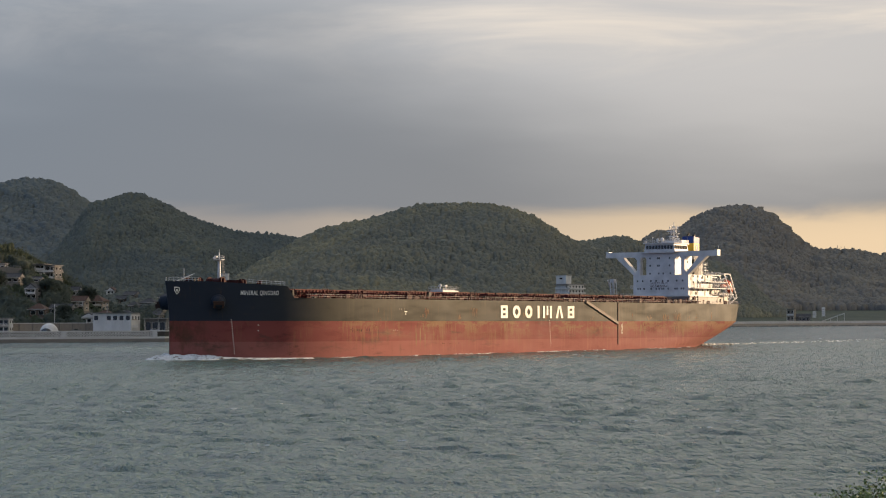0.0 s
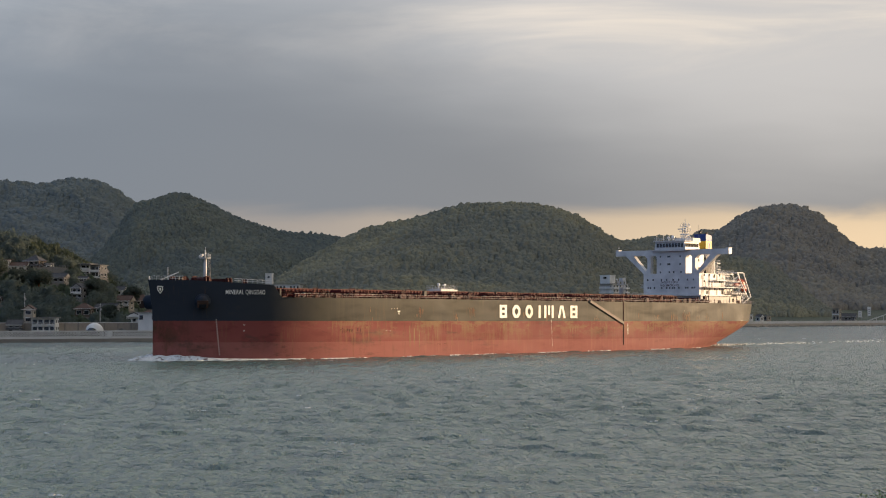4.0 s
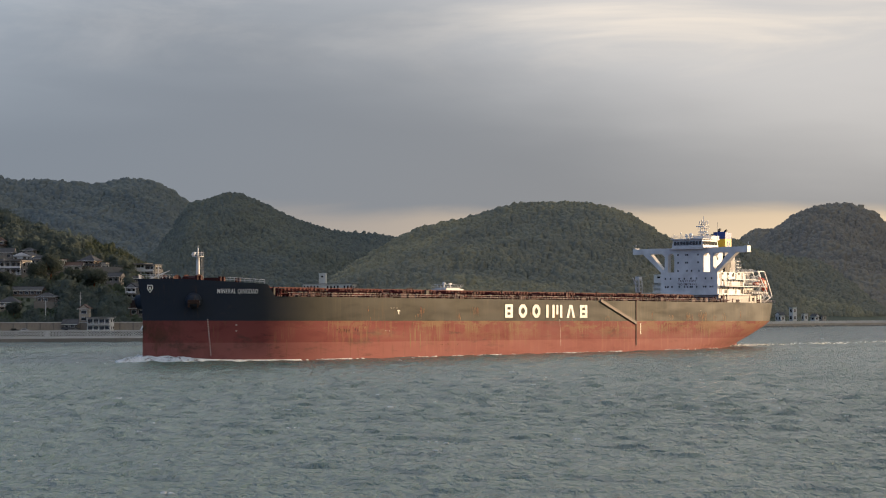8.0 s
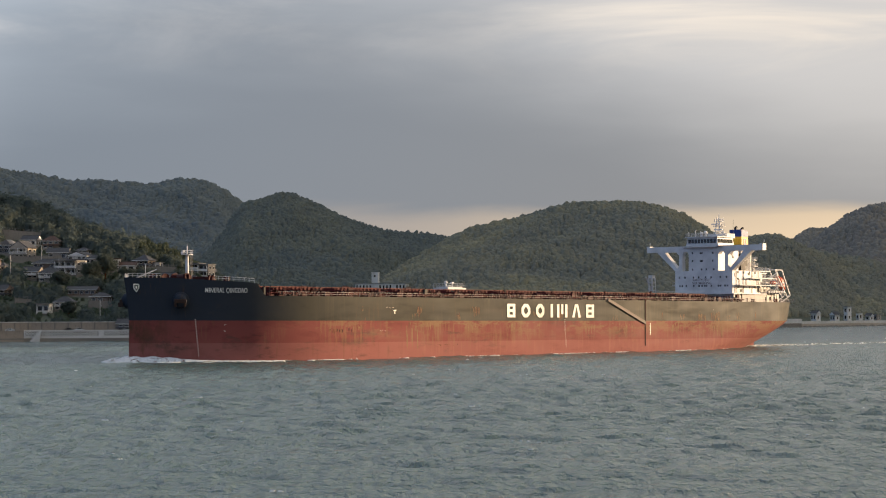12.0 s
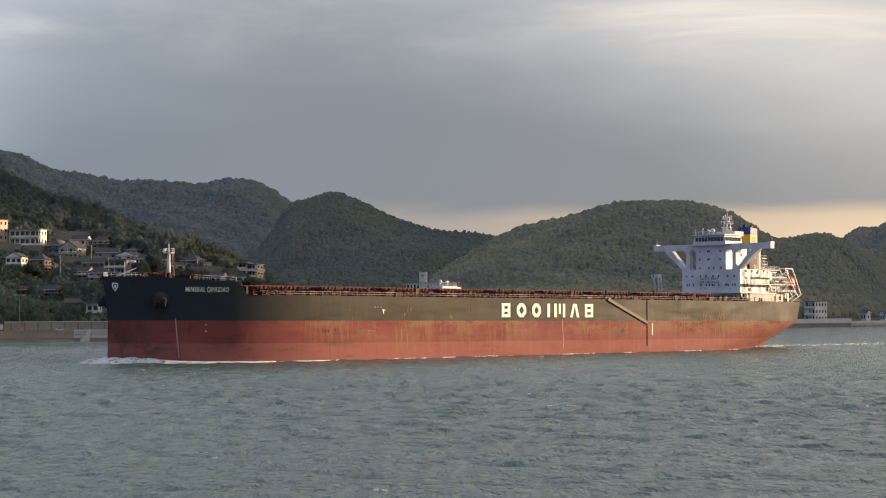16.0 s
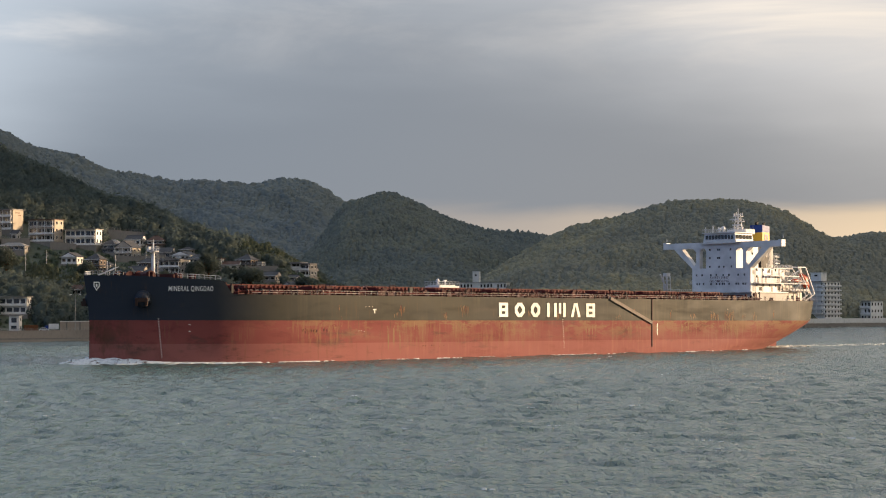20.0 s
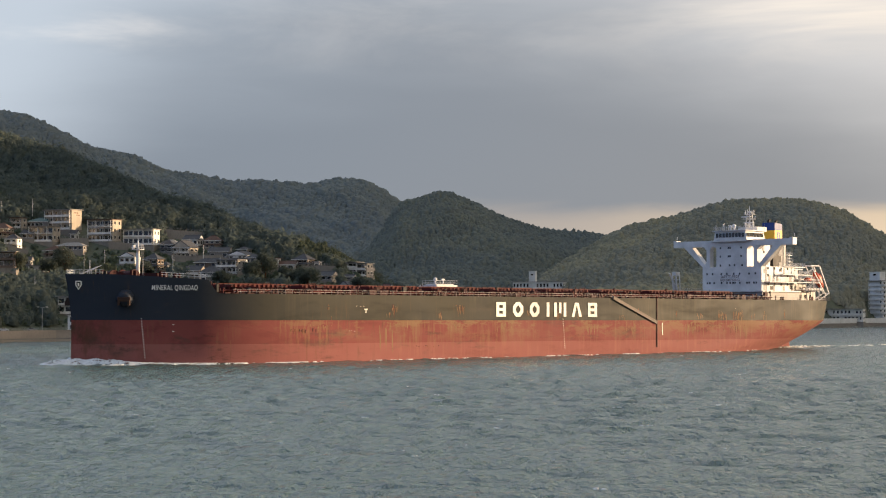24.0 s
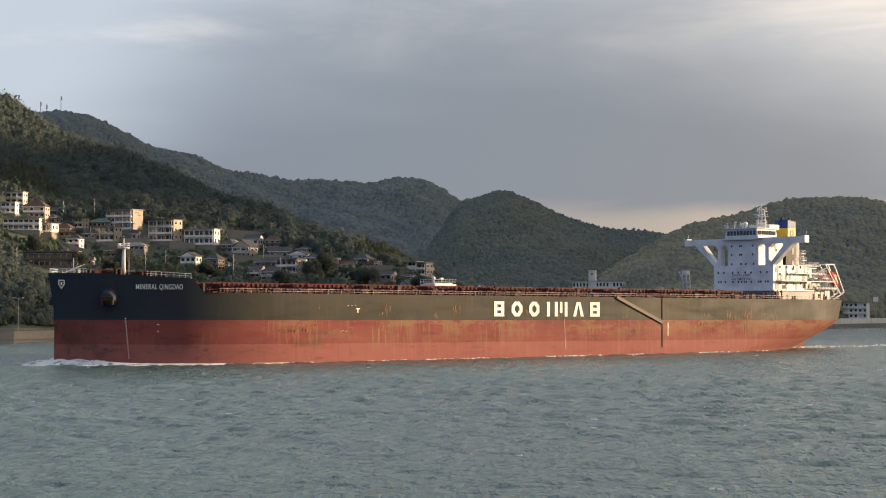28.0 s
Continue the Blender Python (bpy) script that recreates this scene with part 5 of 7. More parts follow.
# the roll of water thrown up round the stem, running aft along the side
for s in (1, -1):
    n = 70
    o = len(bow_wave.v)
    for i in range(n + 1):
        u = i / n
        x = 306.0 - 44 * u
        b = half_breadth(min(x, 297.0), 0.5) if x < 297.0 else 0.0
        out = (0.15 + 6.6 * math.sin(min(1, u * 1.9 + 0.03) * math.pi * 0.55)) * (1 - u) ** 0.8 + 0.25
        hgt = 1.05 * (0.8 * math.exp(-((u - 0.26) / 0.15) ** 2) + 0.55 * (1 - u) ** 1.6 * min(1, u * 12) + 0.08) * rnd.uniform(0.75, 1.2)
        bow_wave.v += [(x, s * max(0, b - 0.5), 0.25 + hgt * 0.9), (x + rnd.uniform(-.3, .3), s * (b + out * 0.45), 0.22 + hgt), (x + rnd.uniform(-.3, .3), s * (b + out), 0.12 + hgt * 0.5), (x, s * (b + out + 0.6 + rnd.uniform(0, .7)), -0.3)]
    for k in range(4):
        bow_wave.v[o + k] = (306.2, 0.0, -0.3)
    for i in range(n):
        for k in range(3):
            q = (o + i * 4 + k, o + i * 4 + k + 1, o + i * 4 + k + 5, o + i * 4 + k + 4)
            bow_wave.f.append(q if s < 0 else q[::-1])
            bow_wave.m.append(0)
for k in range(130):
    u = rnd.random()
    foam_patch(bow_wave, 304.0 - 37 * u, rnd.uniform(0.3, 4.5) + 22 * u ** 0.8, rnd.uniform(0.25, 0.9), rnd, 0.3)
bow_foam = solid("bow_wave", bow_wave, FOAM, "white foaming bow wave round the ship's stem", "foam", smooth=True)
edge = Shape()
for k in range(800):
    x = 45 + 222 * rnd.random() ** 0.8
    if noise.noise((x * 0.05, 2.0, 0)) + 0.5 * noise.noise((x * 0.3, 5.0, 0)) + rnd.uniform(-0.25, 0.25) < 0.16:
        continue
    foam_patch(edge, x, half_breadth(x, 0.3) + rnd.uniform(-0.1, 1.3), rnd.uniform(0.08, 0.42), rnd, 0.3)
side_foam = solid("side_foam", edge, FOAM, "broken line of foam along the ship's side", "foam", "stuff")
wake = Shape()
for k in range(560):
    u = rnd.random() ** 1.5
    x = 22 - 420 * u
    spread = 4.5 + 22 * u
    y = rnd.choice((-1, 1, 0)) * spread * 0.7 + rnd.uniform(-0.5, 0.5) * spread
    if rnd.random() < u * 0.5:
        continue
    foam_patch(wake, x, y, rnd.uniform(0.2, 1.1), rnd, 0.3 * (1 - u) + 0.08)
for k in range(70):
    foam_patch(wake, rnd.uniform(2, 24), rnd.uniform(-5, 7), rnd.uniform(0.6, 1.6), rnd, 0.6)
wake_foam = solid("stern_wake", wake, THIN_FOAM, "white wake trailing behind the ship's stern", "foam", "stuff")

# ---- the town across the water ----


def plaster(name, a, b):
    m = Nodes(name)
    big = m.noise(0.25, (1, 1, 0.6), detail=4)
    run = m.noise(2.0, (1, 1, 0.15), detail=5, rough=0.7)
    rand = m.tree.nodes.new("ShaderNodeObjectInfo").outputs["Random"]
    col = m.mix(m.span(big, 0.35, 0.65), a, b)
    col = m.mix(m.math("MULTIPLY", m.span(run, 0.55, 0.75), 0.4), col, tuple(c * 0.5 for c in b))
    col = m.mix(m.math("MULTIPLY", rand, 0.25), col, tuple(c * 0.6 for c in a))
    m.bump(run, 0.2, 0.03)
    return m.done(col, 0.8, 0.0, 0.3)


def roofing(name, a, b):
    m = Nodes(name)
    w = m.tree.nodes.new("ShaderNodeTexWave")
    m.put(m.where((1, 1, 1)), w.inputs["Vector"])
    w.inputs["Scale"].default_value, w.inputs["Distortion"].default_value = 1.6, 0.4
    n = m.noise(0.8, detail=5, rough=0.7)
    col = m.mix(m.span(n, 0.35, 0.65), a, b)
    m.bump(m.math("ADD", w.outputs[1], m.math("MULTIPLY", n, 0.5)), 0.4, 0.08)
    return m.done(col, 0.7, 0.0, 0.15)


WALL_WHITE = plaster("white_plaster", (0.68, 0.67, 0.64), (0.56, 0.55, 0.525))
WALL_BEIGE = plaster("beige_plaster", (0.38, 0.335, 0.27), (0.30, 0.26, 0.21))
WALL_GREY = plaster("grey_plaster", (0.24, 0.23, 0.22), (0.18, 0.175, 0.17))
WALL_BROWN = plaster("brown_timber_wall", (0.15, 0.11, 0.085), (0.11, 0.085, 0.07))
ROOF_GREY = roofing("grey_roof_tiles", (0.075, 0.076, 0.08), (0.045, 0.046, 0.05))
ROOF_BROWN = roofing("brown_roof_tiles", (0.11, 0.066, 0.05), (0.07, 0.045, 0.036))
ROOF_TEAL = roofing("teal_metal_roof", (0.10, 0.15, 0.14), (0.08, 0.12, 0.115))
ROOF_FLAT = roofing("pale_roof_slab", (0.26, 0.25, 0.235), (0.20, 0.19, 0.18))
FRAME = plaster("pale_window_frame", (0.70, 0.68, 0.64), (0.60, 0.58, 0.54))
CLEAR = []  # ground kept free of trees: x, y, radius
MESHES = {}


def shared_box(name, x, y, z, mat, parent, at, label=""):
    """A box part; boxes of one size share their mesh."""
    key = (name, round(x, 1), round(y, 1), round(z, 1), mat.name)
    if key not in MESHES:
        MESHES[key] = Shape().box(-x / 2, x / 2, -y / 2, y / 2, 0, z).mesh(name, [mat])
    ob = new(name, MESHES[key])
    ob.parent, ob.location = parent, at
    if label:
        tagged(ob, label)
    return ob


def window_on(parent, x, y, z, w, h, side=False):
    """A window with a frame, set in the front or the right-hand wall."""
    if side:
        shared_box("window_frame", 0.1, w + 0.24, h + 0.24, FRAME, parent, (x + 0.03, y, z - 0.12))
        shared_box("window_pane", 0.1, w, h, GLASS, parent, (x + 0.07, y, z))
    else:
        shared_box("window_frame", w + 0.24, 0.1, h + 0.24, FRAME, parent, (x, y - 0.03, z - 0.12))
        shared_box("window_pane", w, 0.1, h, GLASS, parent, (x, y - 0.07, z))


def house(a, d, w, h, deep, turn, wall, roof, style, floors, label, tower=None):
    """A house at a bearing and range: w wide and h high to its roof's top, its front towards the water."""
    hall, style = style == "hall", "flat" if style == "hall" else style
    kind = "apartment_building" if style == "apartment" else "house"
    p = spot(a, d)
    g = thing(kind, label, "building" if style == "apartment" else "house", Matrix.Translation(p) @ pose(0, 0, 0, 0, 0, -a + turn))
    CLEAR.append((p.x, p.y, min(max(w, deep) * 0.62 + 2.5, 19), d, a))
    rise = {"flat": 0.3, "apartment": 0.5}.get(style, min(h * 0.42, 0.36 * (deep if style in ("gable", "hip") else w) + 0.5))
    top = h - rise
    x1, y1 = w / 2, deep / 2
    body = Shape().box(-x1, x1, -y1, y1, -4.5, top)
    part("wall", body, wall, g)
    part("foundation", Shape().box(-x1 - 0.5, x1 + 0.5, -y1 - 1.2, y1, -6, -0.15), CONCRETE_DARK, g, "stained concrete footing")
    e = 0.9 if style not in ("flat", "apartment") else 0.75
    rf = Shape()
    if style in ("flat", "apartment"):
        rf.box(-x1 - e, x1 + e, -y1 - e, y1 + e, top, top + 0.3)
        if style == "apartment":
            rf.box(-x1, x1, -y1, y1, top + 0.3, top + 0.5)
    elif style == "hip":
        r = min(x1, y1) * 0.95
        v = [(-x1 - e, -y1 - e, top), (x1 + e, -y1 - e, top), (x1 + e, y1 + e, top), (-x1 - e, y1 + e, top), (-x1 + r, 0, h), (x1 - r, 0, h)]
        rf.add(v, [(0, 1, 5, 4), (1, 2, 5), (2, 3, 4, 5), (3, 0, 4), (0, 3, 2, 1)])
        rf.rod((-x1 + r, 0, h), (x1 - r, 0, h), 0.16, 5)
    elif style == "gable":
        v = [(-x1 - e, -y1 - e, top), (x1 + e, -y1 - e, top), (x1 + e, y1 + e, top), (-x1 - e, y1 + e, top), (-x1 - e, 0, h), (x1 + e, 0, h)]
        rf.add(v, [(0, 1, 5, 4), (2, 3, 4, 5), (0, 3, 2, 1), (1, 2, 5), (3, 0, 4)])
        rf.rod((-x1 - e, 0, h), (x1 + e, 0, h), 0.16, 5)
        part("gable_wall", Shape().prism([(-y1, top), (y1, top), (0, h - 0.35)], x1 + e - 0.25, x1 + e + 0.02, 0), wall, g)
    else:
        v = [(-x1 - e, -y1 - e, top), (-x1 - e, y1 + e, top), (0, y1 + e, h), (0, -y1 - e, h), (x1 + e, -y1 - e, top), (x1 + e, y1 + e, top)]
        rf.add(v, [(0, 3, 2, 1), (3, 4, 5, 2), (0, 1, 5, 4), (0, 4, 3), (1, 2, 5)])
        part("gable_wall", Shape().prism([(-x1, top), (x1, top), (0, h - 0.45)], -y1 - e - 0.04, -y1 - e + 0.2, 1), wall, g)
    part("roof", rf, roof, g)
    fh = top / max(1, floors)
    n = max(1, int(w / 2.6))
    bay = w / n
    skirt = style in ("hip", "gable") and floors > 1 and int(d) % 2 == 0
    for k in range(floors):
        if hall and k == 0:
            continue
        tall = not hall and d < 1250 and (k > 0 and style in ("flat", "apartment") or style == "flat" and w > 9)
        for i in range(n):
            if (i * 7 + k * 3 + int(d)) % 6 == 0 and n > 2 and not tall:
                continue
            lean = 0.78 if tall else 0.62 if d < 1250 else 0.5
            if style == "apartment":
                lean = 0.5 if floors < 6 else 0.42
            window_on(g, -x1 + bay * (i + 0.5), -y1, k * fh + fh * (0.14 if tall else 0.3), min(2.3, bay * lean), fh * (0.62 if tall else 0.46))
        for i in range(max(1, int(deep / 3.5))):
            if style == "apartment" and floors < 6:
                continue
            window_on(g, x1, -y1 + deep * (i + 0.5) / max(1, int(deep / 3.5)), k * fh + fh * 0.32, min(1.4, deep * 0.3), fh * 0.4, True)
    if skirt:
        part("lower_roof", Shape().prism([(-y1 - 1.4, fh - 0.45), (-y1 - 1.4, fh - 0.3), (-y1, fh + 0.35), (-y1, fh - 0.1)], -x1 - 0.7, x1 + 0.7, 0), roof, g)
        part("lower_roof", Shape().prism([(x1 + 1.2, fh - 0.45), (x1 + 1.2, fh - 0.3), (x1, fh + 0.3), (x1, fh - 0.1)], -y1 - 1.3, y1, 1), roof, g)
    elif w > 5 and not hall and (floors > 1 or style == "flat"):
        for k in range(0 if style in ("flat", "apartment") and floors < 6 else 1, floors):
            z = k * fh + 0.02
            b = part("balcony", Shape().box(-x1 * 0.96, x1 * 0.96, -y1 - 1.5, -y1, z - 0.2, z + 0.05), FRAME if wall is not WALL_BROWN else WALL_BROWN, g)
            if (int(d) + k) % 3 == 0 and style != "apartment":
                part("balcony_rail", fence([(-x1 * 0.96, -y1 - 1.45, z), (x1 * 0.96, -y1 - 1.45, z)], 1.0, 0.7, 2, 0.06), FRAME, b)
            else:
                part("parapet", Shape().box(-x1 * 0.96, x1 * 0.96, -y1 - 1.5, -y1 - 1.38, z + 0.05, z + 0.9), FRAME if wall is not WALL_BROWN else WALL_BROWN, b)
            for i in range(0, n + 1, 2):
                shared_box("post", 0.22, 0.22, fh - 0.2, FRAME if wall is not WALL_BROWN else WALL_BROWN, b, (-x1 * 0.95 + 1.9 * x1 * i / n, -y1 - 1.4, z))
        if style in ("flat", "apartment"):
            part("front_eave", Shape().box(-x1 - e + 0.05, x1 + e - 0.05, -y1 - 2.1, -y1 - e, top + 0.01, top + 0.27), roof, g)
    if style not in ("flat", "apartment"):
        part("eave_board", Shape().box(-x1 - e - 0.03, x1 + e + 0.03, -y1 - e - 0.05, -y1 - e, top - 0.16, top + 0.06), FRAME, g)
    if floors >= 6:
        for k in range(floors):
            z = k * fh
            part("side_balcony", Shape().box(x1, x1 + 1.5, -y1, y1, z - 0.15, z + 0.95), WALL_WHITE, g)
    if tower:
        tx, tw, th = tower
        part("stair_tower", Shape().box(w * (tx - tw / 2), w * (tx + tw / 2), -y1 - 0.2, -y1 * 0.35, 0, h + th).box(w * (tx - tw / 2) - 0.3, w * (tx + tw / 2) + 0.3, -y1 - 0.5, -y1 * 0.35 + 0.3, h + th, h + th + 0.4), wall, g, "tall plain stair tower")
        window_on(g, w * tx, -y1 - 0.2, h + th * 0.6, w * tw * 0.3, 1.2)
    return g



def terrace_wall(a0, a1, d, h):
    """A retaining wall across the slope."""
    w = thing("terrace_wall", "stained grey retaining wall holding up a house terrace", "wall", None, "terrace walls on the slope")
    sh = Shape()
    for a in (a0, (a0 + a1) / 2, a1):
        z = float(land(a, d))
        for dd, zz in ((d - 3, z - 5), (d - 3, z + h), (d + 4, z + h), (d + 4, z - 5)):
            sh.v.append((dd * math.sin(radians(a)), dd * math.cos(radians(a)), zz))
    for i in range(2):
        for k in range(4):
            sh.f.append((i * 4 + k, i * 4 + 4 + k, i * 4 + 4 + (k + 1) % 4, i * 4 + (k + 1) % 4))
            sh.m.append(0)
    sh.f += [(0, 1, 2, 3), (11, 10, 9, 8)]
    sh.m += [0, 0]
    part("wall", sh, CONCRETE_DARK, w)
    m = (a0 + a1) / 2
    x, y = d * math.sin(radians(m)), d * math.cos(radians(m))
    CLEAR.append((x, y, d * radians(a1 - a0) * 0.5, d, m))
    z = [float(land(a, d)) + h for a in (a0, m, a1)]
    pts = [((d - 2.7) * math.sin(radians(a)), (d - 2.7) * math.cos(radians(a)), zz) for a, zz in zip((a0, m, a1), z)]
    part("fence", fence(pts, 1.1, 1.6, 2, 0.05), STEEL, w)


house(-19.13, 1059, 7.8, 6.3, 6.6, -18, WALL_WHITE, ROOF_FLAT, "flat", 2, "white flat-roofed house with two storeys")
house(-18.37, 1069, 12.1, 10.1, 9.0, -18, WALL_BEIGE, ROOF_BROWN, "hip", 2, "beige two-storey house with a brown hipped roof")
house(-17.88, 1097, 6.4, 4.9, 5.5, -18, WALL_GREY, ROOF_GREY, "gable", 1, "small grey house with a gabled roof")
house(-17.92, 1074, 8.6, 5.4, 8.0, -30, WALL_GREY, ROOF_GREY, "hip", 1, "grey house with a dark tiled roof")
house(-18.77, 1038, 19.1, 6.5, 9.0, -10, WALL_WHITE, ROOF_FLAT, "flat", 2, "long white house with a pillared veranda")
house(-18.14, 1049, 12.3, 4.7, 9.0, -24, WALL_WHITE, ROOF_FLAT, "flat", 1, "low white annex with a flat roof")
house(-17.08, 1079, 6.5, 5.8, 6.0, -30, WALL_BEIGE, ROOF_BROWN, "flat", 2, "beige house with a brown roof edge")
house(-16.44, 1082, 13.0, 5.5, 9.0, -30, WALL_GREY, ROOF_TEAL, "hip", 1, "grey house under a teal metal roof")
block = house(-15.80, 1078, 18.1, 11.2, 9.0, -38, WALL_BEIGE, ROOF_FLAT, "apartment", 3, "three-storey concrete apartment block with a blank sunlit end wall")
SIGN = painted("faded_brown_lettering", (0.16, 0.09, 0.06), 0.6, (0.3, 0.2, 0.15), 0.3)
for y0, y1, z in ((-2.6, -1.8, 9.1), (-1.5, -0.3, 9.1), (0.0, 1.2, 9.1), (-0.4, 0.6, 7.9), (0.9, 2.6, 7.9)):
    part("text_bar", Shape().box(9.05, 9.1, y0, y1, z - 0.3, z + 0.3), SIGN, block, "faded brown unreadable wall lettering")
house(-16.34, 1061, 14.1, 8.5, 9.0, -27, WALL_BEIGE, ROOF_FLAT, "flat", 2, "two-storey beige house with a long balcony")
house(-17.23, 1043, 6.8, 8.0, 6.1, -24, WALL_WHITE, ROOF_GREY, "hip", 2, "white house with a railed balcony and grey roof")
house(-15.48, 1064, 3.0, 5.4, 4.5, -27, WALL_WHITE, ROOF_GREY, "gable", 1, "narrow white house with a grey roof")
house(-14.60, 1063, 15.6, 12.0, 9.0, -32, WALL_BEIGE, ROOF_BROWN, "flat", 3, "stepped beige house with sunlit terraces")
house(-17.93, 988, 27.3, 8.2, 10.0, -8, WALL_BROWN, ROOF_FLAT, "flat", 2, "long brown building with a projecting flat roof")
house(-16.91, 1017, 6.7, 4.8, 5.7, -18, WALL_GREY, ROOF_GREY, "gable", 1, "small grey shed with a gabled roof")
house(-16.48, 1013, 8.1, 3.3, 7.4, -27, WALL_WHITE, ROOF_FLAT, "flat", 1, "low white shed among the trees")
house(-13.52, 1063, 17.5, 8.8, 9.0, -22, WALL_WHITE, ROOF_FLAT, "flat", 2, "white two-storey house with balconies and a flat roof")
house(-12.73, 1058, 7.4, 7.2, 6.6, -24, WALL_GREY, ROOF_GREY, "hip", 2, "grey house with a tiled hipped roof")
house(-12.23, 1052, 10.6, 9.7, 9.0, -30, WALL_BEIGE, ROOF_GREY, "gablef", 2, "two-storey house with a sunlit gable and grey tiles")
house(-11.40, 1072, 8.9, 7.0, 7.1, -12, WALL_BEIGE, ROOF_BROWN, "hip", 2, "plain beige house with a low hipped roof")
house(-11.20, 1049, 10.3, 6.5, 8.3, -12, WALL_GREY, ROOF_GREY, "gable", 1, "grey house with a wide gabled roof")
house(-10.55, 1043, 10.9, 5.3, 9.0, -30, WALL_WHITE, ROOF_GREY, "gablef", 1, "white-gabled house with dark tiles")
house(-10.47, 1061, 6.0, 3.8, 5.5, -27, WALL_BEIGE, ROOF_GREY, "hip", 1, "small beige house behind the trees")
house(-13.85, 1029, 8.8, 6.1, 7.9, -25, WALL_WHITE, ROOF_GREY, "gablef", 1, "white gable-ended house among bushes")
house(-13.15, 1012, 7.7, 9.6, 7.1, -30, WALL_BROWN, ROOF_GREY, "hip", 2, "dark two-storey house with lit windows")
house(-12.80, 1018, 3.8, 4.5, 4.5, -27, WALL_GREY, ROOF_GREY, "hip", 1, "small grey house beside a lane")
house(-11.44, 995, 10.3, 7.7, 8.3, -12, WALL_GREY, ROOF_GREY, "hip", 2, "weathered grey house with a broad roof")
house(-10.88, 1014, 12.3, 7.5, 9.0, -27, WALL_GREY, ROOF_FLAT, "flat", 2, "grey terraced house with a flat roof")
house(-11.08, 995, 4.2, 4.1, 4.5, -30, WALL_BEIGE, ROOF_GREY, "gable", 1, "little beige house with a tiled roof")
house(-9.59, 1017, 5.7, 6.9, 4.9, -18, WALL_WHITE, ROOF_BROWN, "flat", 2, "bright white two-storey house")
house(-9.15, 1016, 7.7, 4.8, 6.5, -18, WALL_WHITE, ROOF_BROWN, "gable", 1, "low white house with a brown roof")
house(-8.70, 1018, 8.4, 7.5, 7.8, -30, WALL_BROWN, ROOF_GREY, "hip", 2, "dark timber house with a grey roof")
house(-8.30, 1015, 2.5, 3.0, 4.5, -12, WALL_WHITE, ROOF_FLAT, "flat", 1, "tiny white outbuilding beside a house")
house(-7.16, 1029, 5.7, 6.1, 5.3, -30, WALL_GREY, ROOF_FLAT, "flat", 2, "grey boxy house with a flat roof")
house(-6.90, 1040, 9.2, 4.9, 7.3, -12, WALL_GREY, ROOF_GREY, "gable", 1, "grey house on the lower slope")
house(-7.34, 996, 4.5, 3.0, 4.5, -12, WALL_GREY, ROOF_GREY, "gable", 1, "low grey house beside a path")
house(-8.28, 1017, 2.5, 3.3, 4.5, -27, WALL_WHITE, ROOF_FLAT, "flat", 1, "small white house on the hillside")
house(-6.99, 1030, 10.4, 7.0, 9.0, -24, WALL_GREY, ROOF_FLAT, "flat", 2, "grey hillside house with two storeys")
house(-7.43, 960, 5.5, 8.0, 5.0, -27, WALL_GREY, ROOF_GREY, "gablef", 2, "gabled grey house in the trees")
house(-6.24, 1010, 4.9, 5.1, 4.5, -24, WALL_WHITE, ROOF_GREY, "gable", 1, "white-walled house half hidden by trees")
house(-6.08, 965, 6.7, 7.4, 6.0, -24, WALL_BEIGE, ROOF_BROWN, "gable", 2, "warm-coloured house with a brown tiled roof")
house(-5.59, 997, 9.3, 7.7, 8.3, -24, WALL_BEIGE, ROOF_BROWN, "hip", 2, "house with a broad brown roof and lit windows")
house(-7.27, 918, 7.2, 6.5, 6.1, -18, WALL_BROWN, ROOF_BROWN, "hip", 1, "old house with a reddish tiled roof")
house(-5.16, 1543, 6.1, 9.2, 5.4, -24, WALL_WHITE, ROOF_BROWN, "gablef", 2, "white gabled house above the harbour road")
house(-4.59, 1486, 9.6, 6.2, 8.9, -30, WALL_GREY, ROOF_GREY, "gable", 1, "house with long dark roofs")
house(-4.87, 1440, 6.7, 6.8, 6.0, -24, WALL_BROWN, ROOF_GREY, "gable", 1, "brown house among closely built roofs")
house(-4.50, 1358, 7.6, 7.7, 6.8, -24, WALL_GREY, ROOF_GREY, "hip", 1, "grey house among closely built roofs")
house(-4.06, 1392, 11.6, 7.4, 9.0, -27, WALL_GREY, ROOF_GREY, "hip", 1, "grey tiled house near the water")
house(-3.80, 1326, 7.8, 6.7, 7.2, -27, WALL_BEIGE, ROOF_GREY, "gable", 1, "beige house near the water")
house(-3.56, 1466, 9.9, 7.4, 9.0, -30, WALL_BROWN, ROOF_GREY, "hip", 1, "brown house on the slope behind the quay")
house(-5.02, 872, 17.9, 8.8, 12.0, -20, WALL_WHITE, ROOF_FLAT, "hall", 2, "large white waterfront building with a flat roof")
house(-3.83, 877, 9.6, 6.2, 10.0, -10, WALL_GREY, ROOF_FLAT, "flat", 1, "grey warehouse on the waterfront road")
house(-11.01, 923, 8.6, 6.6, 7.1, -15, WALL_BEIGE, ROOF_GREY, "hip", 2, "beige two-storey house with a pale roof")
house(-10.49, 955, 13.7, 4.5, 9.0, -12, WALL_BROWN, ROOF_GREY, "gable", 1, "long house with a dark tiled roof")
house(-8.40, 872, 10.4, 6.6, 8.0, -12, WALL_WHITE, ROOF_FLAT, "flat", 2, "white waterfront restaurant with wide windows and a terrace")
house(-9.26, 874, 5.6, 5.6, 7.0, -12, WALL_GREY, ROOF_GREY, "gable", 2, "grey waterfront annex beside a restaurant")
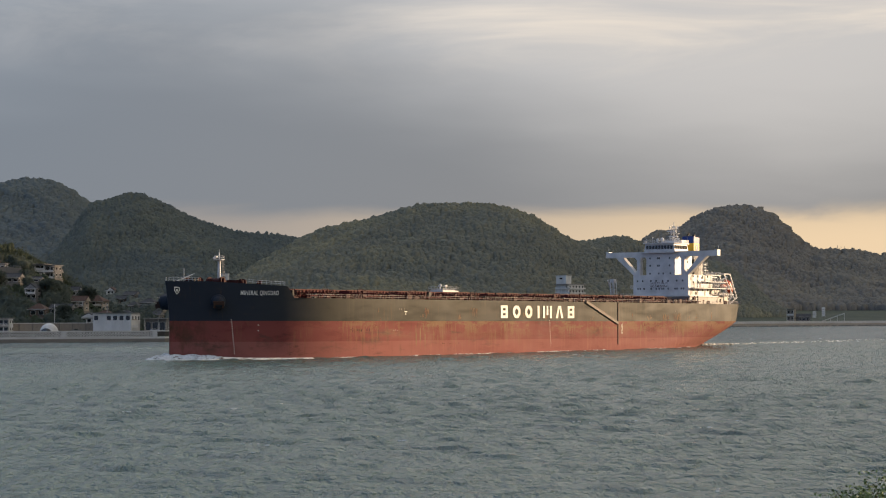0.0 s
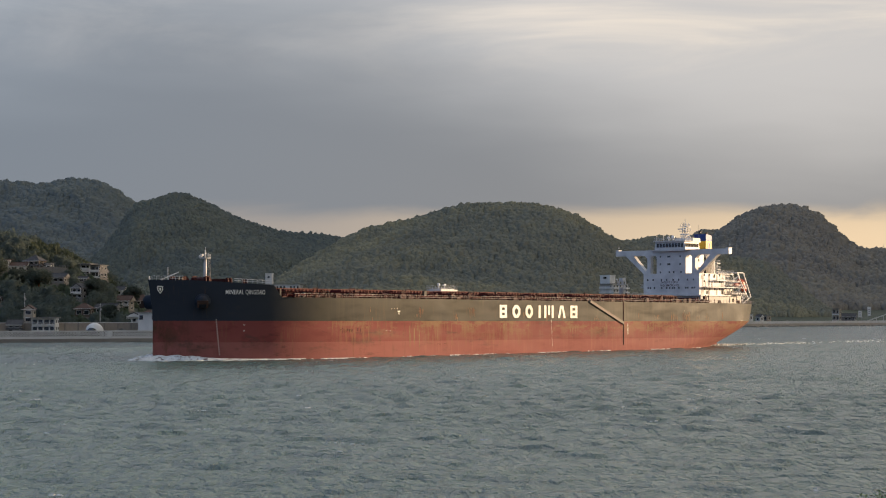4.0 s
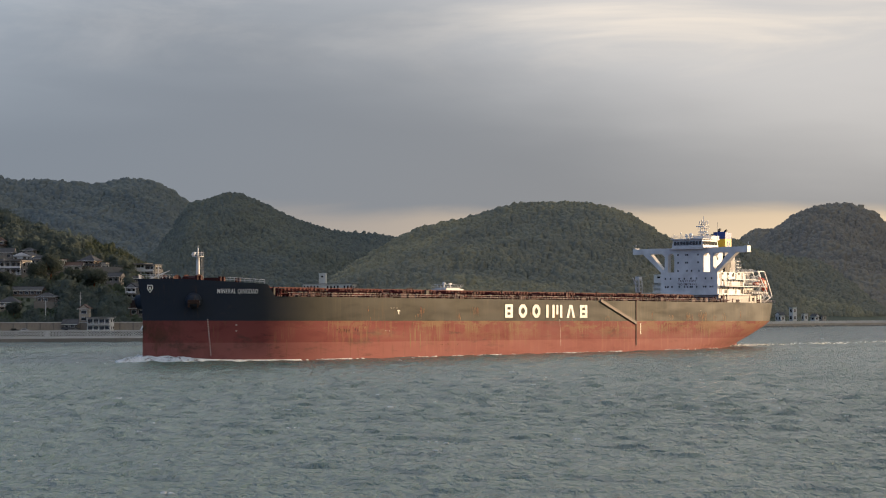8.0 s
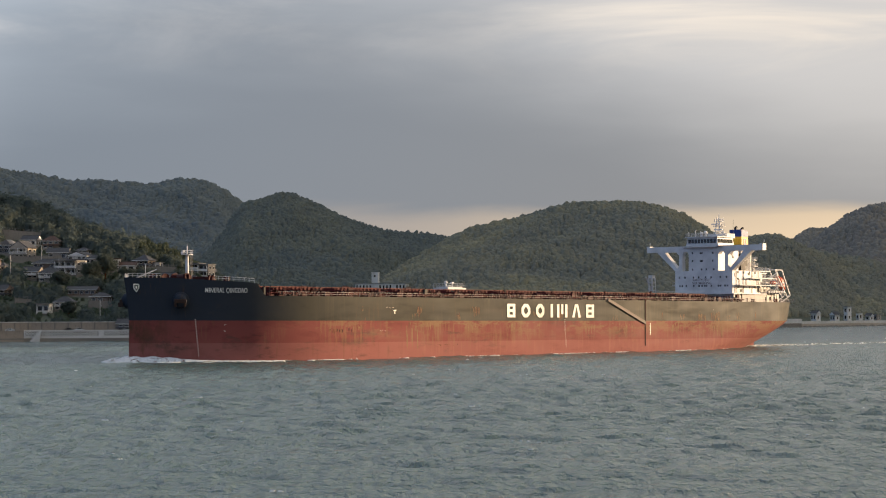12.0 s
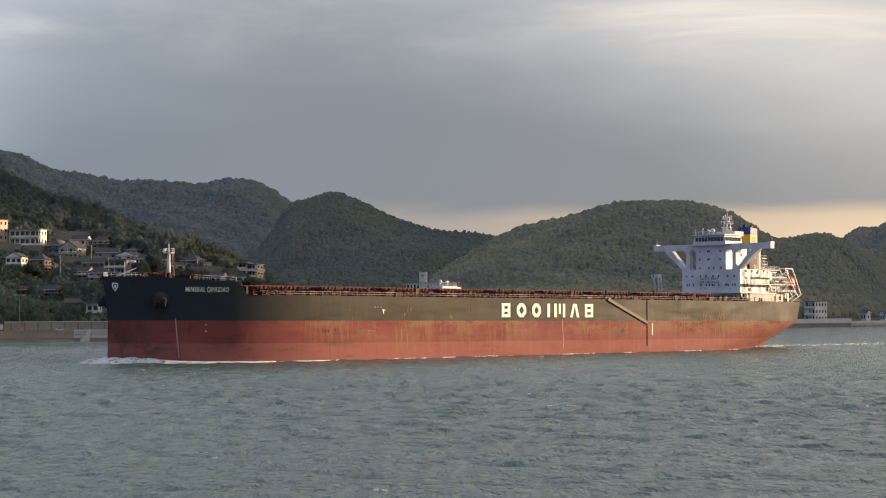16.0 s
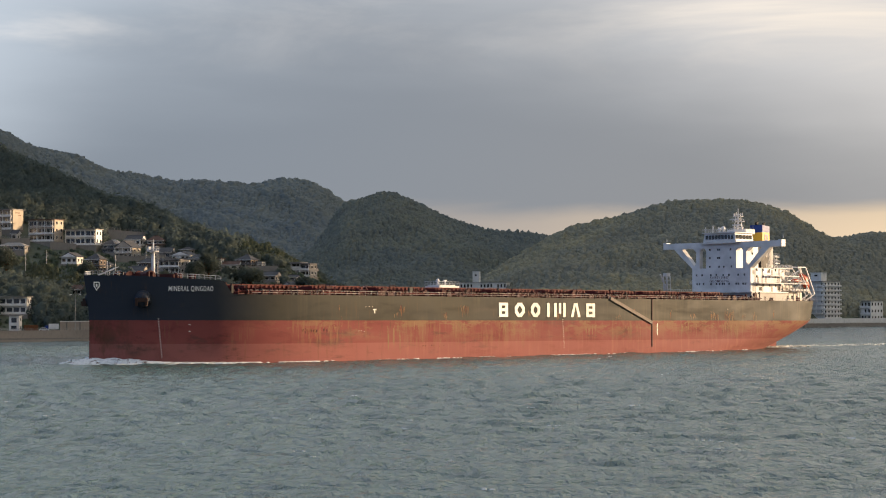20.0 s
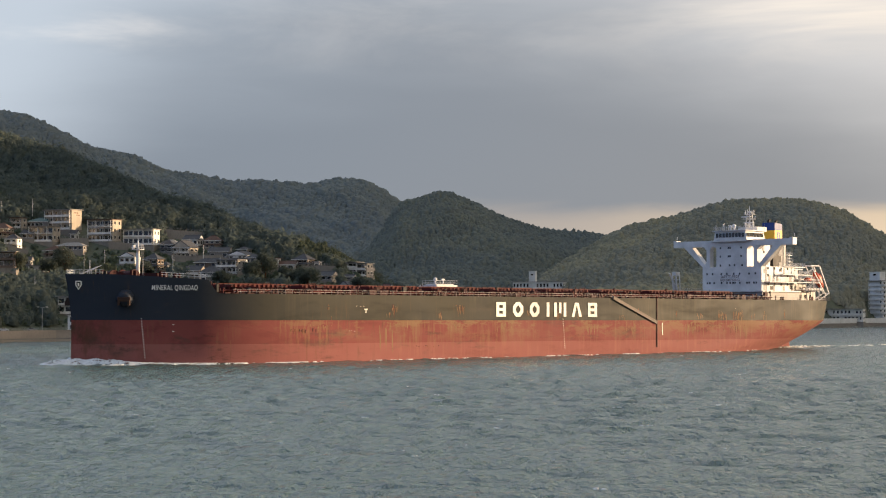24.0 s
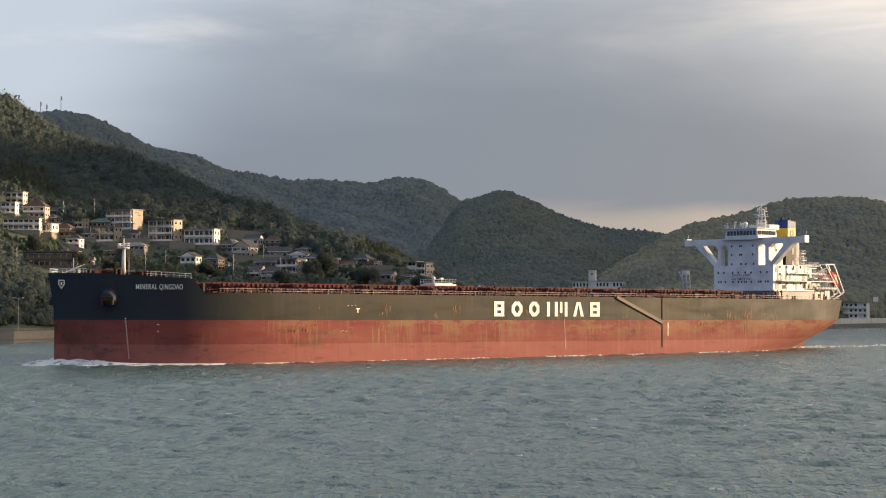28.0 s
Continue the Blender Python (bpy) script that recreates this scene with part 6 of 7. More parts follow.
house(-8.86, 884, 4.4, 11.4, 5.0, -12, WALL_BEIGE, ROOF_BROWN, "gablef", 3, "narrow tan house with a steep front gable")
house(-12.83, 954, 6.5, 6.2, 5.9, -27, WALL_BROWN, ROOF_GREY, "gable", 2, "brown weathered house on the bank")
house(-13.66, 955, 5.4, 5.1, 5.0, -27, WALL_BROWN, ROOF_BROWN, "gable", 1, "house with a rusty roof on the bank")
house(-15.49, 874, 12.4, 7.8, 9.0, -12, WALL_WHITE, ROOF_FLAT, "flat", 2, "white two-storey house with a wide balcony")
house(-15.48, 841, 4.3, 7.0, 6.0, -12, WALL_WHITE, ROOF_FLAT, "flat", 2, "narrow white roadside building")
house(15.05, 1698, 6.2, 11.1, 6.0, -15, WALL_BEIGE, ROOF_FLAT, "flat", 2, "tan two-storey lookout hut by the shore")
house(15.39, 1710, 12.5, 6.6, 8.0, -10, WALL_GREY, ROOF_GREY, "gable", 1, "low grey boat shed by the shore")
house(11.26, 1528, 5.7, 8.6, 5.1, -46, WALL_WHITE, ROOF_GREY, "gable", 1, "small shore house with a tiled roof")
house(11.81, 1557, 6.0, 7.8, 4.8, -46, WALL_WHITE, ROOF_GREY, "gablef", 1, "white gabled shore house")
house(12.18, 1589, 4.3, 11.8, 4.5, -46, WALL_WHITE, ROOF_FLAT, "flat", 2, "white two-storey shore house")
house(12.52, 1599, 3.0, 6.6, 4.5, -46, WALL_WHITE, ROOF_FLAT, "flat", 1, "small white hut by the shore")
house(12.81, 1617, 5.0, 6.2, 4.7, -46, WALL_WHITE, ROOF_GREY, "gable", 1, "pale house with a tiled roof by the shore")
house(13.03, 1629, 4.8, 5.3, 4.5, -46, WALL_BEIGE, ROOF_FLAT, "flat", 1, "small beige hut by the shore")
house(9.84, 1473, 9.0, 15.4, 15.0, -36, WALL_WHITE, ROOF_FLAT, "flat", 3, "white three-storey waterfront house")
house(8.51, 1437, 11.5, 27.7, 20.0, -36, WALL_WHITE, ROOF_FLAT, "apartment", 8, "tall white seafront hotel with balconies on every floor", tower=(-0.08, 0.8, 5.8))
house(7.38, 1382, 26.6, 9.0, 14.0, -8, WALL_WHITE, ROOF_FLAT, "flat", 2, "long low white seafront hall with a glass front")
house(5.87, 1322, 18.2, 11.4, 10.0, -10, WALL_WHITE, ROOF_FLAT, "apartment", 3, "three-storey seafront apartment block with balconies")
house(-1.62, 1474, 40.0, 11.4, 12.0, -16, WALL_WHITE, ROOF_FLAT, "hall", 2, "long low white building on the wooded slope", tower=(-0.11, 0.13, 7.8))
house(-12.66, 1064, 9.5, 6.0, 7.0, -20, WALL_GREY, ROOF_FLAT, "hip", 1, "low grey house under a pale metal roof")
house(-11.43, 1024, 17.0, 5.6, 8.0, -14, WALL_BROWN, ROOF_GREY, "hip", 1, "long dark timber house with a wide tiled roof")
house(-10.70, 1020, 9.0, 6.8, 7.0, -20, WALL_WHITE, ROOF_GREY, "gable", 2, "pale two-storey house behind a round tree")
house(-11.95, 1003, 8.0, 6.2, 7.0, -24, WALL_BEIGE, ROOF_GREY, "gable", 2, "beige house with a grey roof and a carport")
house(-12.69, 958, 5.0, 5.9, 5.0, -24, WALL_BEIGE, ROOF_BROWN, "gablef", 2, "small beige house with a pointed gable")
house(-11.60, 914, 5.8, 4.6, 6.0, -15, WALL_WHITE, ROOF_FLAT, "flat", 1, "white garage annex with a flat roof")
house(-15.53, 1050, 14.5, 4.6, 8.0, -20, WALL_GREY, ROOF_FLAT, "hip", 1, "low house with a broad pale roof")
house(-12.0, 1075, 8.2, 6.0, 7.0, -24, WALL_WHITE, ROOF_GREY, "gable", 1, "white house with a dark roof high on the slope")
house(-10.15, 1036, 8.0, 5.0, 7.0, -26, WALL_BEIGE, ROOF_GREY, "hip", 1, "beige bungalow among trees")
house(-16.05, 1040, 8.5, 5.8, 7.0, -26, WALL_BEIGE, ROOF_BROWN, "hip", 2, "beige house with a small railed balcony")
house(-17.55, 1058, 9.5, 7.4, 8.0, -22, WALL_BEIGE, ROOF_BROWN, "hip", 2, "tan house with layered eaves")
house(-18.95, 1085, 10.0, 7.0, 8.0, -18, WALL_WHITE, ROOF_FLAT, "flat", 2, "white house with a balcony high on the slope")
house(-16.75, 1062, 7.0, 5.2, 7.0, -26, WALL_GREY, ROOF_GREY, "gable", 1, "grey house with a steep dark roof")
house(-9.95, 940, 9.0, 4.8, 7.0, -14, WALL_BROWN, ROOF_GREY, "hip", 1, "old timber house with a dark roof")
house(-8.05, 985, 9.0, 5.0, 7.0, -20, WALL_GREY, ROOF_GREY, "gable", 1, "grey house half hidden among trees")
house(-6.60, 940, 9.5, 5.0, 7.0, -20, WALL_GREY, ROOF_GREY, "gable", 1, "grey house with a long tiled roof")
house(-5.75, 925, 8.0, 5.4, 7.0, -20, WALL_WHITE, ROOF_GREY, "gablef", 1, "pale gabled house beside a lane")
house(-5.35, 955, 9.0, 5.6, 7.0, -22, WALL_BROWN, ROOF_BROWN, "hip", 1, "brown house with a tiled roof beside a lane")
house(-4.75, 1010, 9.0, 6.5, 7.0, -22, WALL_GREY, ROOF_GREY, "hip", 2, "grey two-storey house above the harbour")
house(-4.35, 1090, 9.5, 6.0, 7.0, -26, WALL_BEIGE, ROOF_GREY, "gable", 1, "beige house in a close row of roofs")
house(-3.95, 1180, 10.0, 6.4, 7.0, -22, WALL_GREY, ROOF_GREY, "gable", 1, "grey house in a close row of roofs")
house(-5.0, 1130, 10.0, 7.0, 7.0, -28, WALL_WHITE, ROOF_GREY, "gablef", 2, "white gabled house in a close row of roofs")
house(-4.6, 1230, 11.0, 6.4, 8.0, -24, WALL_BROWN, ROOF_GREY, "hip", 1, "dark house in a close row of roofs")
terrace_wall(-12.95, -11.64, 1087, 4)
terrace_wall(-12.01, -11.13, 1046, 3)
terrace_wall(-12.65, -11.89, 1043, 3)
terrace_wall(-14.49, -13.74, 1055, 3)
terrace_wall(-17.46, -16.81, 1039, 2.5)
terrace_wall(-15.90, -15.07, 1059, 3)
terrace_wall(-18.61, -18.04, 1036, 3)
terrace_wall(-11.13, -10.37, 1037, 3)
terrace_wall(-10.12, -9.44, 1014, 2.5)
terrace_wall(-8.76, -7.75, 1011, 2.5)
terrace_wall(-6.77, -6.28, 937, 3)
terrace_wall(-5.46, -4.47, 1354, 2.5)
terrace_wall(-10.34, -9.52, 928, 3)
terrace_wall(-12.47, -11.98, 934, 3)
# pieces of the large waterfront building: side balcony shaped like a ship's bridge, roof rail
p = spot(-4.72, 868)
g = thing("terrace_pavilion", "white rounded terrace with railings beside a building", "terrace", Matrix.Translation(p) @ pose(0, 0, 0, 0, 0, -15))
part("terrace_floor", Shape().prism([(-4, -3), (2.5, -3), (5, 0), (2.5, 3), (-4, 3)], 2.0, 2.4), WALL_WHITE, g)
part("terrace_wall", Shape().prism([(-4, -3.1), (2.6, -3.1), (5.1, -0.1), (5.1, 0.2), (2.4, -2.8), (-4, -2.8)], 2.4, 3.4), WALL_WHITE, g)
part("base", Shape().box(-3.6, 2.4, -2.4, 2.4, -0.5, 2.0), WALL_GREY, g)
part("upper_floor", Shape().box(-4, 3, -1.5, 3, 2.4, 5.6).box(-4.5, 3.6, -3, 3.4, 5.6, 5.9), WALL_BEIGE, g, "shaded glazed room")
window_on(g, -2, -1.5, 3.3, 2.2, 1.6), window_on(g, 1.2, -1.5, 3.3, 2.2, 1.6)

# domed hut on the quay
p = spot(-6.98, 870)
g = thing("domed_hut", "white domed hut with a dark arched front", "hut", Matrix.Translation(p) @ pose(0, 0, 0, 0, 0, 0))
part("dome", Shape().ball((0, 0, 0), 4.1, rows=8, cols=20, squash=(1, 1, 1.02), lo=0.0), WALL_WHITE, g, smooth=True)
part("arched_window", Shape().ball((-0.5, -0.9, 0), 3.75, rows=6, cols=18, squash=(0.86, 1, 0.74), lo=0.0), GLASS, g, "dark arched glazing", True)

# sea walls


def along(a0, a1, step):
    n = max(1, round((a1 - a0) / step))
    return [a0 + (a1 - a0) * i / n for i in range(n + 1)]


def strip(sh, a0, a1, off0, off1, z0, z1, mat=0, step=0.1):
    """A wall along the shore, between two offsets from the water's edge."""
    arr = along(a0, a1, step)
    o = len(sh.v)
    for a in arr:
        s = float(shore_range(a))
        for off, z in ((off0, z0), (off0, z1), (off1, z1), (off1, z0)):
            sh.v.append(((s + off) * math.sin(radians(a)), (s + off) * math.cos(radians(a)), z))
    for i in range(len(arr) - 1):
        for k in range(4):
            q = (o + i * 4 + k, o + i * 4 + (k + 1) % 4, o + i * 4 + 4 + (k + 1) % 4, o + i * 4 + 4 + k)
            sh.f.append(q[::-1])
            sh.m.append(mat)
    sh.f += [(o, o + 1, o + 2, o + 3), tuple(o + 4 * (len(arr) - 1) + k for k in (3, 2, 1, 0))]
    sh.m += [mat, mat]
    return sh


quay = tagged(new("sea_wall"), "concrete sea wall with a pierced lattice parapet along the road", "sea wall", kind="structure")
part("tide_band", strip(Shape(), -12.3, 3.0, -1.2, 0.2, -3, 1.5), CONCRETE_DARK, quay, "dark tide-stained footing")
# shade behind the lattice holes is painted in as near-black concrete
RECESS_SHADE = masonry("recess_shade_concrete", (0.06, 0.055, 0.05), (0.08, 0.072, 0.064), 1.0)
part("backing_wall", strip(Shape(), -12.2, 3.0, -0.1, 0.3, 1.4, 4.6), RECESS_SHADE, quay, "wall behind the lattice, coloured dark for the recess shade")
part("coping", strip(Shape(), -12.2, 3.0, -0.7, 0.5, 4.6, 5.0), CONCRETE, quay)
part("sill", strip(Shape(), -12.2, 3.0, -0.7, 0.3, 1.5, 2.35), CONCRETE, quay)
panel = None
arr = along(-12.2, 0.0, 0.69)
for i, a in enumerate(arr[:-1]):
    mid = (a + arr[i + 1]) / 2
    ends = [Vector((float(shore_range(q)) * math.sin(radians(q)), float(shore_range(q)) * math.cos(radians(q)), 2.3)) for q in (a, arr[i + 1])]
    run = ends[1] - ends[0]
    m = Matrix.Translation((ends[0] + ends[1]) / 2) @ Matrix.Rotation(math.atan2(run.y, run.x), 4, "Z") @ Matrix.Translation((0, -0.45, 0)) @ Matrix.Scale(run.length / (radians(0.69) * 855), 4, (1, 0, 0))
    if panel is None:
        sh = Shape()
        n = 8
        L = radians(0.69) * 855
        for k in range(n):
            x = -L / 2 + L * k / n
            c = L / n
            for r in range(2):
                z = r * 1.15
                sh.prism([(x, z), (x + 0.30, z), (x + c, z + 1.0), (x + c, z + 1.15), (x + c - 0.30, z + 1.15), (x, z + 0.15)], -0.2, 0.15, 1)
                sh.prism([(x + c, z), (x + c - 0.30, z), (x, z + 1.0), (x, z + 1.15), (x + 0.30, z + 1.15), (x + c, z + 0.15)], -0.17, 0.12, 1)
        sh.box(-L / 2, -L / 2 + 0.35, -0.25, 0.2, 0, 2.3)
        panel = part("lattice_panel", sh, CONCRETE, quay)
        panel.matrix_basis = m
    else:
        q = new("lattice_panel", panel.data)
        q.parent, q.matrix_basis = quay, m
for a in (-9.95, -6.55, -3.9):
    s = float(shore_range(a)) - 0.75
    part("buttress", Shape().box(-1.1, 1.1, -0.25, 0.4, 0, 3.4), CONCRETE, quay).matrix_basis = Matrix.Translation((s * math.sin(radians(a)), s * math.cos(radians(a)), 1.5)) @ pose(0, 0, 0, 0, 0, -a)

bank = tagged(new("sea_wall_tan"), "brown concrete sea wall with a sloping foot below the road", "sea wall", kind="structure")
part("foot", strip(Shape(), -28, -12.2, -3.5, 0.2, -3, 0.9), TAN_WALL, bank)
part("berm", strip(Shape(), -28, -12.2, -2.0, 0.3, 0.9, 1.5), CONCRETE_DARK, bank)
part("wall", strip(Shape(), -28, -12.2, -0.4, 0.4, 1.5, 4.5), TAN_WALL, bank)
part("coping", strip(Shape(), -28, -12.2, -0.55, 0.5, 4.5, 4.75), TAN_WALL, bank)
part("guard_rail", fence([(float(shore_range(a)) * math.sin(radians(a)), float(shore_range(a)) * math.cos(radians(a)), 4.75) for a in along(-21, -12.3, 0.5)], 0.9, 2.5, 2, 0.05), STEEL, bank)
road = tagged(new("road"), "asphalt coast road behind the sea wall", "road", kind="structure")
part("carriageway", strip(Shape(), -28, 3, 2.5, 11.5, 3.9, 4.34), ASPHALT, road)
part("kerb", strip(Shape(), -28, 3, 11.5, 11.9, 3.9, 4.5), CONCRETE, road)
for k in range(60):
    a = -20 + k * 0.3
    s = float(shore_range(a)) + 7
    shared_box("lane_mark", 2.2, 0.15, 0.02, MARK, road, (s * math.sin(radians(a)), s * math.cos(radians(a)), 4.345))
retain = tagged(new("retaining_wall"), "stained retaining wall behind the road", "wall", kind="structure")
part("wall", strip(Shape(), -14.2, -5.6, 24, 24.6, 3, 8.2), TAN_WALL, retain)
part("coping", strip(Shape(), -14.2, -5.6, 23.8, 24.8, 8.2, 8.5), CONCRETE, retain)
for k in range(22):
    a = -14.0 + k * 0.385
    s = float(shore_range(a)) + 23.9
    shared_box("rib", 0.5, 0.3, 5.0, CONCRETE_DARK, retain, (s * math.sin(radians(a)), s * math.cos(radians(a)), 3.2))

TAN_FAR = masonry("tan_embankment", (0.44, 0.38, 0.31), (0.36, 0.31, 0.25), 1.0)
far = tagged(new("sea_wall_far"), "low concrete embankment along the far shore", "sea wall", kind="structure")
part("face", strip(Shape(), 3.0, 24, -1.5, 0.3, -3, 2.6), TAN_FAR, far)
part("top", strip(Shape(), 3.0, 24, -0.6, 0.6, 2.6, 4.6), CONCRETE, far)
prom = tagged(new("promenade"), "white railed promenade with bays on the far shore", "promenade", kind="structure")
part("slab", strip(Shape(), 4.5, 10.85, -4.5, 0.0, 3.0, 3.5), CONCRETE, prom)
part("top_beam", strip(Shape(), 4.5, 10.85, -4.6, -4.2, 6.0, 6.5), WALL_WHITE, prom)
part("low_wall", strip(Shape(), 4.5, 10.85, -4.4, -4.2, 3.5, 6.0), WALL_WHITE, prom)
part("rock_foot", strip(Shape(), 4.5, 10.85, -4.3, -3.2, -2, 3.0), CONCRETE_DARK, prom)
for k in range(8):
    a = 4.55 + k * 0.9
    s = float(shore_range(a)) - 4.4
    shared_box("post", 0.7, 0.5, 3.0, FRAME, prom, (s * math.sin(radians(a)), s * math.cos(radians(a)), 3.3))
# rocks along the far shore
rk = Shape()
rnd = random.Random(8)
for k in range(420):
    a = rnd.uniform(3, 20)
    s = float(shore_range(a)) - (1.5 if a > 10.9 else 4.2) - rnd.uniform(0, 5)
    rk.ball((s * math.sin(radians(a)), s * math.cos(radians(a)), 0.1), rnd.uniform(0.6, 1.7), rows=3, cols=5, squash=(1.4, 1, 0.7), lo=-0.3)
solid("shore_rocks", rk, CONCRETE_DARK, "dark rocks along the waterline", "rocks", "stuff")

# slipway stair on the wall, lamps, poles, cars
p = spot(-11.86, float(shore_range(-11.86)) - 1.6)
g = thing("slipway_stair", "white concrete stair running down the sea wall", "stair", Matrix.Translation((p.x, p.y, 0)) @ pose(0, 0, 0, 0, 0, 11.9))
for k in range(8):
    part("step", Shape().box(-2.2 + 0.5 * k, -1.7 + 0.5 * k, -1.0, 1.0, -1, 0.8 + 0.5 * k), WALL_WHITE, g)
part("side_wall", Shape().prism([(-2.6, 0), (2.4, 5.3), (2.4, 4.0), (-1.2, 0)], -1.3, -1.0, 1), WALL_WHITE, g)


def street_lamp(a, off, h, label="tall grey street lamp beside the coast road"):
    p = spot(a, float(shore_range(a)) + off)
    g = thing("street_lamp", label, "street lamp", Matrix.Translation((p.x, p.y, 4.2)) @ pose(0, 0, 0, 0, 0, -a), "street lamps along the road")
    part("pole", Shape().rod((0, 0, 0), (0, 0, h), 0.16, 6, 0, 0.1), STEEL, g)
    part("arm", Shape().rod((0, 0, h), (-1.6, 0, h + 0.25), 0.08, 5).rod((0, 0, h), (1.6, 0, h + 0.25), 0.08, 5), STEEL, g)
    for s in (-1, 1):
        part("lamp_head", Shape().box(s * 1.9 - 0.5, s * 1.9 + 0.5, -0.2, 0.2, h + 0.15, h + 0.4), FRAME, g)


street_lamp(-18.88, 1.5, 13.4), street_lamp(-13.76, 1.5, 15.5), street_lamp(-22.5, 1.5, 14.0), street_lamp(-16.4, 1.5, 10.0)


def utility_pole(a, d, h):
    p = spot(a, d)
    g = thing("utility_pole", "grey concrete utility pole with cross arms", "pole", Matrix.Translation(p) @ pose(0, 0, 0, 0, 0, -a), "utility poles in the town")
    part("pole", Shape().rod((0, 0, -1), (0, 0, h), 0.17, 6, 0, 0.11), CONCRETE, g)
    for k in (0.5, 1.5):
        part("cross_arm", Shape().box(-0.9, 0.9, -0.06, 0.06, h - k - 0.08, h - k), STEEL, g)
    part("transformer", Shape().rod((0.4, 0, h - 3.2), (0.4, 0, h - 2.4), 0.28, 8), STEEL, g)


for a, d, h in ((-18.93, 960, 12), (-12.6, 985, 15.5), (-6.82, 880, 13), (-17.6, 1085, 12), (-16.7, 1095, 12), (-14.6, 1018, 11), (-9.0, 900, 13), (-11.2, 1005, 10), (-5.3, 930, 11), (-10.0, 890, 12), (-16.62, 900, 11), (-15.2, 1010, 11), (-11.7, 1040, 10)):
    utility_pole(a, d, h)


def car(a, off, paint, turn=90, van=False):
    p = spot(a, float(shore_range(a)) + off)
    name = "truck" if van else "car"
    g = thing(name, ("white box truck parked beside the road" if van else "small car on the coast road, pale paint"), name, Matrix.Translation((p.x, p.y, 4.35)) @ pose(0, 0, 0, 0, 0, -a), "vehicles on the coast road")
    if van:
        part("body", Shape().box(-1.1, 3.2, -1.0, 1.0, 0.7, 3.1), WALL_WHITE, g)
        part("cab", Shape().prism([(-2.9, 0.6), (-1.2, 0.6), (-1.2, 2.4), (-2.4, 2.4), (-2.9, 1.5)], -0.95, 0.95, 1), paint, g)
        part("windscreen", Shape().prism([(-2.93, 1.5), (-2.43, 2.3), (-2.38, 2.3), (-2.85, 1.5)], -0.85, 0.85, 1), GLASS, g)
    else:
        part("body", Shape().prism([(-2, 0.35), (2, 0.35), (2, 0.95), (1.2, 1.0), (0.7, 1.5), (-1.0, 1.5), (-1.5, 1.0), (-2, 0.9)], -0.8, 0.8, 1), paint, g)
        part("side_window", Shape().prism([(-1.2, 1.0), (0.95, 1.0), (0.6, 1.42), (-0.9, 1.42)], -0.82, 0.82, 1), GLASS, g)
    for x in (-1.9, 2.2) if van else (-1.25, 1.25):
        for y in (-0.75, 0.75):
            part("wheel", Shape().rod((x, y - 0.1, 0.32), (x, y + 0.1, 0.32), 0.34, 10), BLACK, g)


car(-12.6, 4.5, WHITE), car(-14.66, 4.5, WHITE), car(-17.5, 4.5, WHITE), car(-16.7, 4.5, STEEL), car(-10.6, 5, WHITE), car(-9.2, 8, STEEL), car(-14.45, 9, BLUE, 90, True), car(-6.2, 8, STEEL), car(-10.9, 8.5, BLACK), car(-3.9, 8, WHITE)
p = spot(-15.03, float(shore_range(-15.03)) + 16)
g = thing("storage_container", "rusty red steel container beside a white building", "container", Matrix.Translation(p) @ pose(0, 0, 0, 0, 0, 14))
part("box", Shape().box(-3, 3, -1.2, 1.2, 0, 2.7), RUST, g)
for k in range(11):
    shared_box("corrugation", 0.25, 0.1, 2.5, RUST, g, (-2.7 + 0.54 * k, -1.25, 0.1))

# far shore: lean-to roof, notice boards, sign tower, masts on the ridge
p = spot(16.25, float(shore_range(16.25)) + 14)
g = thing("boat_ramp_roof", "long slanting pale ramp on posts by the shore", "ramp", Matrix.Translation(p) @ pose(0, 0, 0, 0, 0, -16))
part("ramp", Shape().prism([(-10.5, 0.2), (10.5, 7.4), (10.5, 6.8), (-9.0, -0.2)], -1.5, 1.5, 1), FRAME, g)
for x, h in ((-2, 3.0), (4, 5.0), (10, 6.9)):
    part("post", Shape().box(x - 0.25, x + 0.25, -1.2, 1.2, -1, h), CONCRETE, g)
for a, w, h in ((15.72, 3.2, 9.0), (15.98, 3.0, 12.5)):
    p = spot(a, float(shore_range(a)) + 16)
    g = thing("notice_board", "pale notice board on two posts by the shore", "sign", Matrix.Translation(p) @ pose(0, 0, 0, 0, 0, -a))
    part("board", Shape().box(-w / 2, w / 2, -0.1, 0.1, h * 0.35, h), FRAME, g)
    for s in (-1, 1):
        part("post", Shape().rod((s * w * 0.4, 0.2, -1), (s * w * 0.4, 0.2, h), 0.15, 5), STEEL, g)
    for k in range(3):
        part("text_bar", Shape().box(-w * 0.3, w * 0.3, -0.14, -0.1, h * (0.5 + 0.15 * k), h * (0.54 + 0.15 * k)), STEEL, g)
p = spot(6.47, float(shore_range(6.47)) + 14)
g = thing("sign_tower", "tall white sign panel on a slim pole", "sign", Matrix.Translation(p) @ pose(0, 0, 0, 0, 0, -6))
part("pole", Shape().rod((0, 0, -1), (0, 0, 13.4), 0.3, 8), STEEL, g)
part("panel", Shape().box(-1.7, 1.7, -0.35, 0.35, 13.4, 16.6), WALL_WHITE, g)
p = spot(7.02, float(shore_range(7.02)) + 8)
g = thing("outdoor_stair", "white open stair beside the seafront hall", "stair", Matrix.Translation(p) @ pose(0, 0, 0, 0, 0, -7))
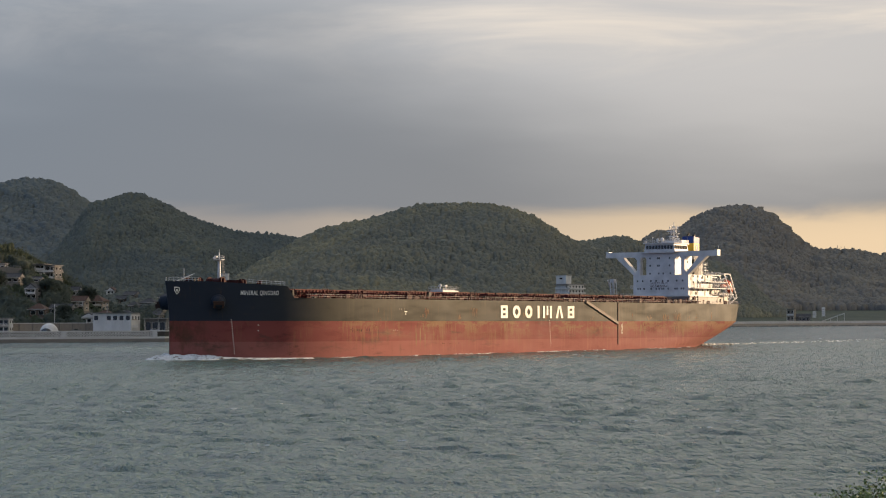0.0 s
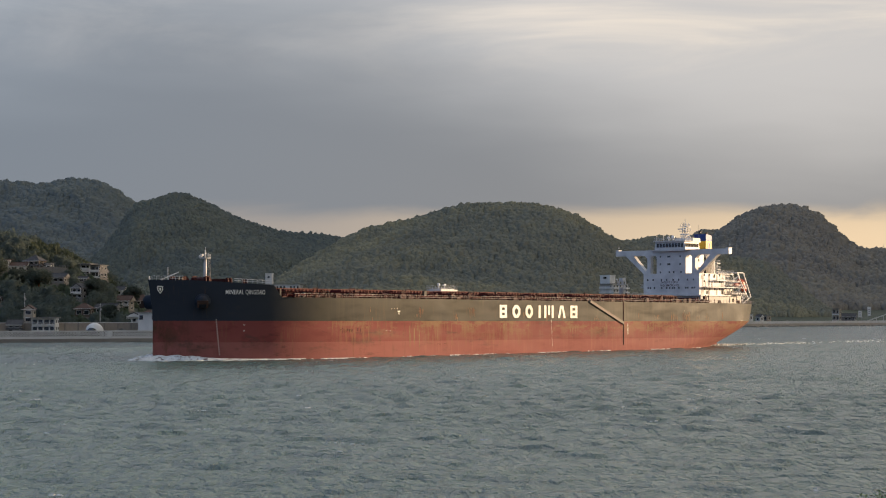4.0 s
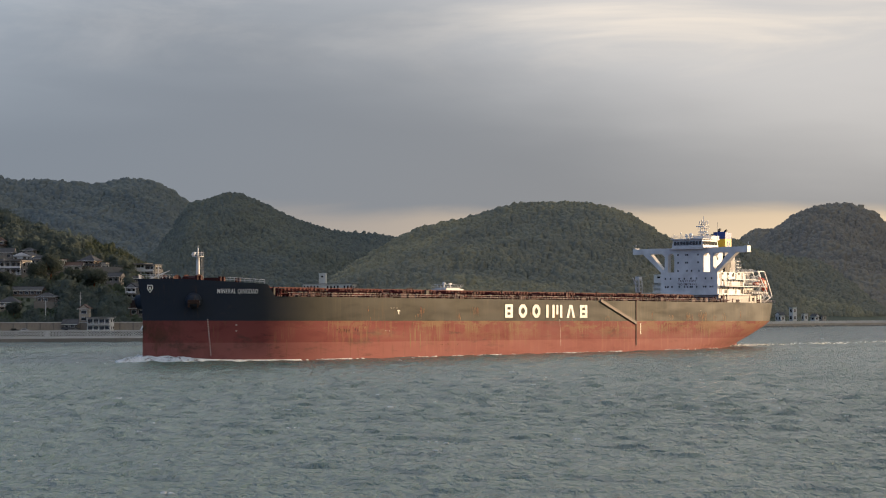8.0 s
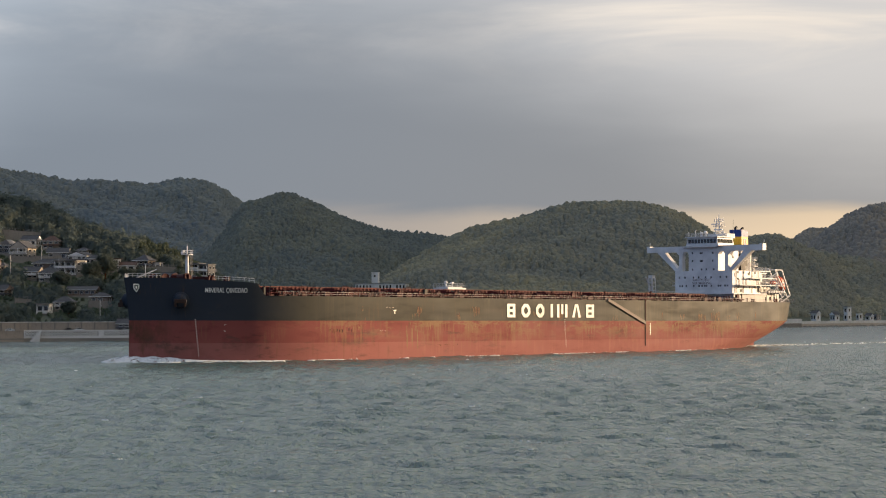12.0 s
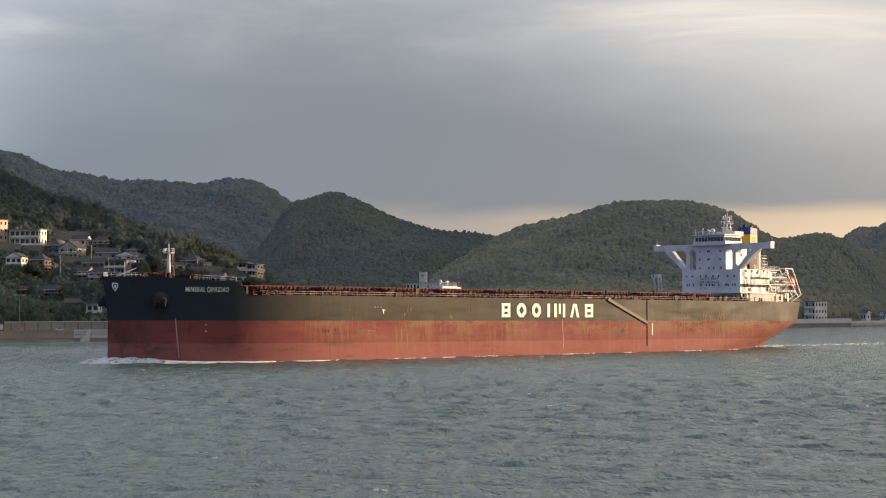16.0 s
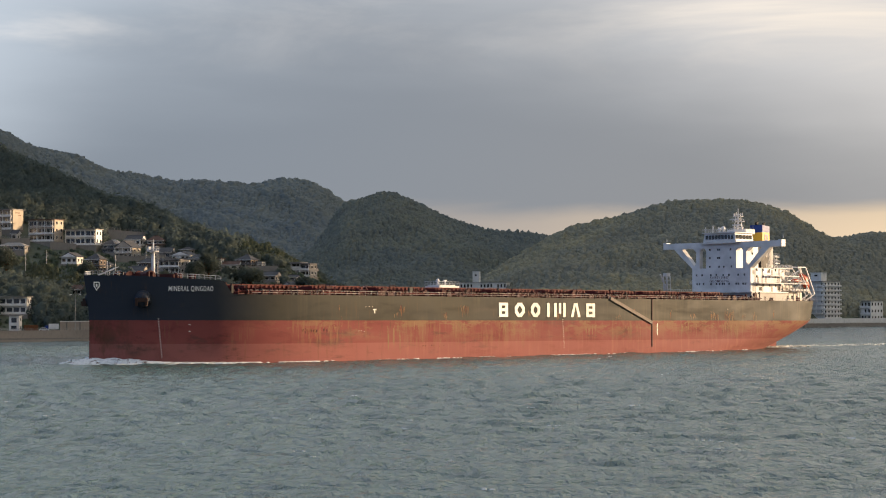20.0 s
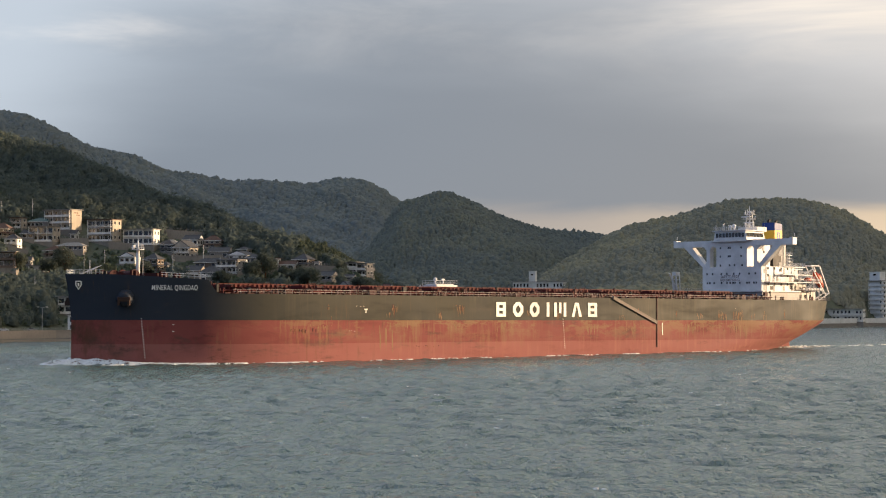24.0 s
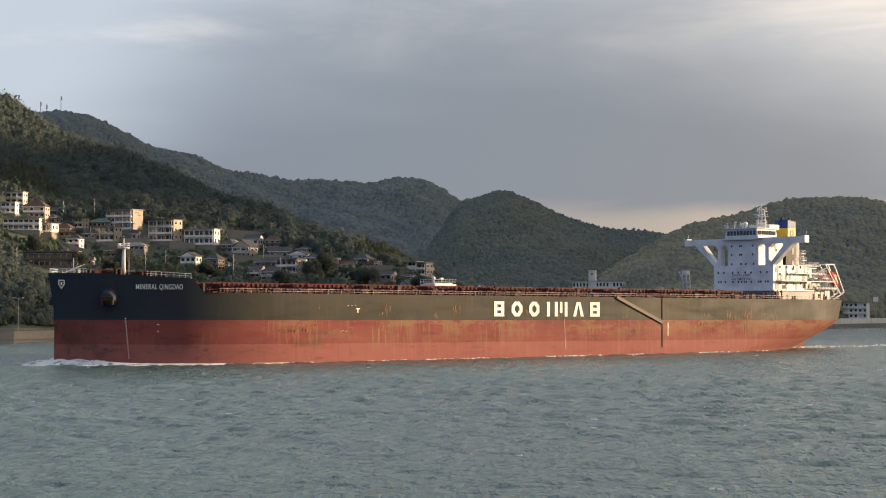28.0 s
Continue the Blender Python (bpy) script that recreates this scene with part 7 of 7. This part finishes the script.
for k in range(9):
    part("step", Shape().box(-2 + 0.45 * k, -1.5 + 0.45 * k, -0.8, 0.8, 0.9 * k * 0.9, 0.9 * k * 0.9 + 0.2), FRAME, g)
part("landing_post", Shape().box(1.9, 2.2, -0.8, 0.8, 0, 8.5), FRAME, g)
for a, h in ((-18.27, 14), (-17.68, 22), (-18.1, 9)):
    p = spot(a, 2600)
    g = thing("radio_mast", "thin steel radio mast on the ridge", "mast", Matrix.Translation(p) @ pose(0, 0, 0, 0, 0, -a))
    part("mast", Shape().rod((0, 0, -2), (0, 0, h + 8), 0.5, 5, 0, 0.3), STEEL, g)
    for k in (2, 5):
        part("dish", Shape().rod((0.4, 0, h + 8 - k), (1.2, -0.4, h + 8 - k), 1.2, 8), STEEL, g)
for a, w, h in ((16.95, 10, 8), (17.5, 8, 7), (16.4, 0.5, 14), (16.5, 0.5, 13), (16.6, 0.5, 13)):
    p = spot(a, 2690)
    g = thing("ridge_building" if w > 2 else "ridge_mast", "low building on the far ridge" if w > 2 else "slim mast on the far ridge", "building" if w > 2 else "mast", Matrix.Translation(p) @ pose(0, 0, 0, 0, 0, -a))
    part("wall", Shape().box(-w / 2, w / 2, -4 if w > 2 else -0.4, 4 if w > 2 else 0.4, -4, h), WALL_GREY if w > 2 else STEEL, g)
    if w > 2:
        part("roof", Shape().box(-w / 2 - 0.5, w / 2 + 0.5, -4.5, 4.5, h, h + 0.6), ROOF_FLAT, g)

# ---- woods ----


def build_woods():
    """Crowns on all wooded slopes that face the strait, thinner behind the ridges and none on building plots."""
    az = np.linspace(-27, 23, 501)
    rows = np.arange(700, 3500, 12.0)
    A, D = np.meshgrid(az, rows, indexing="ij")
    E = (land(A, D) + 5 - 13) / D
    top = np.maximum.accumulate(E, axis=1)
    plots = np.array([(x, y, r) for x, y, r, *_ in CLEAR])
    bare = plots.copy()
    lane = []
    for x, y, r, d, a in CLEAR:
        for k in (8, 16, 25, 34):
            lane.append((x * (d - k) / d, y * (d - k) / d, r * 0.9))
    plots = np.concatenate([plots, np.array(lane)])

    def layer(name, seed, n, a0, a1, d0, d1, r0, r1, label, lowest, mat, hills, cols=5, rings=2, low=1.0, leaves=0, free=None, where=None, tall=0.0):
        rng = np.random.default_rng(seed)
        a = rng.uniform(a0, a1, n)
        d = np.sqrt(rng.uniform(d0 ** 2, d1 ** 2, n))
        z = land(a, d)
        i = np.clip(((a + 27) / 0.1).astype(int), 0, 500)
        j = np.clip(((d - 14 - 700) / 12).astype(int), 0, len(rows) - 1)
        seen = (z + 9 - 13) / d > top[i, j] - 0.004
        keep = (z > lowest) & (d > shore_range(a) + 30) & (seen | (rng.uniform(0, 1, n) < 0.05))
        if hills is not None:
            keep &= np.isin(land(a, d, True), hills)
        if where is not None:
            keep &= where(a, d)
        x, y = d * np.sin(np.radians(a)), d * np.cos(np.radians(a))
        for px, py, r in (plots if free is None else free):
            keep &= (x - px) ** 2 + (y - py) ** 2 > r * r
        x, y, z = x[keep], y[keep], z[keep]
        m = len(x)
        grove = 1 + 0.3 * ripples(x, y, 0.5)
        r = rng.uniform(r0, r1, m) * np.where(rng.uniform(0, 1, m) < 0.07, 1.35, 1) * grove
        h = r * rng.uniform(0.9, 1.6, m) * low
        h = h + rng.uniform(0, 1, m) ** 3 * tall
        crowns(name, np.stack([x, y, z + (r * 0.5 * low if leaves else 0.3)], -1), r, h, mat, label, cols, rings, seed, leaves)
        return m

    def grove(a, d):
        """Bamboo stands: on the lower end of the town hill, above its far houses, and below the middle rows."""
        x, y = d * np.sin(np.radians(a)), d * np.cos(np.radians(a))
        e = ripples(x, y, 0.5) * 0.5
        return ((np.abs(a + 7.6 + e) < 1.3) & (d > 1035)) | ((np.abs(a + 18.6 + e) < 0.9) & (d > 1110) & (d < 1230)) | ((np.abs(a + 14.2 + e) < 1.1) & (d > 960) & (d < 1040))

    town = (-1, 6)
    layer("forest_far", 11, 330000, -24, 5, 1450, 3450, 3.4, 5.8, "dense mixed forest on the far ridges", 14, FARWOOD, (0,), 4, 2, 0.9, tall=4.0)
    layer("forest_ridge", 15, 125000, 3, 22, 1650, 3450, 3.4, 5.8, "forest on the ridge toward the sunset, coloured brownish for its haze", 14, WARMWOOD, (4, 5), 4, 2, 0.9, tall=4.0)
    layer("forest_slope", 16, 95000, -10, 4, 1150, 2300, 1.9, 3.6, "forest on the pointed hill, coloured blue-green for its shade", 8, HILLWOOD, (1,), 5, 2, 0.85, tall=3.0)
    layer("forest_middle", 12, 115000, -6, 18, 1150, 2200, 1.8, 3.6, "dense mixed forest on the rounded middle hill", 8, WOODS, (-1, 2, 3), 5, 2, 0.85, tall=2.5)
    layer("forest_town_hill", 13, 29000, -25, -4, 800, 1620, 2.3, 4.8, "dark trees on the hill above the town", 4.6, NEARWOOD, town, 5, 2, 0.9, 38, None, lambda a, d: ~grove(a, d), 2.0)
    layer("bamboo_grove", 17, 34000, -22, -4, 900, 1400, 1.0, 2.2, "yellow-green bamboo on the slope above the houses", 4.6, BAMBOO, town, 5, 2, 1.7, 24, None, grove)
    layer("bushes", 14, 13000, -24, -3, 800, 1110, 0.9, 2.0, "bushes and tall grass on the slope above the road", 4.6, GRASS, town, 5, 2, 0.9, 16, bare)


build_woods()


def big_tree(a, d, r, h):
    """A broad evergreen: forked trunk, leafy lobes of many small leaves."""
    rng = np.random.default_rng(int(d))
    p = spot(a, d)
    g = thing("tree", "broad dark evergreen tree among the houses", "tree", Matrix.Translation(p), "large trees between the houses")
    trunk = Shape().rod((0, 0, -1), (0, 0, h * 0.35), 0.5, 8, 0, 0.35)
    for k in range(5):
        q = k * 1.257 + 0.4
        trunk.rod((0, 0, h * 0.3), (math.cos(q) * r * 0.5, math.sin(q) * r * 0.5, h * 0.62), 0.28, 6, 0, 0.1)
    part("trunk", trunk, RUST, g)
    n = 26
    c = rng.normal(size=(n, 3))
    c /= np.linalg.norm(c, axis=1)[:, None]
    c *= np.array((r * 0.68, r * 0.68, h * 0.27)) * rng.uniform(0.5, 1.0, n)[:, None]
    c[:, 2] += h * 0.58
    size = rng.uniform(0.26, 0.42, n) * r
    k = np.repeat(np.arange(n), 260)
    m = len(k)
    u = rng.normal(size=(m, 3))
    u /= np.linalg.norm(u, axis=1)[:, None]
    at = c[k] + u * size[k, None] * np.array((1, 1, 0.8)) * rng.uniform(0.3, 1.05, m)[:, None] ** 0.5
    t1 = rng.normal(size=(m, 3))
    t2 = np.cross(t1, u + rng.normal(size=(m, 3)) * 0.4)
    s1 = rng.uniform(0.18, 0.42, (m, 1))
    t1 *= s1 / np.linalg.norm(t1, axis=1)[:, None]
    t2 *= s1 / np.linalg.norm(t2, axis=1)[:, None]
    v = np.stack([at + t1, at - t1 * 0.6 + t2, at - t1 * 0.7 - t2 * 0.8], 1).reshape(-1, 3)
    crown = new("crown", from_arrays("crown", v, np.arange(m * 3).reshape(-1, 3), [TREEWOOD], False))
    crown.parent = g


for a, d, r, h in ((-9.85, 1000, 8.0, 15), (-10.25, 992, 6.5, 12), (-11.15, 962, 6.0, 11), (-15.75, 1012, 8.5, 15), (-16.2, 1005, 6.0, 11), (-8.6, 968, 9.0, 14), (-7.0, 962, 6.5, 12),
                   (-9.2, 975, 7.0, 12), (-6.55, 905, 6.0, 11), (-13.4, 995, 5.5, 10), (-18.4, 1000, 7.0, 12), (-17.2, 985, 7.5, 13), (-5.9, 985, 6.0, 11), (-4.9, 930, 5.5, 10), (-10.9, 905, 4.5, 8)):
    big_tree(a, d, r, h)

# ---- the bush on the near bank ----


def bush():
    rnd = random.Random(21)
    base = Vector((7.8, 22.4, 0))
    base.z = 11.33 - 0.21 * (base.y - 2)
    g = thing("shrub", "leafy green shrub growing on the near bank", "shrub", Matrix.Translation(base))
    limbs = []
    for k in range(9):
        a = 2 * math.pi * k / 9 + rnd.uniform(-0.3, 0.3)
        tip = Vector((math.cos(a) * rnd.uniform(0.9, 2.0), math.sin(a) * rnd.uniform(0.6, 1.4), rnd.uniform(2.3, 3.5)))
        mid = tip * 0.5 + Vector((0, 0, 0.25))
        limbs.append((mid, tip))
        part("limb", Shape().rod((0, 0, 1.1), mid, 0.07, 6, 0, 0.045).rod(mid, tip, 0.045, 5, 0, 0.015), RUST, g)
    part("trunk", Shape().rod((0, 0, -0.5), (0, 0, 1.3), 0.13, 8, 0, 0.09), RUST, g)
    V, F = [], []
    for k in range(34000):
        a, e = rnd.uniform(0, 2 * math.pi), math.asin(rnd.uniform(-0.25, 1))
        lump = 1 + 0.20 * noise.noise((math.cos(a) * 2.6, math.sin(a) * 2.6, e * 2.6)) + 0.12 * noise.noise((math.cos(a) * 7, math.sin(a) * 7, e * 7))
        r = lump * rnd.uniform(0.80, 1.0) ** 0.7
        c = Vector((math.cos(a) * math.cos(e) * 2.35 * r, math.sin(a) * math.cos(e) * 1.7 * r, 2.2 + math.sin(e) * 1.95 * r))
        q = Euler((rnd.uniform(-0.9, 0.9), rnd.uniform(-0.9, 0.9), rnd.uniform(0, 6.28))).to_matrix()
        s = rnd.uniform(0.016, 0.036)
        o = len(V)
        V += [c + q @ Vector(p) * s for p in ((-1.1, 0, 0), (0, -0.5, 0.12), (1.2, 0, -0.1), (0, 0.5, 0.12))]
        F.append((o, o + 1, o + 2, o + 3))
    crown = new("crown", from_arrays("crown", np.array([tuple(p) for p in V]), np.array(F), [LEAVES], False))
    crown.parent = g


def leaf_paint():
    m = Nodes("glossy_shrub_leaves")
    isle = m.tree.nodes.new("ShaderNodeNewGeometry").outputs["Random Per Island"]
    return m.done(m.mix(isle, (0.055, 0.095, 0.025), (0.14, 0.20, 0.05)), 0.5, 0.0, 0.4)


LEAVES = leaf_paint()
bush()

# ---- small breaking crests on the water ----
rnd = random.Random(31)
caps = Shape()
for k in range(520):
    a = radians(rnd.uniform(-24, 24))
    d = 130 * (7.2 ** rnd.random())
    if noise.noise((d * math.sin(a) * 0.012, d * math.cos(a) * 0.012, 4.0)) < rnd.uniform(-0.35, 0.3):
        continue
    x0, y0 = d * math.sin(a), d * math.cos(a)
    for j in range(rnd.randint(1, 3)):
        foam_patch(caps, x0 + rnd.uniform(-0.9, 0.9), y0 + rnd.uniform(-0.4, 0.4), rnd.uniform(0.05, 0.13) * (0.7 + d / 420), rnd, 0.14)
white_caps = solid("white_caps", caps, FOAM, "small white breaking crests scattered over the water", "foam", "stuff")

# ---- what moves ----
COURSE = (
    (0.0, 172.8, 747.1, -133.62), (2.0, 165.08, 739.91, -133.64), (4.0, 157.29, 732.83, -133.65), (6.0, 149.45, 725.87, -133.64),
    (8.0, 141.54, 719.02, -133.61), (10.0, 133.57, 712.29, -133.56), (12.0, 125.54, 705.67, -133.49), (14.0, 117.45, 699.17, -133.4),
    (16.0, 109.29, 692.78, -133.29), (18.0, 101.08, 686.51, -133.16), (20.0, 92.81, 680.35, -133.01), (22.0, 84.47, 674.3, -132.85),
    (24.0, 76.07, 668.37, -132.66), (26.0, 67.61, 662.56, -132.45), (28.0, 59.09, 656.85, -132.23),
)


def ship_pose(x, y, turn):
    # trimmed by the stern: the bow rides about 0.8 m high
    return pose(x, y, 0, 0, 0, turn) @ Matrix.Translation((150, 0, 0)) @ pose(0, 0, 0, 0, -0.30, 0) @ Matrix.Translation((-150, 0, 0))


def motions():
    walk(ship, [(t, ship_pose(x, y, a)) for t, x, y, a in COURSE])
    for foam in (bow_foam, side_foam, wake_foam):
        walk(foam, [(t, pose(x, y, 0, 0, 0, a)) for t, x, y, a in COURSE])

    # the tide carries the surface slowly along the strait
    for sheet in (water, white_caps):
        walk(sheet, [(0.0, pose(-14, 0, 0)), (14.0, pose(0, 1.0, 0)), (28.0, pose(14, 2.0, 0))])


motions()
